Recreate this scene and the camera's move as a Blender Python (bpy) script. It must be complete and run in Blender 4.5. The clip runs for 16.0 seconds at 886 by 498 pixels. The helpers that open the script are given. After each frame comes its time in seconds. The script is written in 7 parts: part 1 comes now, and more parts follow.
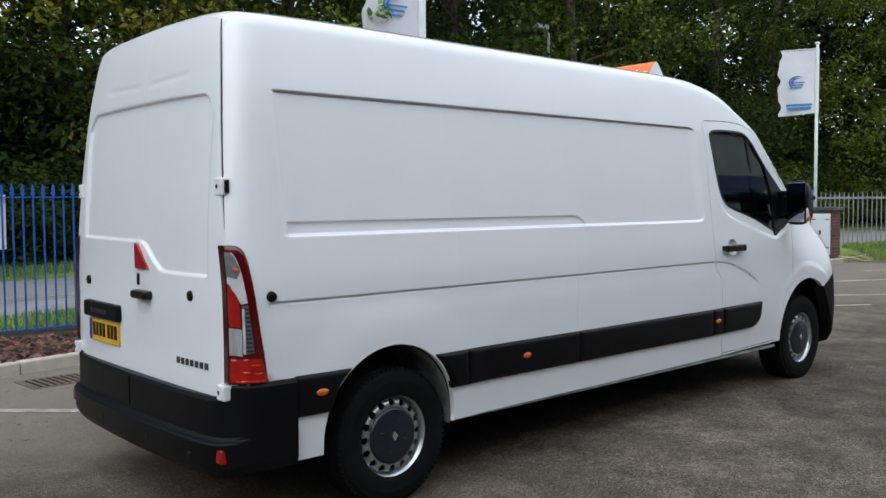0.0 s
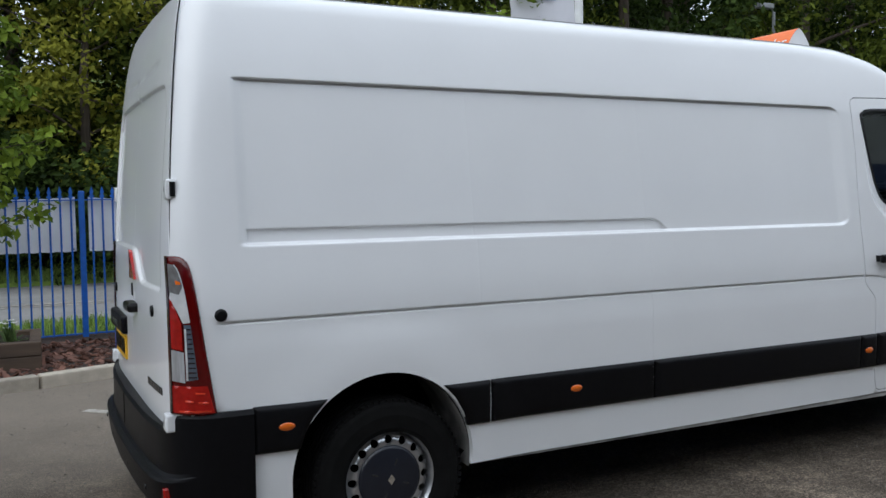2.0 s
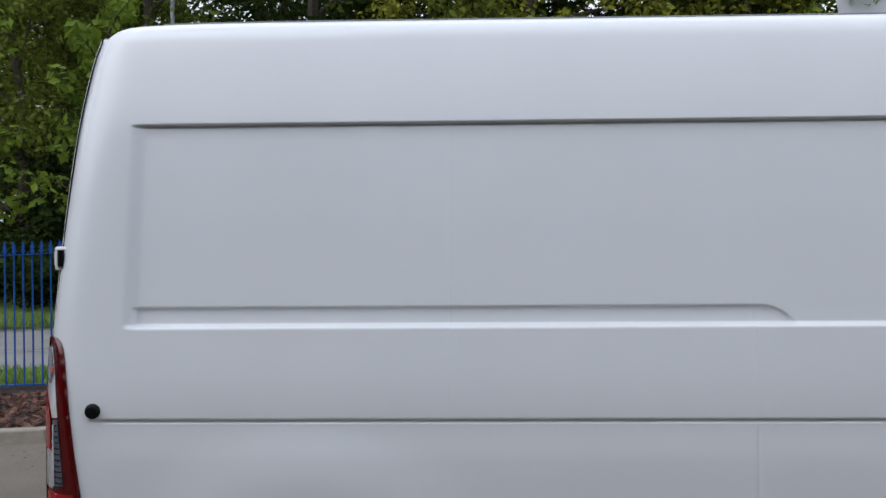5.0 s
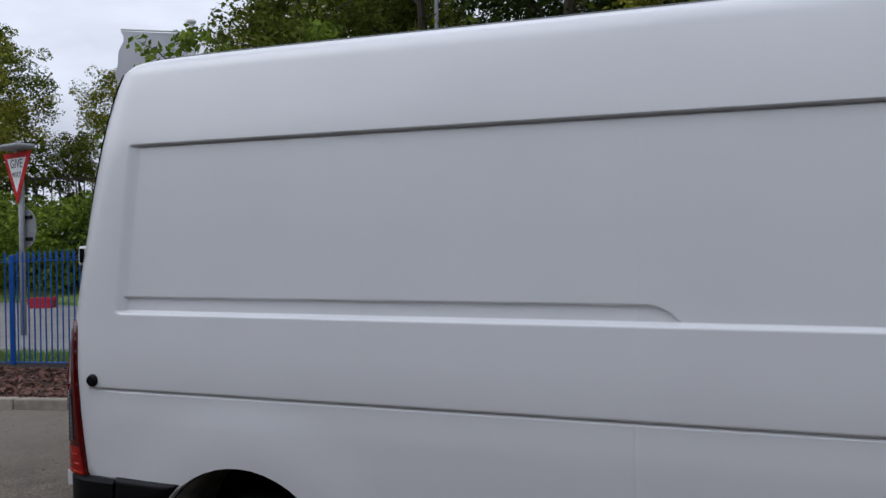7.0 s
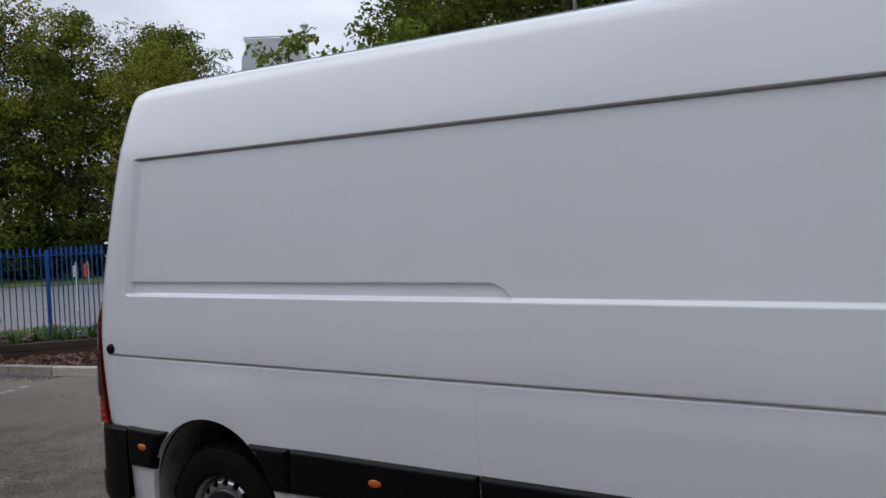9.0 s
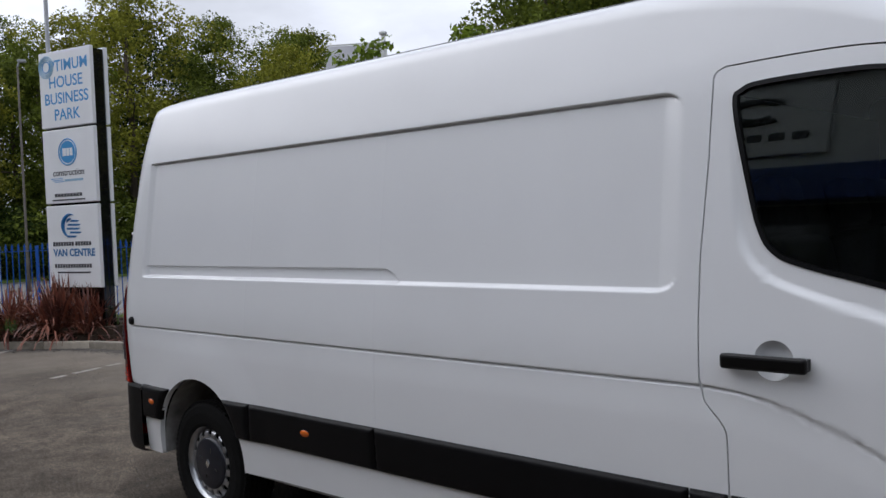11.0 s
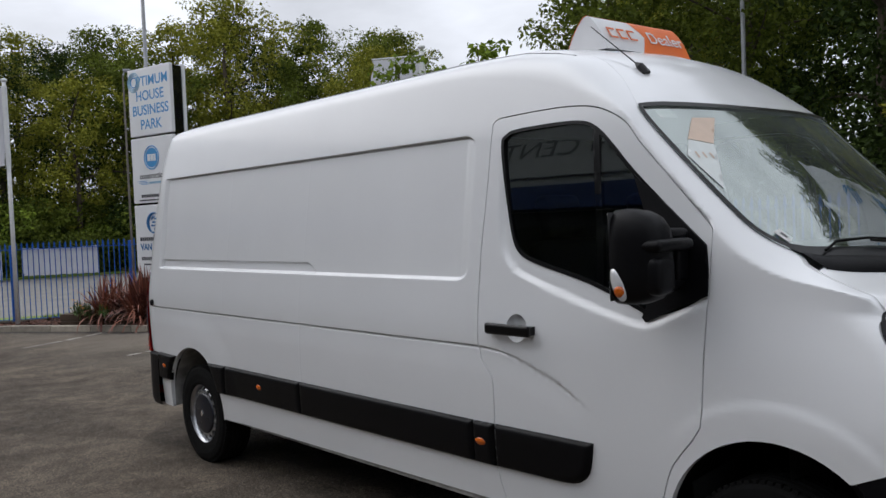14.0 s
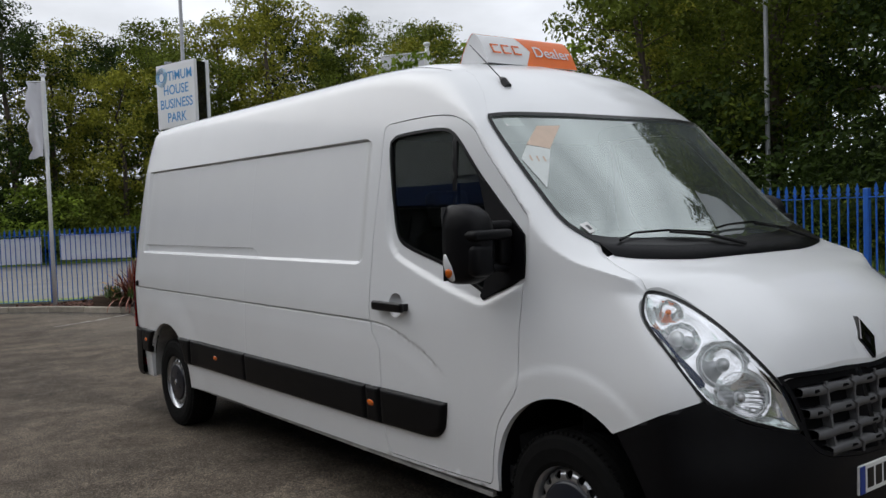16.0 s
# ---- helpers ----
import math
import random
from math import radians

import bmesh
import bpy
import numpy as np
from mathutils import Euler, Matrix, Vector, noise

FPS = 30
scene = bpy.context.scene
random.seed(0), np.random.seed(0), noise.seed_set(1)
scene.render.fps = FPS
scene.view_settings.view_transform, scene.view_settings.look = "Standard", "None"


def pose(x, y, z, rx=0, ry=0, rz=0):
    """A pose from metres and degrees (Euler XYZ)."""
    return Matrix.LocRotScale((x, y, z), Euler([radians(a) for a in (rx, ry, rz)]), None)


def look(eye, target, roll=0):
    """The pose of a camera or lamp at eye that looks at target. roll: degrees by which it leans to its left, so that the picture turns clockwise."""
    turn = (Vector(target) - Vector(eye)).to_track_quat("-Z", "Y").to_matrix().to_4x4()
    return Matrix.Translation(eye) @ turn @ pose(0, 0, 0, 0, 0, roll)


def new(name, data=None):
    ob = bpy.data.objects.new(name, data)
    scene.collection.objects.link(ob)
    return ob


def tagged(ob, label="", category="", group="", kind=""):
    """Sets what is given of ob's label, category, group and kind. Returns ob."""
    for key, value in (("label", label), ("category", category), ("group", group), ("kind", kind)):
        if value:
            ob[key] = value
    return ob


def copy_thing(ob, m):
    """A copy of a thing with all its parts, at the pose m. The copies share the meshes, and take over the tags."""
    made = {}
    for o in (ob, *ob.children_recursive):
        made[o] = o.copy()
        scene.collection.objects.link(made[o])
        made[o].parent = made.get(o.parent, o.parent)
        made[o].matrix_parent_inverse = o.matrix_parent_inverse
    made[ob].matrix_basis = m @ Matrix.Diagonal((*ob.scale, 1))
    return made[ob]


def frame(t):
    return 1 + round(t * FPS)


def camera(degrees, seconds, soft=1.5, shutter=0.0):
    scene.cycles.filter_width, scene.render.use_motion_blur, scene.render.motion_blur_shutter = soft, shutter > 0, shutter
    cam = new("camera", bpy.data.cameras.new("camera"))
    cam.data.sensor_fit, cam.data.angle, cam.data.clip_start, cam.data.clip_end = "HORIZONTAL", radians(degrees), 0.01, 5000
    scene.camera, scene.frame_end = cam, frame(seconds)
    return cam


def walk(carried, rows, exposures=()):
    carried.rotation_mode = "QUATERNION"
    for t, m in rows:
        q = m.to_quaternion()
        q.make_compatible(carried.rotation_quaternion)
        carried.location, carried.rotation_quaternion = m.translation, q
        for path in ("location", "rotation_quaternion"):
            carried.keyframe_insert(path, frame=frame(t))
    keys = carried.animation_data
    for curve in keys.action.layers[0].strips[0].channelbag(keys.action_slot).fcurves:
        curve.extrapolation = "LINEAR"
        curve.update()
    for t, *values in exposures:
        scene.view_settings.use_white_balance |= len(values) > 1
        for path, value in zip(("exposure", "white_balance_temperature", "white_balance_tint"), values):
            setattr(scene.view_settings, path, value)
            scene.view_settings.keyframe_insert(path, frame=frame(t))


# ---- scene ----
cam = camera(53.3, 16.0)
PATH = [
    (0, (-1.725, -3.396, 1.519), (-0.392, -1.909, 1.413), -0.4),
    (0.5, (-1.41, -3.431, 1.53), (-0.209, -1.835, 1.421), -0.5),
    (1, (-1.087, -3.399, 1.526), (0.07, -1.772, 1.408), -0.5),
    (1.5, (-0.766, -3.382, 1.526), (0.325, -1.709, 1.413), -1.0),
    (2, (-0.437, -3.401, 1.535), (0.457, -1.615, 1.426), -0.8),
    (2.5, (-0.099, -3.326, 1.551), (0.672, -1.483, 1.455), -1.1),
    (3, (0.223, -3.249, 1.573), (0.918, -1.374, 1.558), -1.7),
    (3.5, (0.528, -3.179, 1.613), (1.063, -1.252, 1.598), -1.6),
    (4, (0.832, -3.038, 1.635), (1.209, -1.075, 1.594), -1.3),
    (4.5, (1.159, -2.862, 1.645), (1.333, -0.87, 1.622), -0.7),
    (6.8, (2.778, -2.701, 1.647), (2.068, -0.831, 1.631), -0.8),
    (7, (2.879, -2.71, 1.645), (2.146, -0.85, 1.623), -0.7),
    (7.5, (3.18, -2.75, 1.664), (2.396, -0.91, 1.617), -1.2),
    (8, (3.486, -2.704, 1.671), (2.538, -0.943, 1.623), -1.9),
    (8.5, (3.803, -2.696, 1.671), (2.757, -0.993, 1.615), -2.3),
    (10.8, (5.172, -2.628, 1.642), (3.851, -1.128, 1.575), -2.3),
    (11, (5.29, -2.607, 1.636), (3.937, -1.136, 1.571), -2.2),
    (11.5, (5.594, -2.634, 1.642), (4.209, -1.193, 1.573), -2.5),
    (12, (5.857, -2.687, 1.66), (4.44, -1.277, 1.588), -2.6),
    (12.5, (6.126, -2.652, 1.65), (4.68, -1.272, 1.584), -2.5),
    (13, (6.388, -2.633, 1.657), (4.915, -1.282, 1.589), -2.7),
    (13.5, (6.668, -2.688, 1.648), (5.172, -1.363, 1.578), -2.3),
    (14, (6.899, -2.679, 1.664), (5.382, -1.377, 1.592), -2.4),
    (14.5, (7.127, -2.59, 1.658), (5.588, -1.314, 1.583), -2.5),
    (15, (7.384, -2.537, 1.656), (5.828, -1.283, 1.578), -2.8),
    (15.5, (7.653, -2.523, 1.648), (6.08, -1.291, 1.557), -2.3),
    (16, (7.89, -2.465, 1.651), (6.301, -1.254, 1.559), -2.0),
]
EXPOSURES = [(0, 0.66, 6090, 8), (2.5, 0.47, 6060, 9), (4.5, 0.46, 6080, 11), (7, -0.02, 6070, 14), (8.7, 0.0, 6120, 14), (11, 0.20, 6250, 14), (13.5, 0.17, 6390, 13), (16, 0.15, 6550, 11)]
walk(cam, [(t, look(eye, target, roll)) for t, eye, target, roll in PATH], EXPOSURES)


# ---- light ----
SUN_AZ, SUN_EL = radians(244), radians(48)
world = bpy.data.worlds.new("overcast_sky")
scene.world = world
world.use_nodes = True
wn, wl = world.node_tree.nodes, world.node_tree.links
wn.clear()
sky = wn.new("ShaderNodeTexSky")
sky.sky_type, sky.sun_disc = "NISHITA", False
sky.sun_elevation, sky.sun_rotation = SUN_EL, SUN_AZ
sky.air_density, sky.dust_density = 1.0, 3.0
grey = wn.new("ShaderNodeHueSaturation")
grey.inputs["Saturation"].default_value = 0.22
wc = wn.new("ShaderNodeTexCoord")
wm = wn.new("ShaderNodeMapping")
wm.inputs["Scale"].default_value = (1.0, 1.0, 2.6)
wnoise = wn.new("ShaderNodeTexNoise")
wnoise.inputs["Scale"].default_value, wnoise.inputs["Detail"].default_value = 2.6, 7.0
wramp = wn.new("ShaderNodeMapRange")
wramp.inputs["From Min"].default_value, wramp.inputs["From Max"].default_value = 0.3, 0.7
wramp.inputs["To Min"].default_value, wramp.inputs["To Max"].default_value = 0.58, 1.28
cloud = wn.new("ShaderNodeMix")
cloud.data_type = "RGBA"
cloud.inputs["Factor"].default_value = 0.8
cloud.inputs["B"].default_value = (8.6, 9.1, 9.8, 1)
wmul = wn.new("ShaderNodeMix")
wmul.data_type, wmul.blend_type = "RGBA", "MULTIPLY"
wmul.inputs["Factor"].default_value = 1.0
wbg = wn.new("ShaderNodeBackground")
wbg.inputs["Strength"].default_value = 0.112
wout = wn.new("ShaderNodeOutputWorld")
wl.new(sky.outputs["Color"], grey.inputs["Color"])
wl.new(grey.outputs["Color"], cloud.inputs["A"])
wl.new(wc.outputs["Generated"], wm.inputs["Vector"])
wl.new(wm.outputs["Vector"], wnoise.inputs["Vector"])
wl.new(wnoise.outputs["Fac"], wramp.inputs["Value"])
wl.new(cloud.outputs["Result"], wmul.inputs["A"])
wl.new(wramp.outputs["Result"], wmul.inputs["B"])
# an overcast sky grows brighter towards the zenith
wsep, wzen, wover = wn.new("ShaderNodeSeparateXYZ"), wn.new("ShaderNodeMapRange"), wn.new("ShaderNodeMix")
wzen.inputs["From Min"].default_value, wzen.inputs["From Max"].default_value = 0.0, 1.0
wzen.inputs["To Min"].default_value, wzen.inputs["To Max"].default_value = 0.83, 1.10
wover.data_type, wover.blend_type = "RGBA", "MULTIPLY"
wover.inputs["Factor"].default_value = 1.0
wl.new(wc.outputs["Generated"], wsep.inputs["Vector"])
wl.new(wsep.outputs["Z"], wzen.inputs["Value"])
wl.new(wmul.outputs["Result"], wover.inputs["A"])
wl.new(wzen.outputs["Result"], wover.inputs["B"])
wl.new(wover.outputs["Result"], wbg.inputs["Color"])
wl.new(wbg.outputs["Background"], wout.inputs["Surface"])
sun_data = bpy.data.lights.new("sun", "SUN")
sun_data.energy, sun_data.angle, sun_data.color = 0.5, radians(60), (1.0, 0.98, 0.94)
sun = new("sun", sun_data)
sun.matrix_world = look((0, 0, 30), (-30 * math.sin(SUN_AZ) / math.tan(SUN_EL), -30 * math.cos(SUN_AZ) / math.tan(SUN_EL), 0))


# ---- materials ----
def material(name, color, rough=0.5, metal=0.0, vary=0.0, scale=8.0, bump=0.0, bump_scale=60.0, color2=None, coat=0.0, detail=6.0, island=False, trans=0.0, spec=0.5, stretch=(1, 1, 1)):
    """A surface with two scales of variation: a broad stain and a fine grain."""
    m = bpy.data.materials.new(name)
    m.use_nodes = True
    nt = m.node_tree
    n, l = nt.nodes, nt.links
    b = n["Principled BSDF"]
    b.inputs["Roughness"].default_value, b.inputs["Metallic"].default_value = rough, metal
    b.inputs["Coat Weight"].default_value, b.inputs["Coat Roughness"].default_value = coat, 0.03
    b.inputs["Transmission Weight"].default_value = trans
    b.inputs["Specular IOR Level"].default_value = spec
    b.inputs["Base Color"].default_value = (*color, 1)
    if vary > 0:
        tc = n.new("ShaderNodeTexCoord")
        mp = n.new("ShaderNodeMapping")
        mp.inputs["Scale"].default_value = stretch
        l.new(tc.outputs["Object"], mp.inputs["Vector"])
        big, fine = n.new("ShaderNodeTexNoise"), n.new("ShaderNodeTexNoise")
        big.inputs["Scale"].default_value, big.inputs["Detail"].default_value = scale * 0.12, 4
        fine.inputs["Scale"].default_value, fine.inputs["Detail"].default_value = scale, detail
        add = n.new("ShaderNodeMath")
        add.operation = "ADD"
        for t in (big, fine):
            l.new(mp.outputs["Vector"], t.inputs["Vector"])
        l.new(big.outputs["Fac"], add.inputs[0])
        l.new(fine.outputs["Fac"], add.inputs[1])
        fac = add.outputs["Value"]
        if island:
            rnd = n.new("ShaderNodeNewGeometry") if island == "island" else n.new("ShaderNodeObjectInfo")
            a2 = n.new("ShaderNodeMath")
            a2.operation = "ADD"
            l.new(fac, a2.inputs[0])
            l.new(rnd.outputs["Random Per Island" if island == "island" else "Random"], a2.inputs[1])
            a3 = n.new("ShaderNodeMath")
            a3.operation = "SUBTRACT"
            l.new(a2.outputs["Value"], a3.inputs[0])
            a3.inputs[1].default_value = 0.5
            fac = a3.outputs["Value"]
        ramp = n.new("ShaderNodeMapRange")
        ramp.inputs["From Min"].default_value, ramp.inputs["From Max"].default_value = (0.65, 1.35) if not island else (0.45, 1.55)
        mix = n.new("ShaderNodeMix")
        mix.data_type = "RGBA"
        c2 = color2 or [c * (1 - vary) for c in color]
        c1 = color if color2 else [min(1, c * (1 + vary)) for c in color]
        mix.inputs["A"].default_value, mix.inputs["B"].default_value = (*c2, 1), (*c1, 1)
        l.new(fac, ramp.inputs["Value"])
        l.new(ramp.outputs["Result"], mix.inputs["Factor"])
        l.new(mix.outputs["Result"], b.inputs["Base Color"])
        if bump > 0:
            bt = n.new("ShaderNodeTexNoise")
            bt.inputs["Scale"].default_value, bt.inputs["Detail"].default_value = bump_scale, 5
            l.new(mp.outputs["Vector"], bt.inputs["Vector"])
            bp = n.new("ShaderNodeBump")
            bp.inputs["Strength"].default_value, bp.inputs["Distance"].default_value = bump, 0.01
            l.new(bt.outputs["Fac"], bp.inputs["Height"])
            l.new(bp.outputs["Normal"], b.inputs["Normal"])
    return m


def glass(name, tint, alpha=0.25, rough=0.0, dust=0.0):
    """Thin tinted pane: mirror-like gloss by Fresnel over a tinted see-through sheet."""
    m = bpy.data.materials.new(name)
    m.use_nodes = True
    n, l = m.node_tree.nodes, m.node_tree.links
    n.clear()
    tr, gl = n.new("ShaderNodeBsdfTransparent"), n.new("ShaderNodeBsdfGlossy")
    tr.inputs["Color"].default_value = (*tint, 1)
    gl.inputs["Roughness"].default_value, gl.inputs["Color"].default_value = rough, (0.92, 1.0, 0.965, 1)
    fr = n.new("ShaderNodeFresnel")
    fr.inputs["IOR"].default_value = 1.0 + alpha * 3
    mix, out = n.new("ShaderNodeMixShader"), n.new("ShaderNodeOutputMaterial")
    l.new(fr.outputs["Fac"], mix.inputs["Fac"])
    l.new(tr.outputs["BSDF"], mix.inputs[1])
    l.new(gl.outputs["BSDF"], mix.inputs[2])
    l.new(mix.outputs["Shader"], out.inputs["Surface"])
    if dust:
        # a thin film of road dust that also lends a milky green glare
        df, film = n.new("ShaderNodeBsdfDiffuse"), n.new("ShaderNodeMixShader")
        df.inputs["Color"].default_value = (0.70, 0.79, 0.76, 1)
        tc, nz, mr = n.new("ShaderNodeTexCoord"), n.new("ShaderNodeTexNoise"), n.new("ShaderNodeMapRange")
        nz.inputs["Scale"].default_value, nz.inputs["Detail"].default_value = 1.6, 5
        mr.inputs["From Min"].default_value, mr.inputs["From Max"].default_value = 0.35, 0.7
        mr.inputs["To Min"].default_value, mr.inputs["To Max"].default_value = dust * 0.6, dust * 1.5
        l.new(tc.outputs["Object"], nz.inputs["Vector"])
        l.new(nz.outputs["Fac"], mr.inputs["Value"])
        l.new(mr.outputs["Result"], film.inputs["Fac"])
        l.new(mix.outputs["Shader"], film.inputs[1])
        l.new(df.outputs["BSDF"], film.inputs[2])
        l.new(film.outputs["Shader"], out.inputs["Surface"])
    return m


PAINT = material("white_paint", (0.82, 0.83, 0.84), 0.25, vary=0.03, scale=2.0, coat=0.6, bump=0.015, bump_scale=6)
BLACK = material("black_plastic", (0.0035, 0.0035, 0.0045), 0.42, vary=0.3, scale=30, bump=0.12, bump_scale=500, spec=0.17)
BLACK2 = material("satin_black", (0.003, 0.003, 0.0035), 0.32, vary=0.2, scale=30, spec=0.3)
RUBBER = material("tyre_rubber", (0.006, 0.006, 0.006), 0.8, vary=0.35, scale=20, bump=0.2, bump_scale=200, spec=0.12)
STEEL = material("silver_wheel", (0.52, 0.53, 0.55), 0.3, 0.85, vary=0.2, scale=25)
CHROME = material("chrome", (0.85, 0.86, 0.87), 0.08, 1.0)
MIRROR = material("mirror_glass", (0.30, 0.31, 0.33), 0.02, 1.0)
# near-black whose colour holds the shade of gaps, pits and hollows
DARK = material("shade_black", (0.003, 0.003, 0.0035), 0.9, spec=0.1)
LINER = material("wheel_arch_liner", (0.09, 0.09, 0.088), 0.7, vary=0.4, scale=12, color2=(0.40, 0.39, 0.37))
BRIGHT_RED = material("bright_red_lens", (0.62, 0.04, 0.015), 0.2, coat=0.5)
RED = material("red_lens", (0.32, 0.008, 0.005), 0.15, vary=0.4, scale=26, coat=0.5, spec=0.3)
DARK_RED = material("dark_red_lens", (0.085, 0.002, 0.002), 0.12, vary=0.2, scale=20, coat=0.4, spec=0.4)
CLEAR = material("clear_lens", (0.86, 0.87, 0.89), 0.14, 0.3, vary=0.35, scale=16, coat=1.0)
AMBER = material("amber_lens", (0.68, 0.135, 0.008), 0.2, coat=0.8, vary=0.15, scale=60)
PLATE_Y = material("yellow_plate", (0.75, 0.42, 0.02), 0.35, vary=0.05, scale=20)
PLATE_W = material("white_plate", (0.75, 0.75, 0.73), 0.35, vary=0.05, scale=20)
NAVY = material("plate_blue", (0.01, 0.04, 0.25), 0.4)
SIDE_GLASS = glass("side_glass", (0.52, 0.58, 0.58), 0.27)
SCREEN_GLASS = glass("windscreen_glass", (0.80, 0.90, 0.85), 1.2, dust=0.06)
LAMP_GLASS = glass("lamp_cover", (0.95, 0.95, 0.96), 0.16)
SEAT = material("grey_fabric", (0.05, 0.05, 0.055), 0.9, vary=0.3, scale=60)
TRIM_IN = material("cab_trim", (0.035, 0.036, 0.038), 0.6, vary=0.2, scale=30)


def asphalt(name, pale, dark):
    """Worn asphalt: broad dusty patches, small stains, and the speckle of its stones."""
    m = material(name, pale, 0.9, vary=0.35, scale=9, bump=1.0, bump_scale=120, color2=dark, detail=12, spec=0.25)
    n, l = m.node_tree.nodes, m.node_tree.links
    b = n["Principled BSDF"]
    tc = n.new("ShaderNodeTexCoord")
    src = b.inputs["Base Color"].links[0].from_socket
    for scale, lo, hi, a, c in ((0.45, 0.38, 0.62, 0.74, 1.16), (2.6, 0.40, 0.60, 0.74, 1.12), (14.0, 0.36, 0.64, 0.88, 1.10), (48.0, 0.38, 0.62, 0.68, 1.34), (110.0, 0.38, 0.62, 0.45, 1.62), (260.0, 0.36, 0.66, 0.5, 1.6)):
        nz, mr, mx = n.new("ShaderNodeTexNoise"), n.new("ShaderNodeMapRange"), n.new("ShaderNodeMix")
        nz.inputs["Scale"].default_value, nz.inputs["Detail"].default_value = scale, 3 if scale > 50 else 7
        for key, val in (("From Min", lo), ("From Max", hi), ("To Min", a), ("To Max", c)):
            mr.inputs[key].default_value = val
        mx.data_type, mx.blend_type = "RGBA", "MULTIPLY"
        mx.inputs["Factor"].default_value = 1.0
        l.new(tc.outputs["Object"], nz.inputs["Vector"])
        l.new(nz.outputs["Fac"], mr.inputs["Value"])
        l.new(src, mx.inputs["A"])
        l.new(mr.outputs["Result"], mx.inputs["B"])
        src = mx.outputs["Result"]
    # pale dust drifted towards the kerb and the entrance
    sep, add, nz, mr, mx = n.new("ShaderNodeSeparateXYZ"), n.new("ShaderNodeMath"), n.new("ShaderNodeTexNoise"), n.new("ShaderNodeMapRange"), n.new("ShaderNodeMix")
    add.operation = "MULTIPLY_ADD"
    add.inputs[1].default_value = 3.5
    nz.inputs["Scale"].default_value, nz.inputs["Detail"].default_value = 0.7, 6
    mr.inputs["From Min"].default_value, mr.inputs["From Max"].default_value = 2.6, 5.4
    mr.inputs["To Min"].default_value, mr.inputs["To Max"].default_value = 0.0, 0.75
    mx.data_type = "RGBA"
    mx.inputs["B"].default_value = (0.25, 0.215, 0.175, 1)
    l.new(tc.outputs["Object"], sep.inputs["Vector"])
    l.new(tc.outputs["Object"], nz.inputs["Vector"])
    l.new(nz.outputs["Fac"], add.inputs[0])
    l.new(sep.outputs["Y"], add.inputs[2])
    l.new(add.outputs["Value"], mr.inputs["Value"])
    l.new(mr.outputs["Result"], mx.inputs["Factor"])
    l.new(src, mx.inputs["A"])
    l.new(mx.outputs["Result"], b.inputs["Base Color"])
    return m


ASPHALT = asphalt("worn_asphalt", (0.152, 0.122, 0.092), (0.074, 0.061, 0.047))
ROAD = material("road_asphalt", (0.24, 0.235, 0.225), 0.85, vary=0.2, scale=10, bump=0.3, bump_scale=80)
GRASS = material("grass_green", (0.28, 0.38, 0.07), 0.9, vary=0.4, scale=6, color2=(0.11, 0.18, 0.03), bump=0.6, bump_scale=30)
SOIL = material("dark_mulch", (0.03, 0.018, 0.013), 0.95, vary=0.4, scale=30, bump=0.8, bump_scale=60)
FENCE_BLUE = material("blue_fence_paint", (0.014, 0.110, 0.46), 0.4, vary=0.2, scale=20)
CONCRETE = material("kerb_concrete", (0.40, 0.355, 0.29), 0.85, vary=0.35, scale=12, bump=0.4, bump_scale=80, island="object")


# ---- small mesh tools ----
def mesh_of(name, verts, faces, mats=(), smooth=True):
    me = bpy.data.meshes.new(name)
    me.from_pydata([tuple(map(float, v)) for v in verts], [], [tuple(map(int, f)) for f in faces])
    for m in mats:
        me.materials.append(m)
    if smooth:
        me.polygons.foreach_set("use_smooth", [True] * len(me.polygons))
    me.update()
    return me


def part(name, data, mat, parent, label="", smooth=False):
    """Links a bmesh or a mesh as one object under a thing or a part."""
    if isinstance(data, bmesh.types.BMesh):
        me = bpy.data.meshes.new(name)
        bmesh.ops.recalc_face_normals(data, faces=data.faces)
        data.to_mesh(me)
        data.free()
        if smooth:
            me.polygons.foreach_set("use_smooth", [True] * len(me.polygons))
    else:
        me = data
    if mat and not me.materials:
        me.materials.append(mat)
    ob = new(name, me)
    ob.parent = parent
    if label:
        tagged(ob, label)
    return ob


def thing(name, at, label, category, group="", kind="", rz=0):
    ob = new(name)
    ob.matrix_world = pose(*at, 0, 0, rz)
    return tagged(ob, label, category, group, kind)


def box(bm, x0, x1, y0, y1, z0, z1, bevel=0.0, seg=1):
    vs = [bm.verts.new((x, y, z)) for x in (x0, x1) for y in (y0, y1) for z in (z0, z1)]
    fs = [bm.faces.new([vs[i] for i in f]) for f in ((0, 1, 3, 2), (4, 6, 7, 5), (0, 4, 5, 1), (2, 3, 7, 6), (0, 2, 6, 4), (1, 5, 7, 3))]
    if bevel > 0:
        es = list({e for f in fs for e in f.edges})
        bmesh.ops.bevel(bm, geom=es, offset=bevel, segments=seg, affect="EDGES", profile=0.5)
    return bm


def boxes(*rows, bevel=0.0, seg=1):
    bm = bmesh.new()
    for r in rows:
        box(bm, *r, bevel=bevel, seg=seg)
    return bm


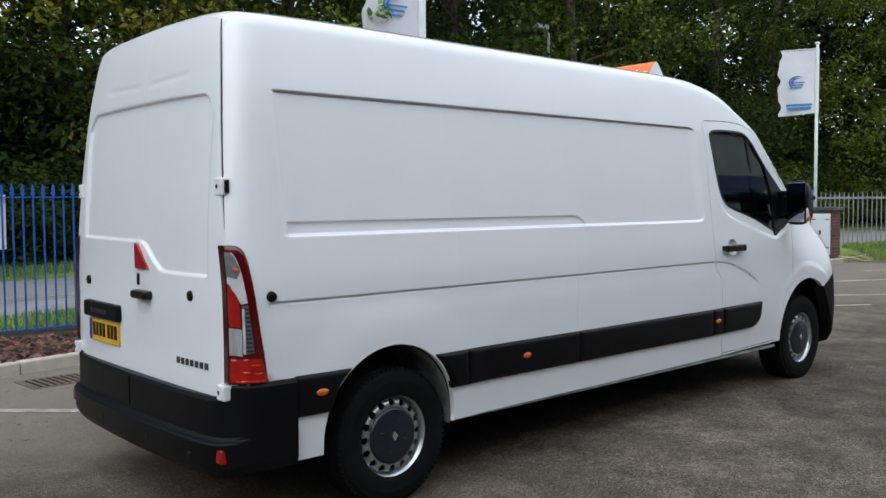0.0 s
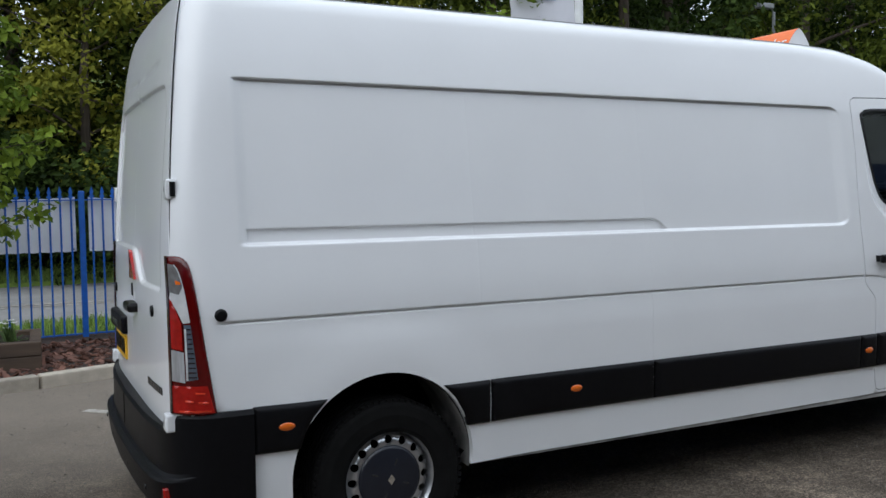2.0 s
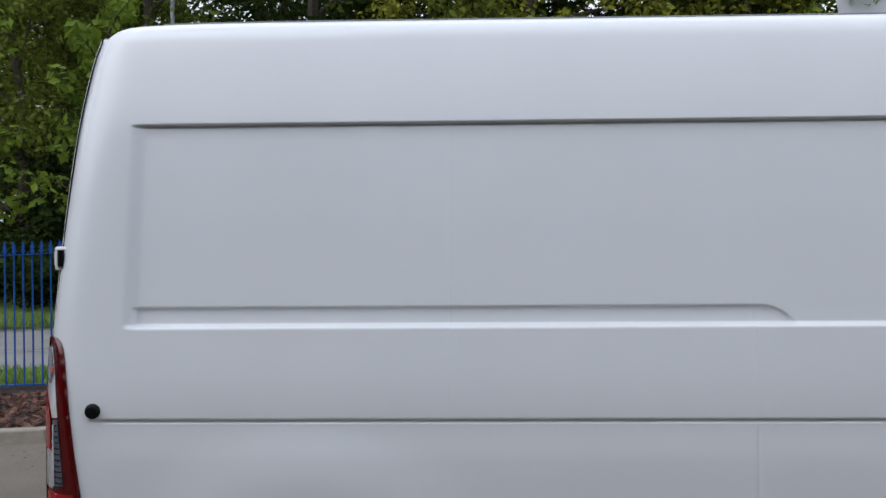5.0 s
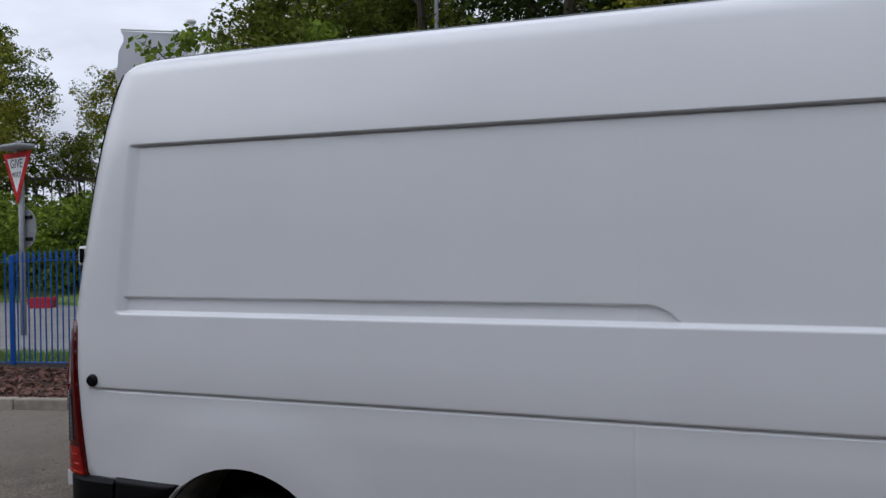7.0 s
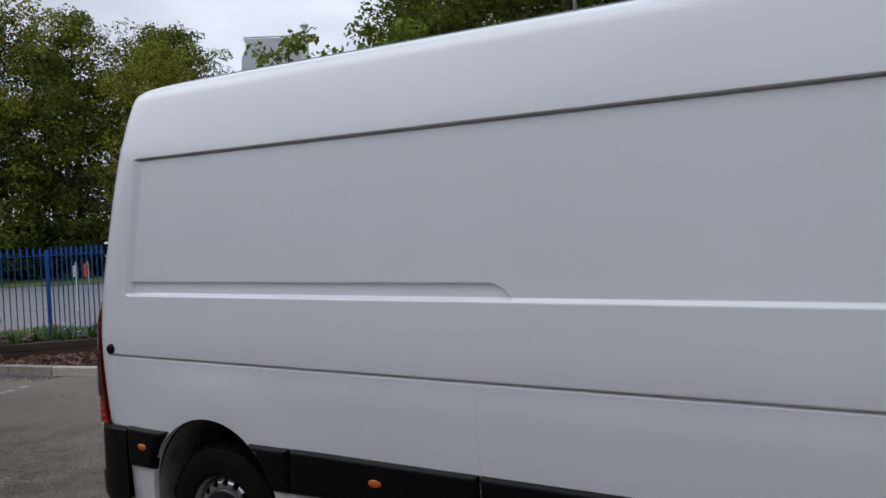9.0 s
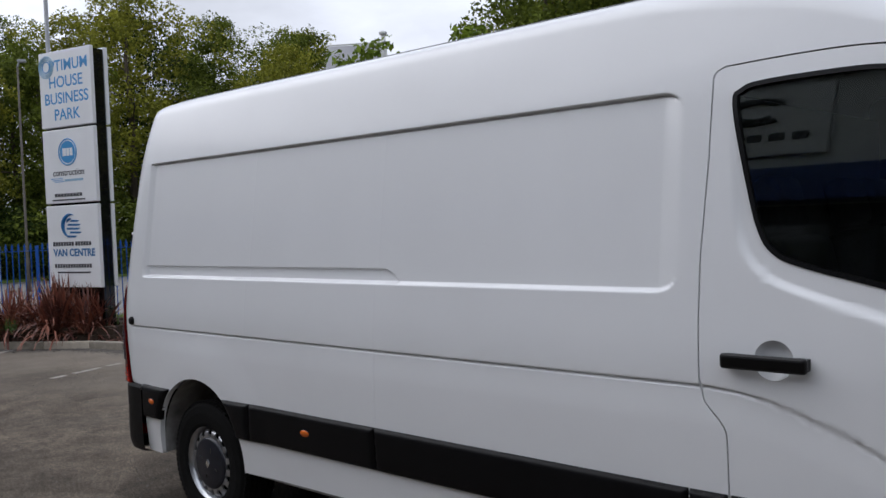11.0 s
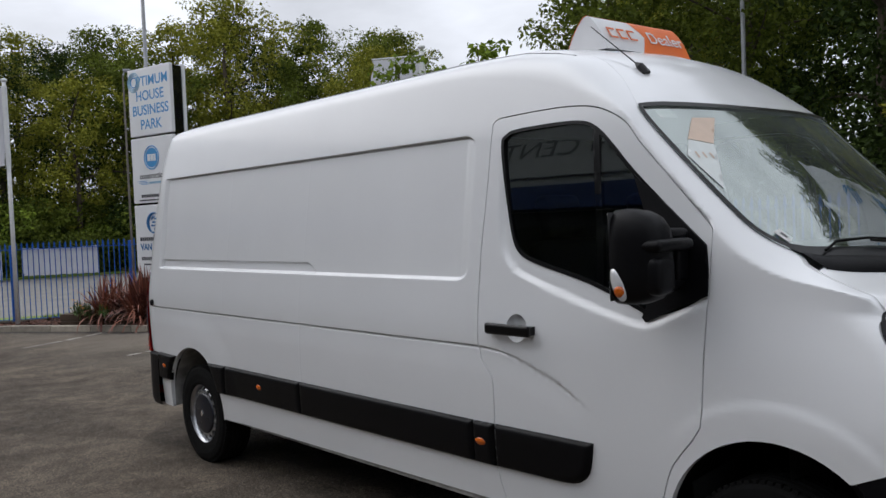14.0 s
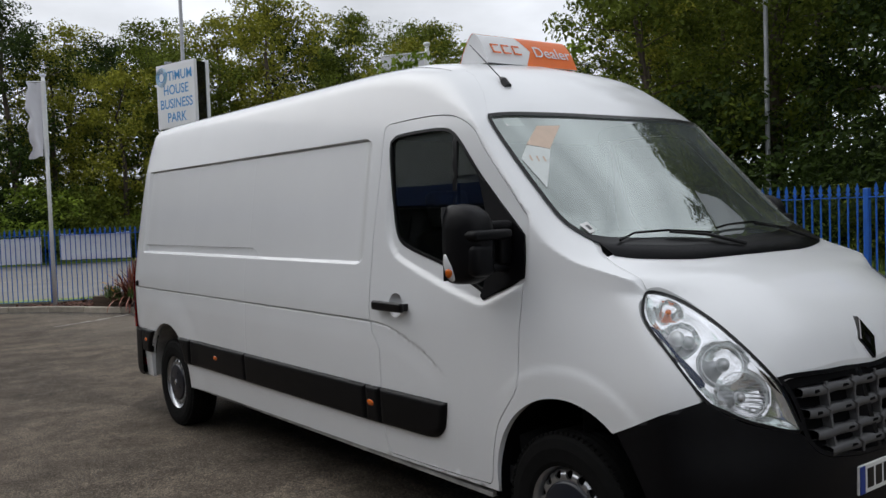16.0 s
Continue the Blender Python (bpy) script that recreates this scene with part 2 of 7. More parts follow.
def tube(points, radii, sides=10, caps=True):
    """A round bar along points; radii may be one number or one for each point."""
    pts = [Vector(p) for p in points]
    if not hasattr(radii, "__len__"):
        radii = [radii] * len(pts)
    bm, rings = bmesh.new(), []
    for i, p in enumerate(pts):
        d = (pts[min(i + 1, len(pts) - 1)] - pts[max(i - 1, 0)]).normalized()
        a = d.orthogonal().normalized() if i == 0 else (a - d * a.dot(d)).normalized()
        b = d.cross(a)
        rings.append([bm.verts.new(p + (a * math.cos(k * math.tau / sides) + b * math.sin(k * math.tau / sides)) * radii[i]) for k in range(sides)])
    for r, q in zip(rings, rings[1:]):
        for k in range(sides):
            bm.faces.new((r[k], r[(k + 1) % sides], q[(k + 1) % sides], q[k]))
    if caps:
        bm.faces.new(rings[0][::-1])
        bm.faces.new(rings[-1])
    return bm


def lathe(profile, axis="y", steps=48, at=(0, 0, 0)):
    """A turned shape: profile rows of (radius, distance along the axis)."""
    bm, rings = bmesh.new(), []
    for k in range(steps):
        c, s = math.cos(k * math.tau / steps), math.sin(k * math.tau / steps)
        ring = []
        for r, h in profile:
            p = (r * c, h, r * s) if axis == "y" else (r * c, r * s, h) if axis == "z" else (h, r * c, r * s)
            ring.append(bm.verts.new((p[0] + at[0], p[1] + at[1], p[2] + at[2])))
        rings.append(ring)
    for k in range(steps):
        a, b = rings[k], rings[(k + 1) % steps]
        for i in range(len(profile) - 1):
            bm.faces.new((a[i], a[i + 1], b[i + 1], b[i]))
    bmesh.ops.remove_doubles(bm, verts=bm.verts, dist=1e-5)
    return bm


def prism(outline, d0, d1, axis="y"):
    """A flat outline of (u, v) given depth along an axis: y: (u, d, v); x: (d, u, v); z: (u, v, d)."""
    bm = bmesh.new()
    put = {"y": lambda u, v, d: (u, d, v), "x": lambda u, v, d: (d, u, v), "z": lambda u, v, d: (u, v, d)}[axis]
    a = [bm.verts.new(put(u, v, d0)) for u, v in outline]
    b = [bm.verts.new(put(u, v, d1)) for u, v in outline]
    bm.faces.new(a)
    bm.faces.new(b[::-1])
    for i in range(len(a)):
        j = (i + 1) % len(a)
        bm.faces.new((a[j], a[i], b[i], b[j]))
    bmesh.ops.triangulate(bm, faces=[f for f in bm.faces if len(f.verts) > 4])
    return bm


def smooth_line(points, n=6, closed=False):
    """Catmull-Rom through the points."""
    p = np.array(points, float)
    m = len(p)
    out = []
    for i in range(m if closed else m - 1):
        g = (lambda k: p[k % m]) if closed else (lambda k: p[min(max(k, 0), m - 1)])
        a, b, c, d = g(i - 1), g(i), g(i + 1), g(i + 2)
        for k in range(n):
            t = k / n
            out.append(0.5 * (2 * b + (c - a) * t + (2 * a - 5 * b + 4 * c - d) * t * t + (3 * b - a - 3 * c + d) * t ** 3))
    if not closed:
        out.append(p[-1])
    return [tuple(q) for q in out]


def dense(points, step=0.03, closed=True):
    out = []
    m = len(points)
    for i in range(m if closed else m - 1):
        a, b = np.array(points[i], float), np.array(points[(i + 1) % m], float)
        k = max(1, int(np.linalg.norm(b - a) / step))
        out += [tuple(a + (b - a) * j / k) for j in range(k)]
    if not closed:
        out.append(tuple(points[-1]))
    return out


def inside(poly, pts):
    poly, pts = np.array(poly, float), np.array(pts, float)
    x, y = pts[:, 0], pts[:, 1]
    res = np.zeros(len(pts), bool)
    j = len(poly) - 1
    for i in range(len(poly)):
        xi, yi, xj, yj = *poly[i], *poly[j]
        cond = (yi > y) != (yj > y)
        if yi != yj:
            res ^= cond & (x < (xj - xi) * (y - yi) / (yj - yi) + xi)
        j = i
    return res


def edge_dist(poly, pts, closed=True):
    poly, pts = np.array(poly, float), np.array(pts, float)
    best = np.full(len(pts), 1e9)
    for i in range(len(poly) if closed else len(poly) - 1):
        a, b = poly[i], poly[(i + 1) % len(poly)]
        d = b - a
        t = np.clip(((pts - a) @ d) / max(d @ d, 1e-12), 0, 1)
        best = np.minimum(best, np.linalg.norm(pts - a - t[:, None] * d, axis=1))
    return best


def grow(poly, d):
    """The outline moved outwards by d (inwards where negative)."""
    p = np.array(poly, float)
    area = 0.5 * np.sum(p[:, 0] * np.roll(p[:, 1], -1) - np.roll(p[:, 0], -1) * p[:, 1])
    e = np.roll(p, -1, 0) - np.roll(p, 1, 0)
    nrm = np.stack([e[:, 1], -e[:, 0]], 1) * np.sign(area)
    nrm /= np.maximum(np.linalg.norm(nrm, axis=1)[:, None], 1e-9)
    return [tuple(q) for q in p + nrm * d]


def sheet(name, outline, us, vs, fn, holes=(), flange=None, mats=(), flip=False, gap=0.006):
    """A curved panel: an outline in a flat (u, v) plan, filled with a grid and carried to space by fn(u, v) -> (n, 3); flange: a turned-in rim."""
    from mathutils.geometry import delaunay_2d_cdt
    loops = [list(outline)] + [list(h) for h in holes]
    gu, gv = np.meshgrid(us, vs)
    pts = np.stack([gu.ravel(), gv.ravel()], 1)
    keep = inside(outline, pts) & (edge_dist(outline, pts) > gap)
    for h in holes:
        keep &= ~inside(h, pts) & (edge_dist(h, pts) > gap)
    pts = pts[keep]
    co, ed = [], []
    for lp in loops:
        s = len(co)
        co += [Vector(p) for p in lp]
        ed += [(s + i, s + (i + 1) % len(lp)) for i in range(len(lp))]
    co += [Vector(p) for p in pts]
    vo, _, fo, _, _, _ = delaunay_2d_cdt(co, ed, [], 0, 1e-7)
    v2 = np.array([tuple(v) for v in vo])
    f = np.array([t for t in fo if len(t) == 3])
    c = v2[f].mean(1)
    ok = inside(outline, c)
    for h in holes:
        ok &= ~inside(h, c)
    f = f[ok]
    a, b, c = v2[f[:, 0]], v2[f[:, 1]], v2[f[:, 2]]
    neg = ((b - a)[:, 0] * (c - a)[:, 1] - (b - a)[:, 1] * (c - a)[:, 0]) < 0
    f[neg] = f[neg][:, ::-1]
    if flip:
        f = f[:, ::-1]
    v3 = fn(v2[:, 0], v2[:, 1])
    verts, faces = list(v3), [tuple(t) for t in f]
    if flange is not None:
        for lp in loops:
            q = np.array(lp)
            r = fn(q[:, 0], q[:, 1])
            s, m = len(verts), len(lp)
            verts += list(r) + list(r + np.array(flange))
            for i in range(m):
                j = (i + 1) % m
                faces.append((s + i, s + j, s + m + j, s + m + i))
    return mesh_of(name, verts, faces, mats)


def mirrored(me, name):
    """The same panel for the other side of the van."""
    m2 = me.copy()
    m2.name = name
    m2.transform(Matrix(((1, 0, 0, 0), (0, -1, 0, 2 * MID), (0, 0, 1, 0), (0, 0, 0, 1))))
    m2.flip_normals()
    return m2


# ---- the van's surfaces: x from tail to nose, y from its driver's side, z up ----
MID = 1.0
SIDE_Z = [0.30, 0.40, 0.66, 0.90, 1.10, 1.37, 1.60, 2.04, 2.20, 2.30, 2.40]
SIDE_Y = [0.045, 0.035, 0.018, 0.015, 0.018, 0.047, 0.078, 0.143, 0.178, 0.205, 0.238]
TAIL_Z = [0.3, 1.0, 1.36, 1.67, 2.0, 2.2, 2.3, 2.4, 2.5]
TAIL_X = [0.108, 0.108, 0.114, 0.134, 0.166, 0.194, 0.212, 0.238, 0.27]


def curve1(x, xs, ys):
    """Smooth interpolation through the rows."""
    xs, ys = np.array(xs, float), np.array(ys, float)
    d = np.gradient(ys, xs)
    s = np.diff(ys) / np.diff(xs)
    d[1:-1] = np.where(s[1:] * s[:-1] > 0, 2 * s[1:] * s[:-1] / (s[1:] + s[:-1] + 1e-12), 0)
    d[0], d[-1] = s[0], s[-1]
    x = np.clip(np.asarray(x, float), xs[0], xs[-1])
    i = np.clip(np.searchsorted(xs, x) - 1, 0, len(xs) - 2)
    h = xs[i + 1] - xs[i]
    t = (x - xs[i]) / h
    return (2 * t ** 3 - 3 * t ** 2 + 1) * ys[i] + (t ** 3 - 2 * t ** 2 + t) * h * d[i] + (3 * t ** 2 - 2 * t ** 3) * ys[i + 1] + (t ** 3 - t ** 2) * h * d[i + 1]


def step01(a, b, x):
    t = np.clip((np.asarray(x, float) - a) / (b - a), 0, 1)
    return t * t * (3 - 2 * t)


LEDGE = smooth_line([(4.035, 2.3), (4.04, 2.0), (4.06, 1.75), (4.075, 1.58), (4.11, 1.48), (4.18, 1.41), (4.3, 1.362), (4.6, 1.272), (4.80, 1.222), (4.87, 1.212), (4.95, 1.232), (5.3, 1.37)], 4) + [(5.6, 2.3)]
CREASE_X, CREASE_Z = [3.9, 3.99, 4.1, 4.2, 4.43, 4.61, 4.66], [1.072, 1.071, 1.062, 1.044, 0.966, 0.869, 0.83]


def press(x, z):
    """The pressings of the flank; positive is inwards."""
    # large recessed panel, with a crisp roof-side edge and a ledge below
    depth = 0.019 * step01(3.90, 3.80, x) * step01(0.392, 0.45, x)
    corner = np.where(x > 3.80, 0.06 * (1 - np.sqrt(np.clip(1 - ((x - 3.80) / 0.085) ** 2, 0, 1))), 0)
    d = depth * step01(2.042 - corner, 2.032 - corner, z) * step01(1.364 + corner, 1.381 + corner, z)
    # the sharp shadow line at its head
    d = d + 0.008 * step01(0.405, 0.425, x) * step01(3.89, 3.83, x) * np.exp(-((z - 2.0325 + corner) / 0.0038) ** 2)
    # rubbing-strip channel
    end = np.where(x > 2.46, 0.055 * ((x - 2.46) / 0.105) ** 2, 0)
    d = d + 0.012 * step01(0.425, 0.433, x) * step01(2.57, 2.55, x) * step01(1.434 - end, 1.428 - end, z) * step01(1.367, 1.378, z)
    # belt crease, running down into the door
    zc = np.where(x < 3.95, 1.072, np.interp(x, CREASE_X, CREASE_Z))
    k = step01(0.29, 0.33, x) * step01(4.65, 4.45, x)
    d = d + k * ((0.013 - 0.005 * step01(4.0, 4.2, x)) * np.exp(-((z - zc) / 0.0046) ** 2) + 0.006 * step01(zc + 0.003, zc - 0.004, z) * step01(zc - 0.13, zc - 0.01, z))
    # soft swelling over the rear wheel, lip over the front one
    r = np.hypot(x - 1.0, (z - 0.42) * 1.04)
    d = d - 0.014 * step01(0.70, 0.46, r)
    r = np.hypot(x - 5.39, z - 0.44)
    d = d - 0.007 * step01(0.575, 0.530, r) * step01(4.9, 5.15, x)
    # faint joints in the side panel
    for xj in (1.46, 2.43):
        d = d + 0.0006 * np.exp(-((x - xj) / 0.0035) ** 2) * step01(2.05, 2.04, z) * step01(1.07, 1.08, z)
    d = d + 0.0018 * np.exp(-((x - 2.43) / 0.003) ** 2) * step01(1.074, 1.07, z) * step01(0.7, 0.72, z)
    return d


def front_x(y, z):
    u = np.abs(MID - y) / (MID - 0.02)
    return curve1(z, [0.2, 0.3, 0.45, 0.62, 0.8, 0.95, 1.02, 1.1, 1.2, 1.3], [6.08, 6.14, 6.19, 6.195, 6.17, 6.15, 6.135, 6.105, 6.03, 5.9]) - 0.26 * u ** 3.5


def side_y(x, z, pressed=True):
    x, z = np.asarray(x, float), np.asarray(z, float)
    y = curve1(z, SIDE_Z, SIDE_Y)
    tail = np.clip((curve1(z, TAIL_Z, TAIL_X) + 0.22 - x) / 0.20, 0, 1.1)
    y = y + 0.084 * tail ** 3.6
    if pressed:
        y = y + press(x, z)
        win = np.stack([np.ravel(x + 0 * z), np.ravel(z + 0 * x)], 1)
        near = (win[:, 0] > 3.95) & (win[:, 0] < 5.2) & (win[:, 1] > 1.1)
        if near.any():
            q = np.zeros(len(win))
            dist = edge_dist(LEDGE, win[near])
            q[near] = np.where(inside(LEDGE, win[near]), 0.016 * step01(0, 0.030, dist) * step01(2.0, 1.55, win[near][:, 1]), 0)
            y = y + q.reshape(np.shape(y)) * step01(5.16, 5.13, x)
    # the nose draws in
    xf = curve1(z, [0.2, 0.3, 0.45, 0.62, 0.8, 0.95, 1.02, 1.1, 1.2, 1.3], [6.08, 6.14, 6.19, 6.195, 6.17, 6.15, 6.135, 6.105, 6.03, 5.9])
    inv = MID - (MID - 0.02) * (np.clip(xf - x, 0, 2) / 0.26) ** (1 / 3.5)
    k = 0.03
    y = np.where(x > 5.5, k * np.logaddexp(y / k, inv / k), y)
    return y + 0.085 * step01(5.0, 5.9, x) * step01(0.88, 1.36, z)


EDGE_X = [0.2, 3.6, 4.15, 4.4, 4.55, 4.65, 4.74, 4.82, 5.145, 5.25, 5.4, 5.6, 5.715, 5.8, 5.9, 6.0, 6.08, 6.16]
EDGE_Z = [2.325, 2.325, 2.255, 2.19, 2.145, 2.10, 2.04, 1.95, 1.60, 1.50, 1.42, 1.370, 1.333, 1.286, 1.208, 1.08, 0.96, 0.82]
TOP_X = [0.24, 0.28, 0.33, 0.42, 0.6, 1.0, 2.0, 4.0, 4.2, 4.4, 4.55, 4.7, 4.84, 5.2, 5.6, 5.66, 5.8, 5.95, 6.05, 6.10, 6.13, 6.16]
TOP_Z = [2.385, 2.430, 2.450, 2.460, 2.467, 2.470, 2.468, 2.466, 2.440, 2.392, 2.318, 2.210, 2.085, 1.765, 1.420, 1.40, 1.352, 1.275, 1.19, 1.125, 1.06, 0.99]


def edge_line(x):
    z = curve1(x, EDGE_X, EDGE_Z)
    return side_y(x, z, False), z


def top_z(x, y):
    """Height of roof, windscreen and bonnet over (x, y)."""
    x, y = np.broadcast_arrays(np.asarray(x, float), np.asarray(y, float))
    y = np.where(y > MID, 2 * MID - y, y)
    ye, ze = edge_line(x)
    zc = curve1(x, TOP_X, TOP_Z)
    roof = step01(4.75, 4.3, x)
    p1y, p2y = ye + 0.05 - 0.015 * roof, 0.5 - 0.08 * roof
    rise = zc - ze
    p1z = ze + rise * (0.30 + 0.56 * roof)
    p2z = zc - 0.004 - (0.12 * rise - 0.004) * roof
    lo, hi = np.zeros_like(x), np.ones_like(x)
    for _ in range(28):
        t = (lo + hi) / 2
        yy = (1 - t) ** 3 * ye + 3 * (1 - t) ** 2 * t * p1y + 3 * (1 - t) * t * t * p2y + t ** 3 * MID
        lo, hi = np.where(yy < y, t, lo), np.where(yy < y, hi, t)
    return (1 - t) ** 3 * ze + 3 * (1 - t) ** 2 * t * p1z + 3 * (1 - t) * t * t * p2z + t ** 3 * zc


def section(x, t):
    """A point of the cross-section from the upper edge of the flank (t = 0) to the middle (t = 1)."""
    ye, ze = edge_line(x)
    zc = curve1(x, TOP_X, TOP_Z)
    roof = step01(4.75, 4.3, x)
    p1y, p1z = ye + 0.05 - 0.015 * roof, ze + (zc - ze) * (0.30 + 0.56 * roof)
    p2y, p2z = 0.5 - 0.08 * roof, zc - 0.004 - (0.12 * (zc - ze) - 0.004) * roof
    k = ((1 - t) ** 3, 3 * (1 - t) ** 2 * t, 3 * (1 - t) * t * t, t ** 3)
    return k[0] * ye + k[1] * p1y + k[2] * p2y + k[3] * MID, k[0] * ze + k[1] * p1z + k[2] * p2z + k[3] * zc


def flank(x, v):
    """The flank by height; above its upper edge v runs on over the roof's shoulder."""
    ze = curve1(x, EDGE_X, EDGE_Z)
    ys, zs = section(x, np.clip((v - ze) / 0.45, 0, 1))
    low = v <= ze
    return np.stack([x, np.where(low, side_y(x, np.minimum(v, ze)), ys), np.where(low, v, zs)], 1)


def shoulder_v(x, y):
    """The v at which the shoulder reaches the given y."""
    lo, hi = np.zeros_like(x), np.ones_like(x)
    for _ in range(26):
        t = (lo + hi) / 2
        c = section(x, t)[0] < y
        lo, hi = np.where(c, t, lo), np.where(c, hi, t)
    return curve1(x, EDGE_X, EDGE_Z) + 0.45 * lo


def over(x, y):
    return np.stack([x, y, top_z(x, y)], 1)


def tail_x(y, z):
    return curve1(z, TAIL_Z, TAIL_X) + 0.03 * np.abs((y - MID) / 0.915) ** 4


# oblique plan for the front corner, seen from ahead and to the driver's side
FV = np.array([-0.56, 0.80, -0.22]) / np.linalg.norm([-0.56, 0.80, -0.22])
FA = np.array([0.80, 0.56, 0.0]) / np.linalg.norm([0.80, 0.56, 0.0])
FB = np.cross(FA, FV)
FO = np.array([5.9, 0.3, 1.0])


def hull(p):
    """Outside above zero, for the front end of the van."""
    x, y, z = p[:, 0], p[:, 1], p[:, 2]
    f = np.stack([side_y(x, z, False) - y, x - front_x(y, z), z - top_z(x, np.clip(y, 0.0, 2 * MID))])
    k = 0.012
    return k * np.log(np.exp(np.clip(f / k, -60, 60)).sum(0))


def nose(a, b):
    """The front corner's skin over the oblique plan."""
    a, b = np.asarray(a, float), np.asarray(b, float)
    base = FO + a[:, None] * FA + b[:, None] * FB
    s = np.full(len(a), -1.2)
    hit = np.zeros(len(a), bool)
    lo, hi = s.copy(), np.full(len(a), 1.2)
    for k in range(48):
        s2 = -1.2 + k * 0.05
        new_hit = ~hit & (hull(base + s2 * FV) < 0)
        lo[new_hit], hi[new_hit] = s2 - 0.05, s2
        hit |= new_hit
    for _ in range(18):
        m = (lo + hi) / 2
        o = hull(base + m[:, None] * FV) > 0
        lo, hi = np.where(o, m, lo), np.where(o, hi, m)
    return base + hi[:, None] * FV


# ---- the van ----
def arc(cx, cz, r, a0, a1, n, rz=None):
    return [(cx + r * math.cos(radians(a0 + (a1 - a0) * i / n)), cz + (rz or r) * math.sin(radians(a0 + (a1 - a0) * i / n))) for i in range(n + 1)]


DOOR = (smooth_line([(3.992, 2.05), (3.997, 2.08), (4.03, 2.097)], 3)[:-1] + smooth_line([(4.03, 2.097), (4.25, 2.104), (4.45, 2.101), (4.60, 2.078), (4.735, 2.012), (4.82, 1.918), (4.95, 1.785), (5.146, 1.583)], 5)[:-1]
        + [(5.146, 1.583), (5.142, 1.40), (5.138, 1.20), (5.125, 0.92)] + smooth_line([(5.12, 0.882), (5.085, 0.83), (5.03, 0.765), (4.985, 0.70), (4.945, 0.58), (4.92, 0.45), (4.90, 0.418)], 3)
        + [(4.70, 0.408), (4.40, 0.402), (4.12, 0.400)] + smooth_line([(4.10, 0.41), (4.075, 0.50), (4.067, 0.62), (4.066, 0.88), (4.055, 0.95), (4.00, 1.012), (3.985, 1.04), (3.975, 1.10)], 3) + [(3.969, 1.30), (3.970, 1.50), (3.988, 1.81)])
DOOR = dense(DOOR, 0.03)
WINDOW = smooth_line([(4.062, 1.97), (4.085, 2.018), (4.15, 2.036), (4.35, 2.041), (4.50, 2.036), (4.585, 2.012), (4.67, 1.945), (4.80, 1.81), (4.97, 1.655), (5.105, 1.53), (5.125, 1.45), (5.128, 1.36), (5.05, 1.305), (4.91, 1.262), (4.84, 1.285), (4.60, 1.375), (4.30, 1.452), (4.20, 1.495), (4.15, 1.57), (4.11, 1.72)], 4, True)
U_SIDE = np.unique(np.round(np.concatenate([np.arange(0.1, 6.05, 0.035), np.arange(0.39, 0.45, 0.006), np.arange(2.40, 2.60, 0.012), [2.424, 2.427, 2.43, 2.433, 2.436], [1.450, 1.454, 1.457, 1.46, 1.463, 1.466, 1.470], np.arange(3.76, 4.16, 0.012), np.arange(0.1, 0.4, 0.015), np.arange(4.2, 5.2, 0.02)]), 4))
V_SIDE = np.unique(np.round(np.concatenate([np.arange(0.32, 2.21, 0.03), np.arange(1.355, 1.445, 0.004), np.arange(1.950, 2.03, 0.012), np.arange(2.020, 2.056, 0.002), np.arange(1.05, 1.10, 0.003), np.arange(0.84, 1.05, 0.014), np.arange(1.2, 1.5, 0.014), np.arange(2.15, 2.48, 0.012)]), 4))

van = thing("van", (0, 0, 0), "white long-wheelbase panel van with black plastic trim, parked on asphalt", "van")


arch_r = arc(0.995, 0.40, 0.415, 185, -6, 26)
arch_f = arc(5.39, 0.44, 0.432, 186, 53, 22)
JOIN_X = [0.1, 4.45, 4.60, 4.742, 4.78, 4.90, 5.05, 5.25, 5.385, 5.43, 5.55, 5.70]
JOIN_Y = [0.38, 0.38, 0.32, 0.222, 0.205, 0.195, 0.188, 0.190, 0.232, 0.193, 0.172, 0.158]
join_x = np.concatenate([np.arange(0.268, 4.2, 0.06), np.arange(4.2, 5.70, 0.03), [5.70]])
roof_edge = [(float(x), float(v)) for x, v in zip(join_x, shoulder_v(join_x, np.interp(join_x, JOIN_X, JOIN_Y)))]
tail_edge = [(float(curve1(z, TAIL_Z, TAIL_X)) + 0.028, z) for z in np.linspace(2.38, 0.72, 28)]
LAMP_SIDE = smooth_line([(5.704, 1.298), (5.700, 1.264), (5.740, 1.203), (5.798, 1.150), (5.862, 1.095), (5.922, 1.020), (5.970, 0.936)], 4)
FLANK = (dense([(0.42, 0.72), (0.42, 0.338), (0.583, 0.338)], 0.03, False) + arch_r + dense([(1.405, 0.362), (4.06, 0.378), (4.93, 0.394)], 0.04, False) + arch_f
         + dense([(5.66, 0.786), (5.80, 0.850), (5.955, 0.922)], 0.03, False) + LAMP_SIDE[::-1] + roof_edge[::-1][1:] + tail_edge + [(0.2, 0.72)])
HOLE = grow(DOOR, 0.0055)
me = sheet("body_side", FLANK, U_SIDE, V_SIDE, flank, holes=[HOLE], flange=(0, 0.03, 0), mats=[PAINT])
part("body_side", me, None, van)
part("body_side", mirrored(me, "body_side"), None, van)

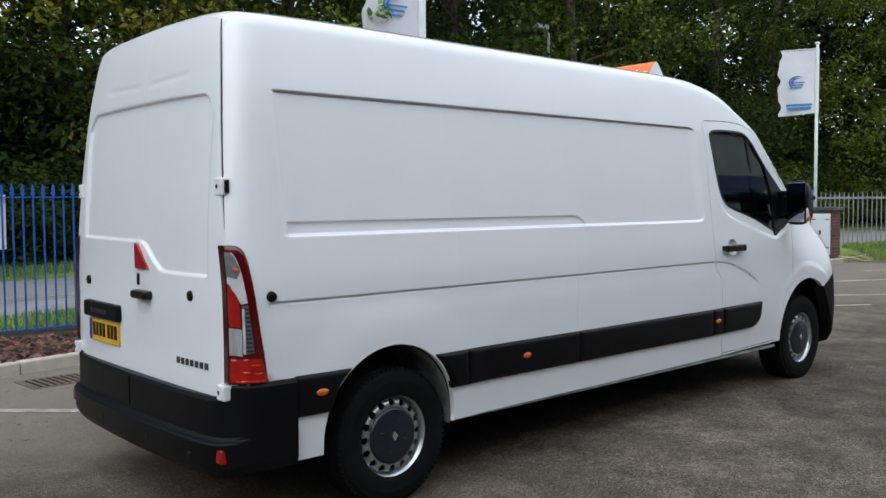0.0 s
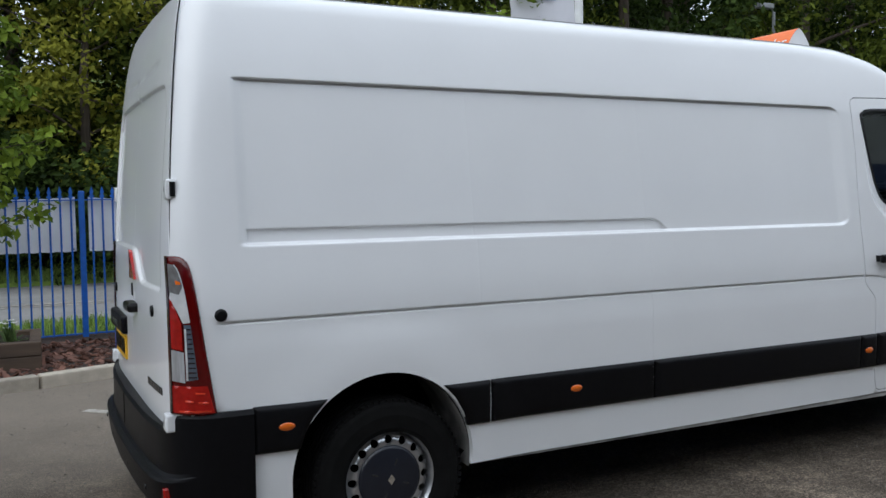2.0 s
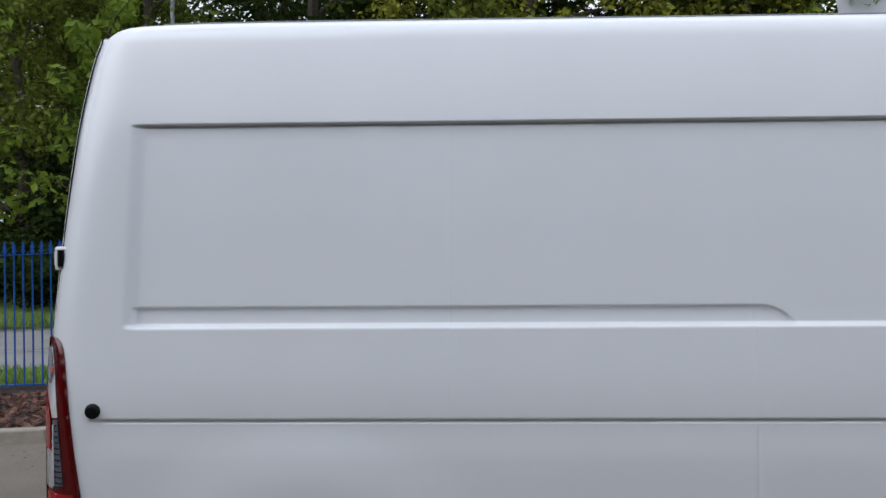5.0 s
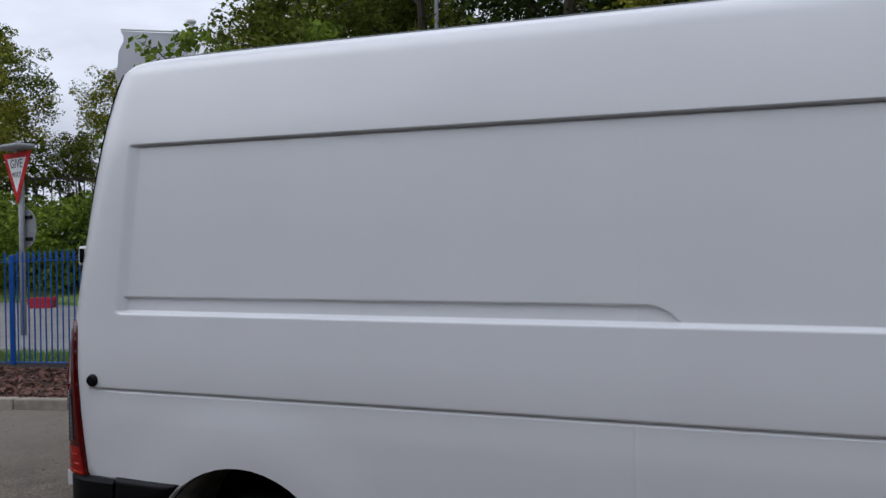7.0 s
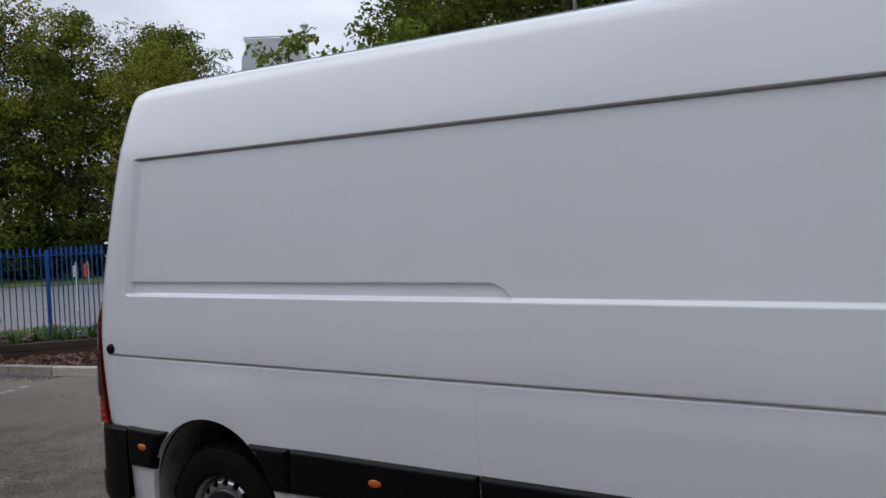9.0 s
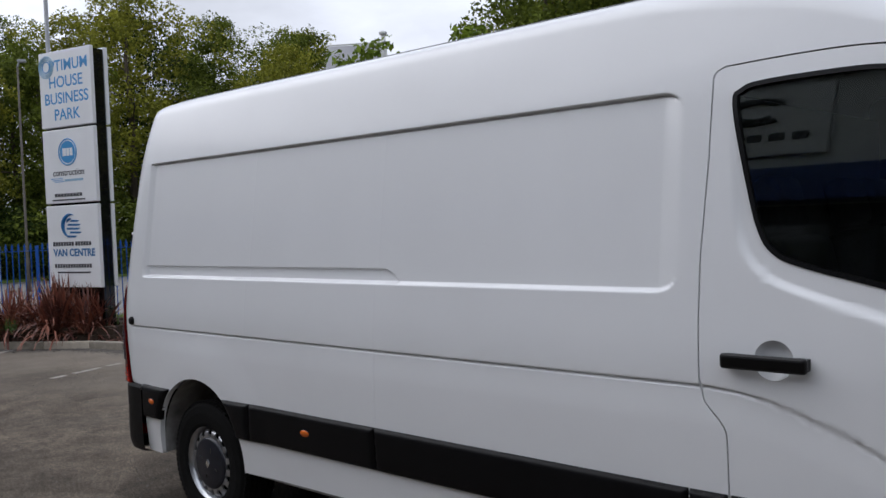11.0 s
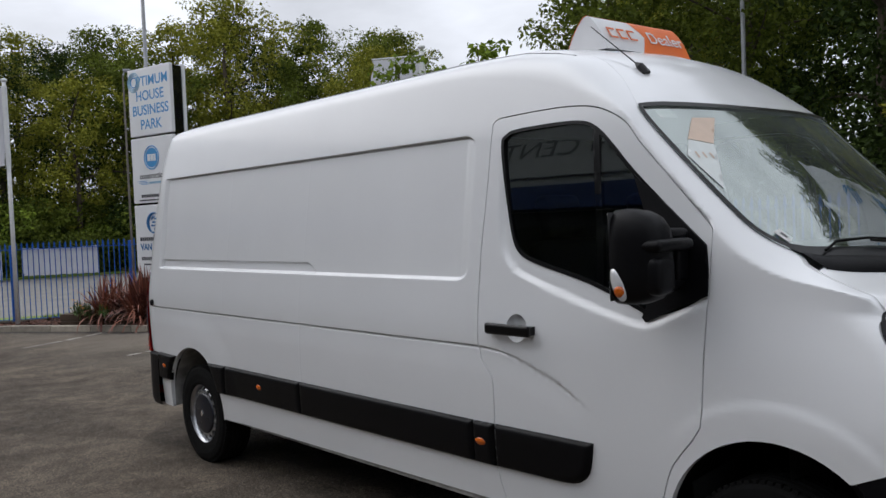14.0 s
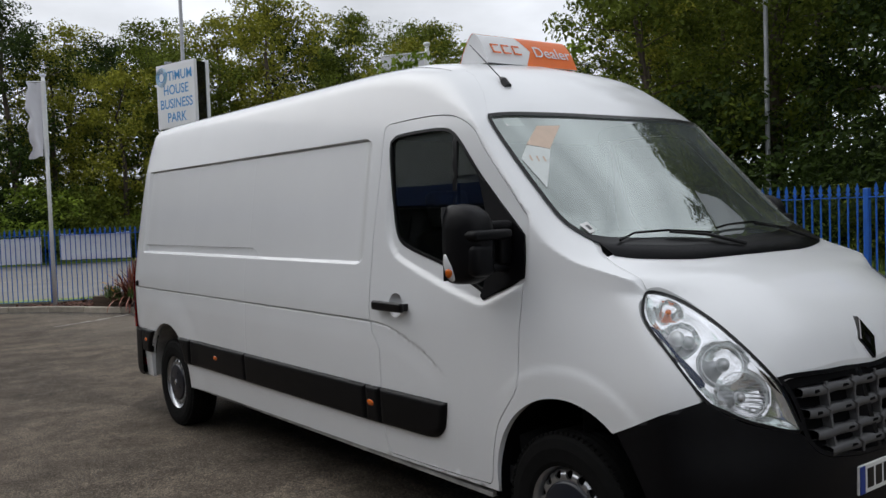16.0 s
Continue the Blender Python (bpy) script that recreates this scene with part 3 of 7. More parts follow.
# cab doors with their glass
CUP = [(4.215 + 0.061 * math.cos(a), 1.172 + 0.061 * math.sin(a)) for a in np.linspace(0, math.tau, 41)[:-1]]
me = sheet("door", DOOR, U_SIDE, V_SIDE, flank, holes=[WINDOW, CUP], flange=(0, 0.025, 0), mats=[PAINT])
door_r = part("cab_door", me, None, van, "white cab door with black handle")
door_l = part("cab_door", mirrored(me, "door"), None, van, "white cab door with black handle")


def inset(d):
    return lambda x, z: np.stack([x, side_y(x, z) + d, z], 1)


def under(name, outline, d, mat, parent, label="", holes=(), flange=None, us=U_SIDE, vs=V_SIDE, both=True):
    """A piece that follows the flank at a depth d."""
    me = sheet(name, outline, us, vs, inset(d), holes=holes, flange=flange, mats=[mat])
    made = part(name, me, None, parent[0], label)
    if both:
        part(name, mirrored(me, name), None, parent[1], label)
    return made


seal = grow(WINDOW, -0.012)
under("window_seal", grow(WINDOW, 0.003), -0.004, BLACK2, (door_r, door_l), "black rubber window seal", holes=[seal], flange=(0, 0.02, 0))
pane_me = sheet("window_pane", grow(WINDOW, -0.014), U_SIDE, V_SIDE, lambda x, z: np.stack([x, side_y(x, z, False) + 0.010 + 0.014 * (2.04 - z), z], 1), mats=[SIDE_GLASS])
part("window_pane", pane_me, None, door_r, "tinted side glass")
part("window_pane", mirrored(pane_me, "window_pane"), None, door_l, "tinted side glass")
for o in list(door_r.children) + list(door_l.children):
    if o.name.startswith("window_pane"):
        o.visible_shadow = False
post = [(4.578, 2.02), (4.612, 2.00), (4.667, 1.36), (4.632, 1.372)]
under("window_post", dense(post, 0.03), 0.004, BLACK2, (door_r, door_l), "black window divider", flange=(0, 0.02, 0))
corner = smooth_line([(4.80, 1.80), (4.97, 1.66), (5.125, 1.525)], 3) + [(5.136, 1.44), (5.139, 1.345), (5.02, 1.300), (4.885, 1.238), (4.865, 1.255), (4.885, 1.30), (4.90, 1.42), (4.875, 1.60)]
under("mirror_mount", dense(corner, 0.03), -0.010, BLACK, (door_r, door_l), "black plastic corner behind the mirror", flange=(0, 0.03, 0))

# dark lining behind the shut lines, its colour standing for the gap's shade
gap = grow(DOOR, 0.03)
under("door_frame", gap, 0.032, DARK, (van, van), "dark lining shading the door's shut line", holes=[grow(DOOR, -0.06)])

# roof, pillars and windscreen
SCREEN = [(4.742, 0.222)] + smooth_line([(4.742, 0.222), (4.796, 0.50), (4.832, 0.78), (4.843, MID), (4.832, 2 * MID - 0.78)], 4)[1:13]
half_base = smooth_line([(5.545, MID), (5.522, 0.62), (5.45, 0.34), (5.385, 0.235)], 6)
half_side = smooth_line([(5.385, 0.235), (5.25, 0.190), (5.05, 0.188), (4.90, 0.195), (4.78, 0.205), (4.742, 0.222)], 6)
half = SCREEN[:-1] + [(4.843, MID)]
full = half + [(x, 2 * MID - y) for x, y in half[:-1][::-1]]
SCREEN = full + [(x, 2 * MID - y) for x, y in half_side[::-1][1:]] + [(x, 2 * MID - y) for x, y in half_base[::-1][1:]] + half_base[1:] + half_side[1:-1]
roof_x = np.concatenate([np.arange(0.262, 0.5, 0.02), np.arange(0.5, 4.44, 0.06), [4.45, 4.5, 4.55, 4.60, 4.65, 4.70, 4.738]])
right = [(x, float(np.interp(x, JOIN_X, JOIN_Y)) + 0.003) for x in roof_x]
header = [(x - 0.004, y) for x, y in half[:-1]]
ROOF = right + header[1:] + [(4.839, MID)] + [(x, 2 * MID - y) for x, y in header[1:][::-1]] + [(x, 2 * MID - y) for x, y in right[::-1]]
V_TOP = np.unique(np.round(np.concatenate([np.arange(0.05, 0.5, 0.012), np.arange(0.5, 1.5, 0.05), np.arange(1.5, 1.96, 0.012)]), 4))
U_TOP = np.unique(np.round(np.concatenate([np.arange(0.24, 0.6, 0.02), np.arange(0.6, 4.2, 0.08), np.arange(4.2, 6.2, 0.025)]), 4))
me = sheet("roof", dense(ROOF, 0.06), U_TOP, V_TOP, over, mats=[PAINT], flange=(0, 0, -0.02))
part("roof", me, None, van)
lift = lambda x, y: over(x, y) + np.array([0.006, 0, 0.006])
part("windscreen_seal", sheet("windscreen_seal", grow(SCREEN, 0.004), U_TOP, V_TOP, lift, holes=[grow(SCREEN, -0.014)], mats=[BLACK2]), None, van, "black rubber windscreen seal")
windscreen = part("windscreen", sheet("windscreen", SCREEN, U_TOP, V_TOP, over, mats=[SCREEN_GLASS]), None, van, "clear laminated windscreen")
windscreen.visible_shadow = False

# bonnet
FOOT = 0.075
bon = [(5.40 + FOOT, 0.199), (5.55, 0.183), (5.70, 0.171)] + smooth_line([(5.70, 0.171), (5.767, 0.258), (5.888, 0.290), (6.00, 0.326), (6.070, 0.386), (6.094, 0.425)], 4)[1:] + smooth_line([(6.100, 0.46), (6.122, 0.60), (6.132, 0.75), (6.140, MID)], 5)[1:]
bon = [(half_base[-1][0] + 0.014 + FOOT, half_base[-1][1])] + bon
BONNET = bon + [(x, 2 * MID - y) for x, y in bon[:-1][::-1]] + [(x + 0.016 + FOOT, 2 * MID - y) for x, y in half_base[::-1][1:-1]] + [(x + 0.016 + FOOT, y) for x, y in half_base[:-1]]
def bonnet_skin(x, y):
    lo, hi = np.full(len(x), 0.85), np.full(len(x), 1.60)
    for _ in range(24):
        m = (lo + hi) / 2
        o = hull(np.stack([x, np.where(y > MID, 2 * MID - y, y), m], 1)) > 0
        lo, hi = np.where(o, lo, m), np.where(o, m, hi)
    return np.stack([x, y, lo], 1)


part("bonnet", sheet("bonnet", dense(BONNET, 0.03), U_TOP, V_TOP, bonnet_skin, mats=[PAINT], flange=(0, 0, -0.03)), None, van)

# lining under the bonnet, dark so its shut line reads as shade
part("bonnet_frame", sheet("bonnet_frame", grow(dense(BONNET, 0.03), 0.010), U_TOP, V_TOP, lambda x, y: bonnet_skin(x, y) - np.array([0, 0, 0.016]), mats=[DARK]), None, van, "dark lining for the shade in the bonnet's shut line")

# rear doors and corners
def rear(y, z):
    return np.stack([tail_x(y, z), y, z], 1)


def rear_press(y, z):
    """One recess runs over both doors; its foot steps down beside the handle."""
    p = rear(y, z)
    yy = np.where(y > MID, 2 * MID - y, y)
    lip = 2.024 - 0.008 * ((y - MID) / 0.75) ** 2 - np.where(yy < 0.36, 0.07 * ((0.36 - yy) / 0.09) ** 2, 0)
    low = np.interp(y, [0.0, 0.66, 0.72, 0.80, 0.90, 0.95, 2.0], [1.185, 1.185, 1.192, 1.235, 1.31, 1.325, 1.335])
    d = 0.015 * step01(lip + 0.007, lip - 0.007, z) * step01(0.25, 0.275, yy) * step01(low, low + 0.014, z)
    # a short faint swage above the recess
    d = d + 0.004 * np.exp(-((z - 2.12 - 0.03 * (0.9 - yy)) / 0.012) ** 2) * step01(0.45, 0.6, yy) * step01(0.98, 0.85, yy)
    p[:, 0] += d
    return p


def top_at(y):
    return float(top_z(np.array([0.262]), np.array([y]))[0]) - 0.004
right_edge = [(float(side_y(tail_x(np.array([0.1]), np.array([z])), np.array([z]), False)[0]) + 0.003, z) for z in np.linspace(2.36, 0.66, 30)]
DOOR_REAR = [(y, top_at(y)) for y in np.linspace(right_edge[0][0] + 0.005, MID - 0.0004, 24)][::-1] + right_edge + dense([(0.15, 0.66), (MID - 0.0004, 0.64), (MID - 0.0004, top_at(MID))], 0.03, False)[1:-1]
U_R = np.unique(np.round(np.concatenate([np.arange(0.06, 0.999, 0.02), np.arange(0.70, 0.95, 0.01), np.arange(0.252, 0.284, 0.003), np.arange(0.28, 0.37, 0.008)]), 4))
V_R = np.unique(np.round(np.concatenate([np.arange(0.6, 2.5, 0.03), np.arange(1.17, 1.36, 0.005), np.arange(1.9, 2.03, 0.003), np.arange(2.08, 2.18, 0.01)]), 4))
me = sheet("rear_door", DOOR_REAR, U_R, V_R, rear_press, mats=[PAINT], flange=(0.03, 0, 0), flip=True)
rear_r = part("rear_door", me, None, van, "white rear door with handle")
me = sheet("rear_door", [(2 * MID - y, z) for y, z in DOOR_REAR], 2 * MID - U_R, V_R, rear_press, mats=[PAINT], flange=(0.03, 0, 0), flip=True)
rear_l = part("rear_door", me, None, van, "white rear door with number plate")
part("rear_frame", sheet("rear_frame", [(0.13, 0.62), (1.87, 0.62), (1.70, 2.18), (1.58, 2.28), (0.42, 2.28), (0.30, 2.18)], np.arange(0.1, 2, 0.1), np.arange(0.6, 2.4, 0.1), lambda y, z: rear(y, z) + np.array([0.05, 0, 0]), mats=[PAINT]), None, van, "white frame behind the rear doors")

for side in (1, -1):
    seam_line = []
    for y, z in right_edge:
        if z > 1.33:
            y1 = MID - side * (MID - y + 0.003)
            seam_line.append((float(tail_x(np.array([y]), np.array([z]))[0]) + 0.006, y1, z))
    part("shut_line", tube(seam_line, 0.0026, 6), DARK, van, "dark shut line beside the rear door")


# ---- black side mouldings, lamps and fittings on the flank ----
def padded(outline, proud, rim=0.014):
    """A moulding over the flank, rounded off at its rim."""
    def fn(x, z):
        if rim <= 0:
            return np.stack([x, side_y(x, z) - proud, z], 1)
        d = edge_dist(outline, np.stack([x, z], 1))
        return np.stack([x, side_y(x, z) - 0.004 - proud * np.sqrt(np.clip(1 - (1 - np.clip(d / rim, 0, 1)) ** 2, 0, 1)), z], 1)
    return fn


def moulding(name, outline, proud, mat, parents, label="", rim=0.014, step=0.012):
    o = np.array(outline)
    us = np.unique(np.concatenate([np.arange(o[:, 0].min(), o[:, 0].max(), min(0.016, np.ptp(o[:, 0]) / 10)), o[:, 0].min() + np.array([0.004, 0.009, 0.014]), o[:, 0].max() - np.array([0.004, 0.009, 0.014])]))
    vs = np.unique(np.concatenate([np.arange(o[:, 1].min(), o[:, 1].max(), min(0.03, np.ptp(o[:, 1]) / 8)), o[:, 1].min() + np.array([0.004, 0.009, 0.014]), o[:, 1].max() - np.array([0.004, 0.009, 0.014])]))
    me = sheet(name, dense(outline, min(0.016, np.ptp(o[:, 0]) / 8)), us, vs, padded(outline, proud, rim), mats=[mat], flange=(0, 0.02, 0), gap=0.003)
    first = part(name, me, None, parents[0], label)
    if len(parents) > 1:
        part(name, mirrored(me, name), None, parents[1], label)
    return first


LO, HI = 0.542, 0.733
strip_label = "black plastic rubbing strip"
vv = (van, van)
moulding("rubbing_strip", [(0.425, LO), (0.614, LO), (0.632, 0.60), (0.668, 0.665), (0.73, HI), (0.425, HI)], 0.02, BLACK, vv, strip_label, rim=0.024)
moulding("rubbing_strip", [(1.380, LO), (1.494, LO), (1.496, HI), (1.262, HI), (1.318, 0.675), (1.362, 0.60)], 0.02, BLACK, vv, strip_label, rim=0.024)
moulding("rubbing_strip", [(1.501, LO), (2.428, LO), (2.428, HI), (1.503, HI)], 0.02, BLACK, vv, strip_label, rim=0.024)
moulding("rubbing_strip", [(2.434, LO), (3.925, LO), (3.925, HI), (2.434, HI)], 0.02, BLACK, vv, strip_label, rim=0.024)
moulding("rubbing_strip", [(3.931, LO), (4.060, LO + 0.001), (4.060, HI + 0.001), (3.931, HI)], 0.02, BLACK, vv, strip_label, rim=0.024)
moulding("rubbing_strip", [(4.072, LO + 0.002)] + smooth_line([(4.46, 0.550), (4.54, 0.562), (4.60, 0.61), (4.622, 0.69)], 3) + [(4.628, 0.740), (4.072, 0.735)], 0.02, BLACK, (door_r, door_l), strip_label, rim=0.024)
for mx in (0.552, 1.955, 3.985):
    oval = [(mx + 0.044 * math.cos(a), 0.647 + 0.027 * math.sin(a)) for a in np.linspace(0, math.tau, 37)[:-1]]
    moulding("side_marker", oval, 0.025, AMBER, vv, "oval amber side marker lamp", rim=0.026)
dot = [(0.311 + 0.025 * math.cos(a), 1.105 + 0.025 * math.sin(a)) for a in np.linspace(0, math.tau, 21)[:-1]]
moulding("cap", dot, 0.012, BLACK, vv, "round black rubber cap", rim=0.01)
# door handles
cup = [(4.215 + 0.062 * math.cos(a), 1.172 + 0.062 * math.sin(a)) for a in np.linspace(0, math.tau, 33)[:-1]]
cup_u, cup_v = np.arange(4.15, 4.28, 0.008), np.arange(1.10, 1.24, 0.008)
def cup_skin(x, z):
    r = np.hypot(x - 4.215, z - 1.172) / 0.062
    return np.stack([x, side_y(x, z) + 0.001 + 0.026 * np.clip(1 - r ** 4, 0, 1), z], 1)
# white paint darkened here to carry the recess's shade
me = sheet("handle_cup", cup, cup_u, cup_v, cup_skin, mats=[material("shaded_cup_paint", (0.62, 0.63, 0.64), 0.35, vary=0.03, coat=0.5)])
me_h = bpy.data.meshes.new("door_handle")
bm = boxes((4.062, 4.330, -0.030, -0.004, 1.143, 1.192), bevel=0.012, seg=3)
box(bm, 4.068, 4.10, -0.01, 0.03, 1.15, 1.186)
box(bm, 4.29, 4.325, -0.01, 0.03, 1.15, 1.186)
bmesh.ops.recalc_face_normals(bm, faces=bm.faces)
bm.to_mesh(me_h)
bm.free()
me_h.materials.append(BLACK2)
for d, flipped in ((door_r, False), (door_l, True)):
    part("handle_cup", mirrored(me, "handle_cup") if flipped else me, None, d, "shallow white recess behind the handle")
    part("door_handle", mirrored(me_h, "door_handle") if flipped else me_h, None, d, "black plastic door handle")

# tail lamps
TAIL = smooth_line([(0.126, 1.336), (0.172, 1.334), (0.202, 1.301), (0.218, 1.216)], 3) + [(0.250, 0.97), (0.287, 0.720), (0.126, 0.726)]
RIB = material("rib_grey", (0.16, 0.20, 0.26), 0.2, 0.5, vary=0.3, scale=30, coat=0.6)
SMOKE = material("smoked_lens", (0.34, 0.34, 0.36), 0.1, 0.35, vary=0.6, scale=34, coat=1.0, color2=(0.16, 0.15, 0.15))
STREAK = material("streaked_lens", (0.80, 0.81, 0.83), 0.14, 0.3, vary=0.6, scale=60, coat=1.0, color2=(0.32, 0.32, 0.33), stretch=(1, 1, 0.12))
BLACK_RIM = material("lamp_rim", (0.02, 0.004, 0.004), 0.2, coat=0.4)
for flipped in (False, True):
    def put(name, outline, proud, mat, parent, label="", rim=0.0):
        o = np.array(outline)
        me = sheet(name, dense(outline, 0.012), np.arange(o[:, 0].min(), o[:, 0].max(), 0.008), np.arange(o[:, 1].min(), o[:, 1].max(), 0.016), padded(outline, proud, rim), mats=[mat], flange=(0.0, 0.02, 0), gap=0.002)
        return part(name, mirrored(me, name) if flipped else me, None, parent, label)
    lamp = put("tail_lamp", TAIL, 0.010, DARK_RED, van, "tall red and clear tail lamp", 0.008)
    put("lamp_rim", [(0.1262, 1.335), (0.1300, 1.335), (0.1300, 0.728), (0.1262, 0.728)], 0.020, BLACK_RIM, lamp, "black inner rim of the lamp")
    clear = put("clear_lens", [(0.1305, 1.175)] + smooth_line([(0.1305, 1.312), (0.150, 1.306), (0.166, 1.272), (0.180, 1.20)], 3)[3:] + [(0.194, 1.085), (0.170, 1.08), (0.152, 1.13)], 0.017, CLEAR, lamp, "clear lens of the tail lamp")
    put("smoked_lens", smooth_line([(0.1305, 1.308), (0.149, 1.302), (0.163, 1.272), (0.174, 1.222)], 3) + [(0.160, 1.19), (0.1305, 1.20)], 0.019, SMOKE, clear, "grey upper lens with its bulb behind")
    put("bulb_glint", [(0.150, 1.245), (0.166, 1.240), (0.168, 1.228), (0.152, 1.230)], 0.021, AMBER, clear, "amber bulb in the upper lens")
    put("brake_lens", [(0.1305, 1.172), (0.136, 1.166), (0.164, 1.078), (0.166, 0.978), (0.1305, 0.985)], 0.023, RED, lamp, "red brake lens")
    put("reversing_lens", [(0.1305, 0.978), (0.170, 0.970), (0.172, 0.852), (0.1305, 0.858)], 0.018, STREAK, lamp, "clear reversing lens")
    put("ribbed_lens", [(0.173, 1.075), (0.195, 1.075), (0.216, 0.866), (0.176, 0.860)], 0.018, RIB, lamp, "grey-blue ribbed lens")
    for k in range(11):
        z0 = 0.872 + k * 0.0185
        xr = 0.2125 - (z0 - 0.866) * 0.10
        put("lens_rib", [(0.181, z0), (xr, z0), (xr, z0 + 0.004), (0.181, z0 + 0.004)], 0.021, BLACK_RIM, lamp)
    put("rib_edge", [(0.173, 1.06), (0.179, 1.06), (0.182, 0.862), (0.175, 0.862)], 0.022, CLEAR, lamp, "bright edge of the ribbed lens")
    put("rear_lens", [(0.1305, 0.840), (0.250, 0.838), (0.276, 0.730), (0.1305, 0.735)], 0.016, RED, lamp, "red tail lens")
    for x0, x1, z0 in ((0.205, 0.240, 0.815), (0.170, 0.198, 0.785), (0.215, 0.252, 0.778), (0.150, 0.262, 0.745)):
        put("lens_line", [(x0, z0), (x1, z0 - 0.002), (x1, z0 - 0.009), (x0, z0 - 0.007)], 0.019, BRIGHT_RED, lamp, "bright moulded line of the lens")

BADGE_GREY = material("badge_grey", (0.07, 0.072, 0.075), 0.25, 0.6)
# rear fittings: hinges, handle, plate, reflectors
def rear_box(name, y0, y1, z0, z1, proud, mat, parent, label="", bevel=0.004, tilt=None):
    zc, yc = (z0 + z1) / 2, (y0 + y1) / 2
    x0 = float(tail_x(np.array([yc]), np.array([zc]))[0])
    bm = boxes((x0 - proud, x0 + 0.02, y0, y1, z0, z1), bevel=bevel, seg=2)
    return part(name, bm, mat, parent, label)


for flipped, d in ((False, rear_r), (True, rear_l)):
    for z0, z1 in ((1.555, 1.635), (0.675, 0.755)):
        y0, y1 = (0.135, 0.20) if not flipped else (1.80, 1.865)
        low = z0 < 1
        if low:
            y0, y1, z0, z1 = (0.092, 0.155, 0.652, 0.722) if not flipped else (1.845, 1.908, 0.652, 0.722)
        h = part("hinge", boxes((0.104 if low else 0.138, 0.185, y0 - (0.005 if not flipped else 0), y1, z0, z1), bevel=0.008, seg=2), PAINT, d, "white painted hinge")
        part("hinge_pin", lathe([(0.0, z0 + 0.012), (0.011, z0 + 0.012), (0.011, z1 - 0.012), (0.0, z1 - 0.012)], "z", 10, (0.162, y0 - 0.006 if not flipped else y1 + 0.006, 0)), BLACK2, h, "black hinge pin")
        yc = (y0 + y1) / 2 - (0.004 if not flipped else -0.004)
        part("hinge_bolt", lathe([(0.0, 0.0), (0.010, 0.001), (0.011, 0.006)], "x", 12, (0.1025 if low else 0.1365, yc + 0.014, (z0 + z1) / 2)), BLACK2, h, "dark hinge bolt")
        part("hinge_knuckle", boxes((0.1015 if low else 0.1355, 0.12 if low else 0.15, yc - 0.030, yc - 0.014, z0 + 0.016, z1 - 0.016), bevel=0.003), PAINT, h)
rear_box("rear_handle", 0.81, 0.985, 1.045, 1.088, 0.045, BLACK2, rear_r, "black rear door handle", 0.014)
part("handle_cup", lathe([(0.0, 0.108), (0.05, 0.110), (0.056, 0.114), (0.056, 0.13)], "x", 24, (0, 0.905, 1.108)), bpy.data.materials["shaded_cup_paint"], rear_r, "round recess behind the handle")
rear_box("lock", 0.958, 0.985, 1.11, 1.17, 0.006, BLACK, rear_r, "black door lock")
part("reflector", prism([(0.84, 1.195), (0.99, 1.195), (0.992, 1.325), (0.965, 1.315), (0.91, 1.26)], 0.098, 0.13, "x"), RED, rear_r, "red triangular high-level lamp")
for y, d in ((0.405, rear_r), (1.665, rear_l)):
    part("cap", lathe([(0.0, 0.102), (0.022, 0.105), (0.027, 0.118), (0.027, 0.13)], "x", 18, (0, y, 1.095)), BLACK, d, "round black rubber cap")
rear_box("plate_housing", 1.20, 1.68, 0.895, 0.985, 0.03, BLACK, rear_l, "black plate lamp housing", 0.014)
pl = rear_box("number_plate", 1.225, 1.625, 0.765, 0.885, 0.012, PLATE_Y, rear_l, "yellow rear number plate", 0.003)
x0 = float(tail_x(np.array([1.425]), np.array([0.825]))[0]) - 0.0155
part("plate_band", boxes((x0, x0 + 0.004, 1.595, 1.625, 0.768, 0.882)), NAVY, pl, "blue band on the plate")
for k in range(7):
    yk = 1.245 + k * 0.047 + (0.02 if k > 2 else 0)
    part("plate_bar", boxes((x0, x0 + 0.004, yk, yk + 0.030, 0.795, 0.868)), BLACK2, pl, "dark bar on the plate")
for k in range(6):
    rear_box("badge_bar", 1.33 + k * 0.04, 1.36 + k * 0.04, 0.925, 0.95, 0.034, BADGE_GREY, rear_l, "grey badge mark", 0.001)
for k in range(7):
    rear_box("badge_bar", 0.255 + k * 0.044, 0.285 + k * 0.044, 0.768, 0.798, 0.004, BADGE_GREY, rear_r, "dark chrome badge mark", 0.001)

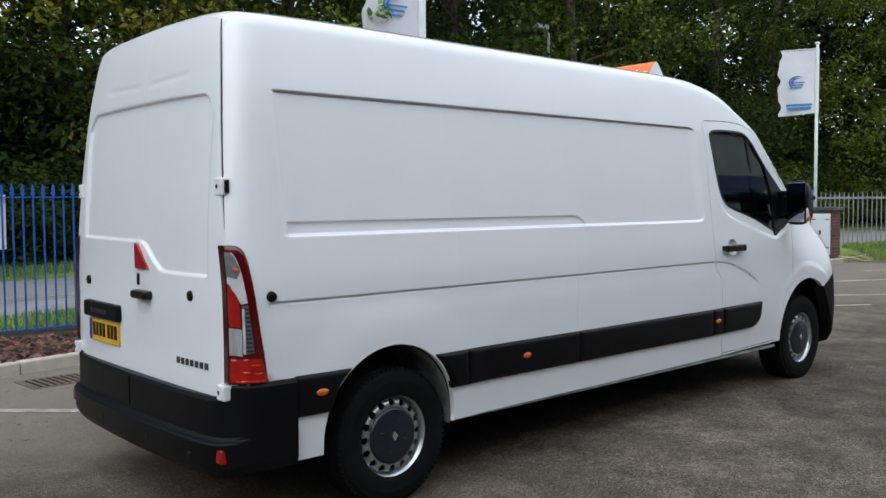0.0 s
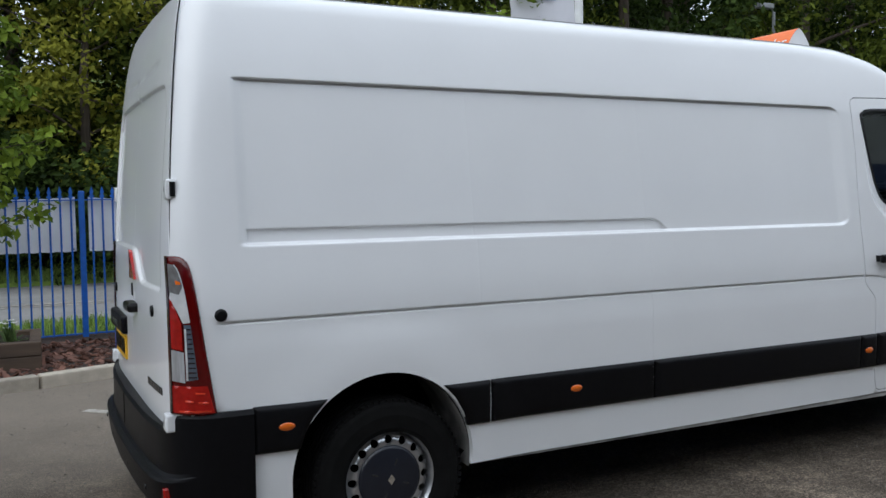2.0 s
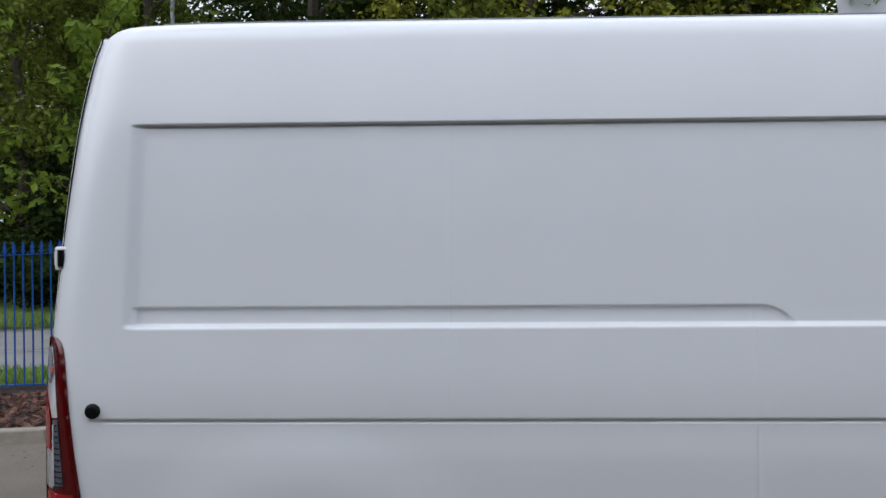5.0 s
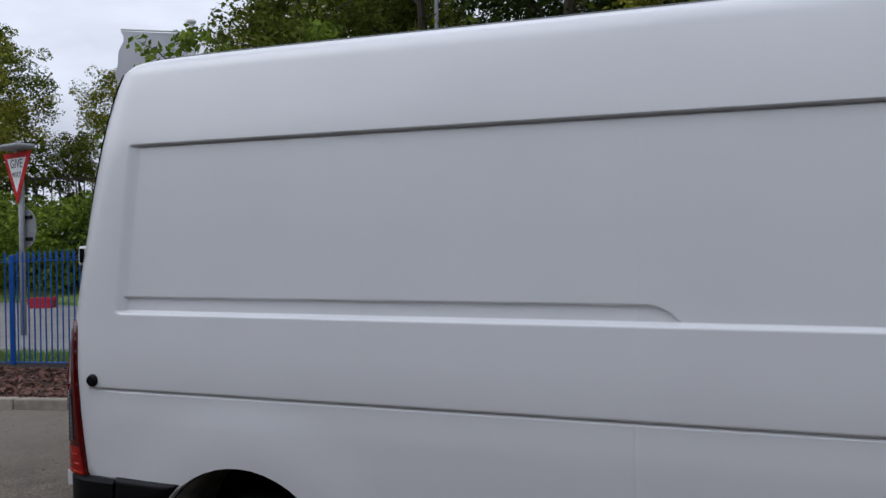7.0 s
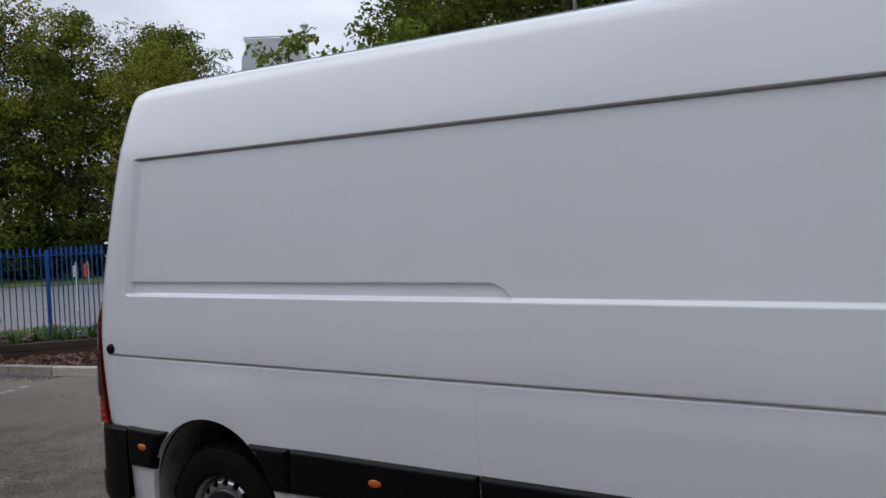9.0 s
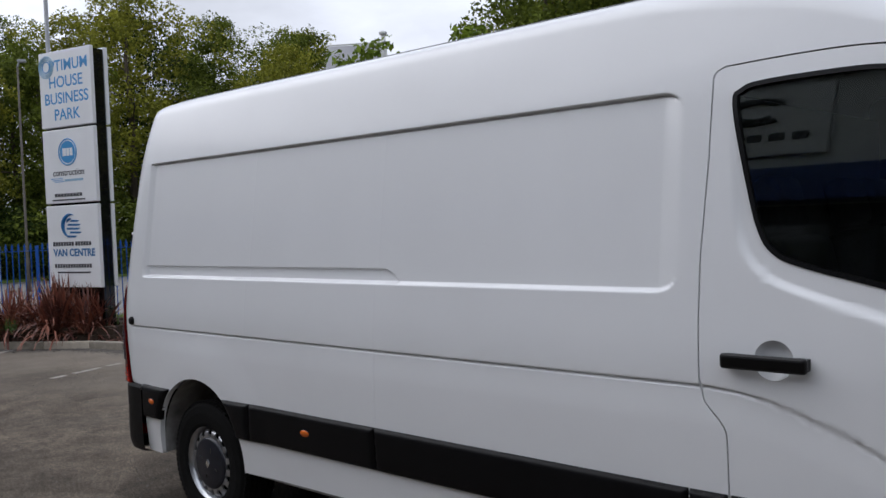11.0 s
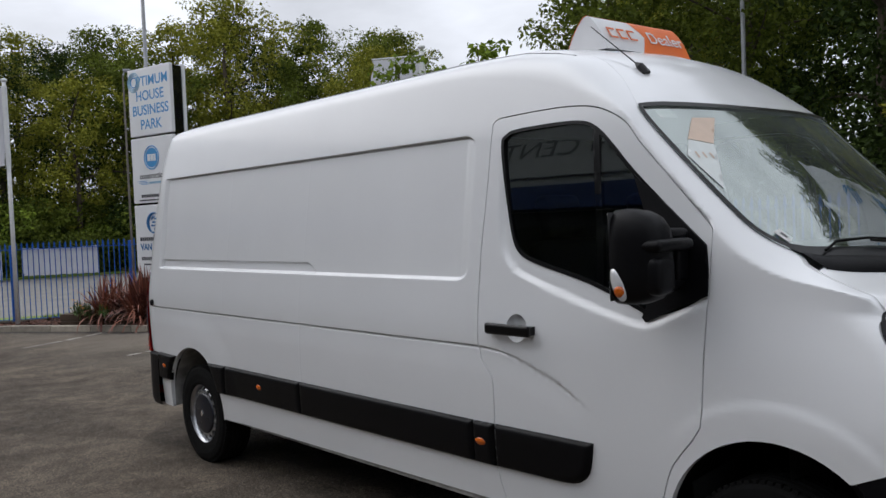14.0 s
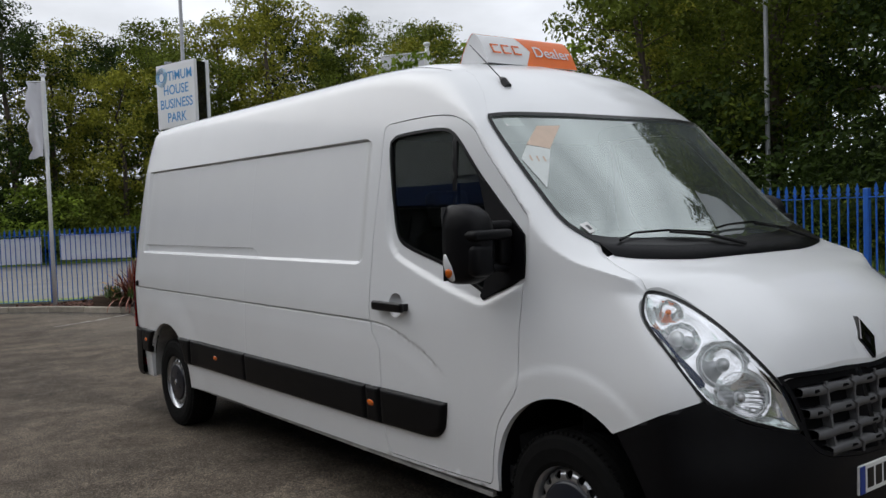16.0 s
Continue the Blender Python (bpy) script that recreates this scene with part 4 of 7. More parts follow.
# rear bumper, swept round the tail
half_path = smooth_line([(0.425, 0.006), (0.32, 0.010), (0.235, 0.026), (0.172, 0.066), (0.133, 0.130), (0.106, 0.25), (0.084, 0.50), (0.072, MID)], 3)
path = half_path + [(x, 2 * MID - y) for x, y in half_path[:-1][::-1]]
rows = []
for i, (x, y) in enumerate(path):
    a, b = np.array(path[max(i - 1, 0)]), np.array(path[min(i + 1, len(path) - 1)])
    d = (b - a) / np.linalg.norm(b - a)
    nx, ny = -d[1], d[0]
    if i < len(path) / 2 and ny > 0:
        nx, ny = -nx, -ny
    if nx > 0.2:
        nx, ny = -nx, -ny
    if i > len(path) / 2 and ny < 0:
        nx, ny = -nx, -ny
    back = float(np.clip((0.20 - x) / 0.08, 0, 1))
    zt = 0.728 - 0.07 * float(np.clip((0.150 - x) / 0.03, 0, 1))
    zb = 0.322 - 0.035 * back
    prof = [(-0.04, zt), (0.004, zt), (0.014, zt - 0.018), (0.014, 0.500 - 0.02 * back), (0.014 + 0.010 * back, 0.486 - 0.02 * back), (0.014 + 0.030 * back, 0.481 - 0.02 * back), (0.014 + 0.036 * back, 0.472 - 0.02 * back), (0.012 + 0.026 * back, zb + 0.05), (0.0 + 0.012 * back, zb + 0.01), (-0.05, zb)]
    rows.append([(x + nx * o, y + ny * o, z) for o, z in prof])
verts = [p for r in rows for p in r]
m = len(rows[0])
faces = [(i * m + k, i * m + k + 1, (i + 1) * m + k + 1, (i + 1) * m + k) for i in range(len(rows) - 1) for k in range(m - 1)]
bumper = part("rear_bumper", mesh_of("rear_bumper", verts, faces, [BLACK]), None, van, "black plastic rear bumper with a step")
for e in bumper.data.edges:
    e.use_edge_sharp = e.vertices[0] % m == e.vertices[1] % m
for y0, y1 in ((0.03, 0.105), (1.895, 1.97)):
    part("reflector", boxes((0.088, 0.16, y0 + (0.062 if y0 < 1 else -0.082), y1 + (0.082 if y0 < 1 else -0.062), 0.372, 0.436), bevel=0.006), RED, bumper, "square red reflector")
for y in (0.33, 0.75, 1.32, 1.74):
    part("parking_sensor", lathe([(0.0, 0.0), (0.012, 0.001), (0.014, 0.006)], "x", 14, (0.032 if 0.5 < y < 1.5 else 0.048, y, 0.385)), BLACK2, bumper, "round parking sensor")
part("bumper_joint", boxes((0.0555, 0.060, MID - 0.004, MID + 0.004, 0.50, 0.645)), DARK, bumper)

# ---- wheels ----
def make_wheel(name, label):
    w = new(name)
    tag = tagged(w, label)
    R = 0.345
    tyre = [(0.205, 0.195), (0.225, 0.205), (0.28, 0.212), (0.318, 0.205), (R - 0.008, 0.19), (R, 0.165)]
    tread = []
    for g in range(4):
        h = 0.155 - g * 0.036
        tread += [(R, h), (R - 0.009, h - 0.002), (R - 0.009, h - 0.009), (R, h - 0.011)]
    prof = [(0.205, 0.0), (0.225, -0.008), (0.28, -0.013), (0.318, -0.006), (R - 0.010, 0.008), (R, 0.030)] + tread[::-1] + tyre[::-1]
    blocks = lathe(prof, "y", 64)
    for k in range(72):
        a = math.tau * k / 72
        for h0, h1 in ((0.004, 0.026), (0.172, 0.196)):
            c, s = math.cos(a), math.sin(a)
            vs = []
            for rr in (R - 0.014, R + 0.0004):
                for da in (-0.030, 0.030):
                    for h in (h0, h1):
                        vs.append(blocks.verts.new((rr * math.cos(a + da), h, rr * math.sin(a + da))))
            for f in ((0, 1, 3, 2), (4, 6, 7, 5), (0, 4, 5, 1), (2, 3, 7, 6), (0, 2, 6, 4), (1, 5, 7, 3)):
                blocks.faces.new([vs[i] for i in f])
    part("tyre", blocks, RUBBER, w, "black tyre with worn tread")
    rim = part("rim", lathe([(0.216, -0.004), (0.222, 0.0), (0.221, 0.010), (0.206, 0.016), (0.200, 0.030), (0.193, 0.060), (0.190, 0.19), (0.15, 0.19)], "y", 64), STEEL, w, "silver steel wheel rim", True)

    def disc(x, z):
        r = np.hypot(x, z)
        y = curve1(r, [0.0, 0.08, 0.12, 0.14, 0.165, 0.185, 0.196], [0.030, 0.030, 0.026, 0.016, 0.014, 0.030, 0.056])
        return np.stack([x, y, z], 1)
    holes = []
    for k in range(16):
        a = math.tau * k / 16
        holes.append([(0.168 * math.cos(a) + 0.0185 * math.cos(b), 0.168 * math.sin(a) + 0.0185 * math.sin(b)) for b in np.linspace(0, math.tau, 13)[:-1]])
    ring = [(0.195 * math.cos(b), 0.195 * math.sin(b)) for b in np.linspace(0, math.tau, 65)[:-1]]
    pol = [(r * math.cos(b), r * math.sin(b)) for r in (0.06, 0.09, 0.115, 0.13, 0.145, 0.178, 0.187) for b in np.linspace(0, math.tau, 49)[:-1]]
    us, vs = np.arange(-0.19, 0.19, 0.012), np.arange(-0.19, 0.19, 0.012)
    part("disc", sheet("disc", ring, us, vs, disc, holes=holes, flange=(0, 0.012, 0), mats=[STEEL]), None, rim, "pierced steel disc")
    part("brake", lathe([(0.0, 0.07), (0.19, 0.07), (0.19, 0.10)], "y", 32), DARK, rim, "dark brake behind the disc")
    cap = part("hub_cap", lathe([(0.0, -0.004), (0.050, -0.004), (0.068, 0.0), (0.128, 0.004), (0.142, 0.008), (0.145, 0.03)], "y", 48), HUB, w, "dark blue-black hub cap", True)
    part("emblem", prism([(0.0, 0.024), (0.017, 0.0), (0.0, -0.024), (-0.017, 0.0)], -0.009, -0.002), CHROME, cap, "chrome diamond emblem")
    for k in range(4):
        a = radians(20 + 90 * k)
        part("slot", boxes((0.062, 0.09, -0.0015, 0.004, -0.004, 0.004)), BADGE_GREY, cap).matrix_local = Matrix.Rotation(a, 4, "Y")
    return w


HUB = material("hub_cap_plastic", (0.012, 0.014, 0.022), 0.3, vary=0.25, scale=30)
wheel = make_wheel("wheel", "steel wheel with dark hub cap")
wheel.parent = van
wheel.matrix_basis = pose(1.024, 0.050, 0.342)
for x, y, rz in ((5.356, 0.055, 0), (1.024, 2 * MID - 0.05, 180), (5.356, 2 * MID - 0.055, 180)):
    copy_thing(wheel, pose(x, y, 0.378 if x > 3 else 0.342, 0, 0, rz))

# arch liners, floor and underside
def liner(cx, cz, r, a0, a1, y0, y1, mat):
    n = 24
    vs = []
    for i in range(n + 1):
        a = radians(a0 + (a1 - a0) * i / n)
        vs += [(cx + r * math.cos(a), y0, cz + r * math.sin(a)), (cx + (r + 0.02) * math.cos(a), y1, cz + (r + 0.02) * math.sin(a))]
    fs = [(2 * i, 2 * i + 1, 2 * i + 3, 2 * i + 2) for i in range(n)]
    return mesh_of("liner", vs, fs, [mat])


# near-black inner walls and floor boxes carry the shade under the van
for cx, cz, r, a0, a1 in ((0.995, 0.40, 0.412, -8, 188), (5.39, 0.44, 0.428, -15, 190)):
    for y0, y1 in ((0.045, 0.42), (2 * MID - 0.045, 2 * MID - 0.42)):
        part("wheel_arch_liner", liner(cx, cz, r, a0, a1, y0, y1, LINER if cx < 3 else BLACK), None, van, "dusty dark wheel arch liner")
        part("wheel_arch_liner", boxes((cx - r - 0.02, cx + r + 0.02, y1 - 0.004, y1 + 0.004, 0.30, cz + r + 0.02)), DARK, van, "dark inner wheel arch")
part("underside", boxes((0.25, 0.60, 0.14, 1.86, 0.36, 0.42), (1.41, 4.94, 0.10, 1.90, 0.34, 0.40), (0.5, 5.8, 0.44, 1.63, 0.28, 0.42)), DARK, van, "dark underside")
part("axle", tube([(1.024, 0.2, 0.342), (1.024, 1.87, 0.342)], 0.05), DARK, van, "rear axle")
part("sill_joint", boxes((1.42, 4.9, 0.045, 0.07, 0.352, 0.372)), LINER, van, "dirty lower edge of the sill")

# ---- front end ----
def nose_sheet(name, outline, mat, parent, label="", lift=0.0, holes=(), step=0.016, flange=None, both=True, tri=0.02):
    """A piece of the front corner's skin, and its mirror image."""
    o = np.array(outline)
    us, vs = np.arange(o[:, 0].min() - 0.01, o[:, 0].max(), step), np.arange(o[:, 1].min() - 0.01, o[:, 1].max(), step)
    me = sheet(name, dense(outline, tri), us, vs, lambda a, b: nose(a, b) - lift * FV, holes=holes, flange=flange, mats=[mat], gap=0.004)
    first = part(name, me, None, parent, label)
    second = part(name, mirrored(me, name), None, parent, label) if both else None
    return first, second


LAMP = smooth_line([(-0.233, 0.307), (-0.255, 0.255), (-0.242, 0.179), (-0.156, 0.056), (-0.036, -0.100), (0.038, -0.142), (0.131, -0.178), (0.296, -0.203), (0.278, -0.126), (0.241, -0.048), (0.198, 0.010), (0.101, 0.110), (-0.013, 0.211), (-0.133, 0.286)], 4, True)
LENS = grow(LAMP, -0.011)
back = np.array([-0.05, 0.06, -0.02])
CHROME_LAMP = material("lamp_chrome", (0.97, 0.97, 0.98), 0.08, 0.85, vary=0.04, scale=14)
LAMP_BLUE = material("lamp_blue_grey", (0.012, 0.02, 0.06), 0.2, 0.2)
PROJECTOR = material("projector_lens", (0.60, 0.61, 0.62), 0.1, 0.4, vary=0.2, scale=30, coat=1.0)
for side in (0, 1):
    def put(name, data, mat, parent, label=""):
        if isinstance(data, bmesh.types.BMesh):
            me = bpy.data.meshes.new(name)
            bmesh.ops.recalc_face_normals(data, faces=data.faces)
            data.to_mesh(me)
            data.free()
            me.polygons.foreach_set("use_smooth", [True] * len(me.polygons))
            me.materials.append(mat)
        else:
            me = data
        return part(name, mirrored(me, name) if side else me, None, parent, label)

    def skin(outline, lift, mat, holes=(), flange=None, step=0.014):
        o = np.array(outline)
        us, vs = np.arange(o[:, 0].min(), o[:, 0].max(), step), np.arange(o[:, 1].min(), o[:, 1].max(), step)
        return sheet("skin", outline, us, vs, lambda a, b: nose(a, b) - lift * FV, holes=holes, flange=flange, mats=[mat], gap=0.004)

    head = put("headlamp", skin(LAMP, 0.003, BLACK2, holes=[LENS], flange=tuple(back)), None, van, "large swept-back clear headlamp")
    cover = put("lamp_cover", skin(LENS, 0.004, LAMP_GLASS), None, head, "clear lamp cover")
    cover.visible_shadow = False

    def bowl(a, b):
        """Chromed floor of the lamp, set back behind the cover, with dished reflectors."""
        p = nose(a, b)
        depth = 0.014 + 0 * a
        for ca, cb, r, d in ((-0.160, 0.222, 0.045, 0.03), (-0.115, 0.115, 0.062, 0.04), (0.030, 0.030, 0.082, 0.055), (0.095, -0.078, 0.088, 0.055)):
            q = np.hypot(a - ca, b - cb) / r
            depth = np.maximum(depth, 0.010 + 0.7 * d * np.sqrt(np.clip(1 - q * q, 0, 1)) + 0.01 * (q < 1))
        edge = step01(0, 0.03, edge_dist(LENS, np.stack([a, b], 1)))
        return p + (depth * (0.2 + 0.8 * edge))[:, None] * FV
    o = np.array(LENS)
    put("lamp_reflector", sheet("lamp_reflector", LENS, np.arange(o[:, 0].min(), o[:, 0].max(), 0.009), np.arange(o[:, 1].min(), o[:, 1].max(), 0.009), bowl, mats=[CHROME_LAMP], gap=0.003), None, head, "chromed reflector with round bowls")
    spin = Vector(-FV).to_track_quat("Z", "Y").to_matrix().to_4x4()
    for ca, cb, r, flat, mat, nm in ((-0.160, 0.222, 0.012, 1.3, AMBER, "amber indicator bulb"), (-0.128, 0.120, 0.030, 0.8, CLEAR, "fluted fog lens"), (-0.088, 0.106, 0.026, 0.8, PROJECTOR, "clear fog bulb"), (0.030, 0.030, 0.026, 1.0, PROJECTOR, "dipped beam bulb shield"), (0.085, -0.085, 0.022, 1.4, PROJECTOR, "main beam bulb shield")):
        c = nose(np.array([ca]), np.array([cb]))[0] + 0.024 * FV
        bm = bmesh.new()
        bmesh.ops.create_uvsphere(bm, u_segments=24, v_segments=14, radius=r)
        bmesh.ops.transform(bm, matrix=Matrix.Translation(c) @ spin @ Matrix.Diagonal((1, 1, flat, 1)), verts=bm.verts)
        put("bulb", bm, mat, head, nm)
    for ca, cb, r in ((0.030, 0.030, 0.072), (0.095, -0.078, 0.084)):
        th = np.linspace(0, math.tau, 33)
        ring = list(nose(ca + r * np.cos(th), cb + r * np.sin(th)) + 0.010 * FV)
        put("bezel", tube(ring, 0.0025, 6, False), CHROME_LAMP, head, "bright lamp bezel")
    # fluting of the main beam's outer half
    for k in range(9):
        b0 = -0.135 + 0.013 * k
        w = math.sqrt(max(0.0, 0.080 ** 2 - (b0 + 0.078) ** 2))
        line = nose(np.linspace(0.118, 0.095 + w, 5), np.full(5, b0)) + 0.018 * FV
        if w > 0.03:
            put("lens_flute", tube(list(line), 0.002, 5), PROJECTOR, head)
    put("lamp_panel", skin(smooth_line([(-0.222, 0.165), (-0.19, 0.130), (-0.07, -0.025), (-0.045, -0.055), (-0.03, -0.040), (-0.075, 0.015), (-0.125, 0.066), (-0.185, 0.142)], 3, True), 0.001, LAMP_BLUE), None, head, "dark blue-grey inner panel")

# front bumper: its upper edge runs under fender, lamp and grille
BUMP = ([(-0.354, -0.229), (-0.187, -0.158), (-0.040, -0.106)] + smooth_line([(-0.036, -0.103), (0.038, -0.146), (0.131, -0.182), (0.300, -0.208)], 4)[1:] + smooth_line([(0.312, -0.216), (0.338, -0.256), (0.372, -0.280), (0.410, -0.290)], 3)
        + [(0.52, -0.286), (0.612, -0.264), (0.672, -0.247), (0.672, -0.62), (0.20, -0.72), (-0.08, -0.74), (-0.16, -0.62), (-0.24, -0.46), (-0.30, -0.33)])
nose_sheet("front_bumper", BUMP, BLACK, van, "black plastic front bumper", 0.006, flange=tuple(back), step=0.022)
GRILLE = smooth_line([(0.218, -0.008), (0.255, 0.006)], 2) + [(0.399, 0.034), (0.634, 0.086), (0.680, 0.10), (0.680, -0.245), (0.612, -0.262), (0.52, -0.284), (0.41, -0.288)] + smooth_line([(0.40, -0.286), (0.365, -0.274), (0.335, -0.250), (0.308, -0.205), (0.292, -0.14), (0.262, -0.07)], 3)
# backing sheet coloured near-black for the shade behind the slats
gr, _ = nose_sheet("grille_backing", GRILLE, DARK, van, "black backing painted as the shade behind the grille", -0.05, step=0.03)
GREY_PLASTIC = material("grey_grille_plastic", (0.095, 0.095, 0.098), 0.45, vary=0.2, scale=30)
rim_g = grow(GRILLE, -0.016)
nose_sheet("grille_frame", GRILLE, BLACK, van, "dark grey grille surround", 0.004, holes=[rim_g], flange=tuple(back), step=0.02)


def front_point(y, z, out=0.0):
    return (float(front_x(np.array([y]), np.array([z]))[0]) + out, y, z)


for i, zb in enumerate((0.925, 0.845, 0.765, 0.70)):
    lo_y = (0.50, 0.525, 0.555, 0.62)[i]
    ys = np.arange(lo_y, 2 * MID - lo_y + 0.001, 0.02)
    verts, faces = [], []
    prof = [(0.0, 0.018), (0.012, 0.012), (0.010, -0.014), (-0.05, -0.022), (-0.05, 0.018)]
    for y in ys:
        for dx, dz in prof:
            p = front_point(y, zb, 0.0)
            # slats step down between upright blades
            jog = 0.0025 * math.sin((y - MID) * math.tau / 0.175)
            verts.append((p[0] + dx - 0.006, y, zb + dz + jog))
    m = len(prof)
    for r in range(len(ys) - 1):
        for k in range(m):
            faces.append((r * m + k, r * m + (k + 1) % m, (r + 1) * m + (k + 1) % m, (r + 1) * m + k))
    slat = part("grille_slat", mesh_of("grille_slat", verts, faces, [GREY_PLASTIC]), None, van, "grey plastic grille slat")
    for k in range(-3, 4):
        y = MID + k * 0.175 - 0.06
        if lo_y + 0.05 < y < 2 * MID - lo_y - 0.05:
            p = front_point(y, zb)
            # solid dark block in place of a cut slot's shade
            part("slot", boxes((p[0] - 0.02, p[0] + 0.006, y - 0.024, y + 0.024, zb - 0.006, zb + 0.012), bevel=0.004), DARK, slat, "dark block painted as the slot's shade")
            part("slat_hook", tube([(p[0] + 0.004, y + 0.034, zb + 0.016), (p[0] + 0.008, y + 0.052, zb + 0.006), (p[0] + 0.006, y + 0.058, zb - 0.030), (p[0] - 0.01, y + 0.058, zb - 0.058)], [0.007, 0.008, 0.006, 0.004], 6), GREY_PLASTIC, slat, "curled web between the slats")
for k in range(-3, 4):
    y = MID + k * 0.175
    if 0.5 < y < 1.57:
        p0, p1 = front_point(y, 0.95), front_point(y, 0.70)
        part("grille_blade", prism([(p0[0] - 0.05, 0.955), (p0[0] + 0.001, 0.955), (p1[0] + 0.001, 0.69), (p1[0] - 0.05, 0.69)], y - 0.006, y + 0.006), GREY_PLASTIC, van, "upright grille blade")
# diamond badge on the bonnet's lip
bx = [(-0.0, 0.072), (0.050, 0.0), (0.0, -0.072), (-0.050, 0.0)]
bi = [(u * 0.42, v * 0.42) for u, v in bx]
bm = bmesh.new()
for a, b in zip(range(4), (1, 2, 3, 0)):
    q = []
    for (u, v), o in ((bx[a], 0.0), (bx[b], 0.0), (bi[b], 0.0), (bi[a], 0.0)):
        q.append((u, v))
    ring = []
    for d in (0.0, 0.018):
        ring.append([bm.verts.new((6.106 + d - v * 0.45, MID + u, 1.078 + v)) for u, v in q])
    bm.faces.new(ring[1])
    for k in range(4):
        bm.faces.new((ring[0][k], ring[0][(k + 1) % 4], ring[1][(k + 1) % 4], ring[1][k]))
part("diamond_badge", bm, material("dark_chrome", (0.12, 0.12, 0.125), 0.14, 1.0), van, "chrome diamond badge on a dark base")
bm = bmesh.new()
ends = [[bm.verts.new((6.108 + d - v * 1.12 * 0.45, MID + u * 1.12, 1.078 + v * 1.12)) for u, v in bx] for d in (-0.03, 0.010)]
bm.faces.new(ends[1])
for k in range(4):
    bm.faces.new((ends[0][k], ends[0][(k + 1) % 4], ends[1][(k + 1) % 4], ends[1][k]))
part("badge_base", bm, BLACK2, van, "dark base of the badge")
# front plate
pf = part("number_plate", boxes((6.186, 6.204, 0.765, 1.305, 0.505, 0.618), bevel=0.003), PLATE_W, van, "white front number plate")
part("plate_band", boxes((6.2045, 6.207, 0.767, 0.805, 0.508, 0.615)), NAVY, pf, "blue band on the plate")
for k in range(7):
    y = 0.825 + k * 0.063 + (0.025 if k > 3 else 0)
    part("plate_bar", boxes((6.2045, 6.207, y, y + 0.045, 0.525, 0.60)), BLACK2, pf, "dark bar on the plate")
part("towing_eye", lathe([(0.018, 0.0), (0.026, 0.006), (0.028, 0.012), (0.0, 0.012)], "x", 16, (6.145, 0.475, 0.625)), STEEL, van, "scuffed towing-eye cover")

# cowl, wipers and sticker
def on_screen(x, y, out=0.0):
    return Vector((x, y, float(top_z(np.array([x]), np.array([y]))[0]))) + Vector((0.65, 0, 0.76)) * out


cowl_line = half_base + [(x, 2 * MID - y) for x, y in half_base[:-1][::-1]]
verts = []
for x, y in cowl_line:
    for dx, up in ((-0.020, 0.004), (0.01, 0.008), (0.022 + FOOT, 0.006), (0.03 + FOOT, -0.03)):
        verts.append(on_screen(x + dx, y, up))
n = len(cowl_line)
part("cowl", mesh_of("cowl", verts, [(i * 4 + k, i * 4 + k + 1, i * 4 + k + 5, i * 4 + k + 4) for i in range(n - 1) for k in range(3)], [BLACK]), None, van, "black plastic cowl under the windscreen")
verts = []
for i, (x, y) in enumerate(cowl_line):
    taper = math.sin(math.pi * i / (n - 1)) ** 0.35 if 0 < i < n - 1 else 0.0
    for dx in (0.0, -0.02, -0.022 - 0.030 * taper * taper):
        verts.append(on_screen(x + dx, y, 0.003))
part("screen_band", mesh_of("screen_band", verts, [(i * 3 + k, i * 3 + k + 1, i * 3 + k + 4, i * 3 + k + 3) for i in range(n - 1) for k in range(2)], [BLACK2]), None, van, "dark printed band at the foot of the windscreen")
for pts in ([(5.575, 0.98), (5.50, 0.80), (5.46, 0.60), (5.42, 0.42)], [(5.55, 1.62), (5.48, 1.45), (5.46, 1.22), (5.46, 1.02)]):
    arm = part("wiper_arm", tube([on_screen(x, y, 0.024) for x, y in pts[:3]], [0.010, 0.007, 0.005], 8), BLACK2, van, "black wiper arm")
    part("wiper_blade", tube([on_screen(pts[1][0] - 0.01, pts[1][1] + 0.05, 0.02), on_screen(pts[2][0] - 0.012, pts[2][1], 0.022), on_screen(pts[3][0], pts[3][1], 0.02), on_screen(pts[3][0] + 0.01, pts[3][1] - 0.10, 0.018)], 0.005, 8), RUBBER, arm, "rubber wiper blade")
c = on_screen(5.316, 0.266, 0.004)
st = boxes((-0.03, 0.03, -0.032, 0.032, -0.001, 0.001))
sticker = part("sticker", st, PLATE_W, van, "small white paper sticker")
sticker.matrix_local = Matrix.Translation(c) @ Euler((radians(12), radians(38), radians(20))).to_matrix().to_4x4()
ob = part("sticker_mark", boxes((-0.02, 0.02, -0.02, 0.02, 0.0012, 0.002)), GREY_PLASTIC, sticker)
ob.scale = (0.7, 0.5, 1)
tax = part("sticker", boxes((-0.03, 0.03, -0.05, 0.05, -0.001, 0.001)), PLATE_W, van, "pale label at the top of the windscreen")
tax.matrix_local = Matrix.Translation(on_screen(4.80, 0.33, -0.006)) @ Euler((0, radians(42), radians(-8))).to_matrix().to_4x4()

# windscreen sticker, outside the glass: white with an orange end and plain mark
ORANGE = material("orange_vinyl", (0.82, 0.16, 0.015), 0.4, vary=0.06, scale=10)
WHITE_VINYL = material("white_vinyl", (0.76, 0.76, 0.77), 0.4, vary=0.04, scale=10)
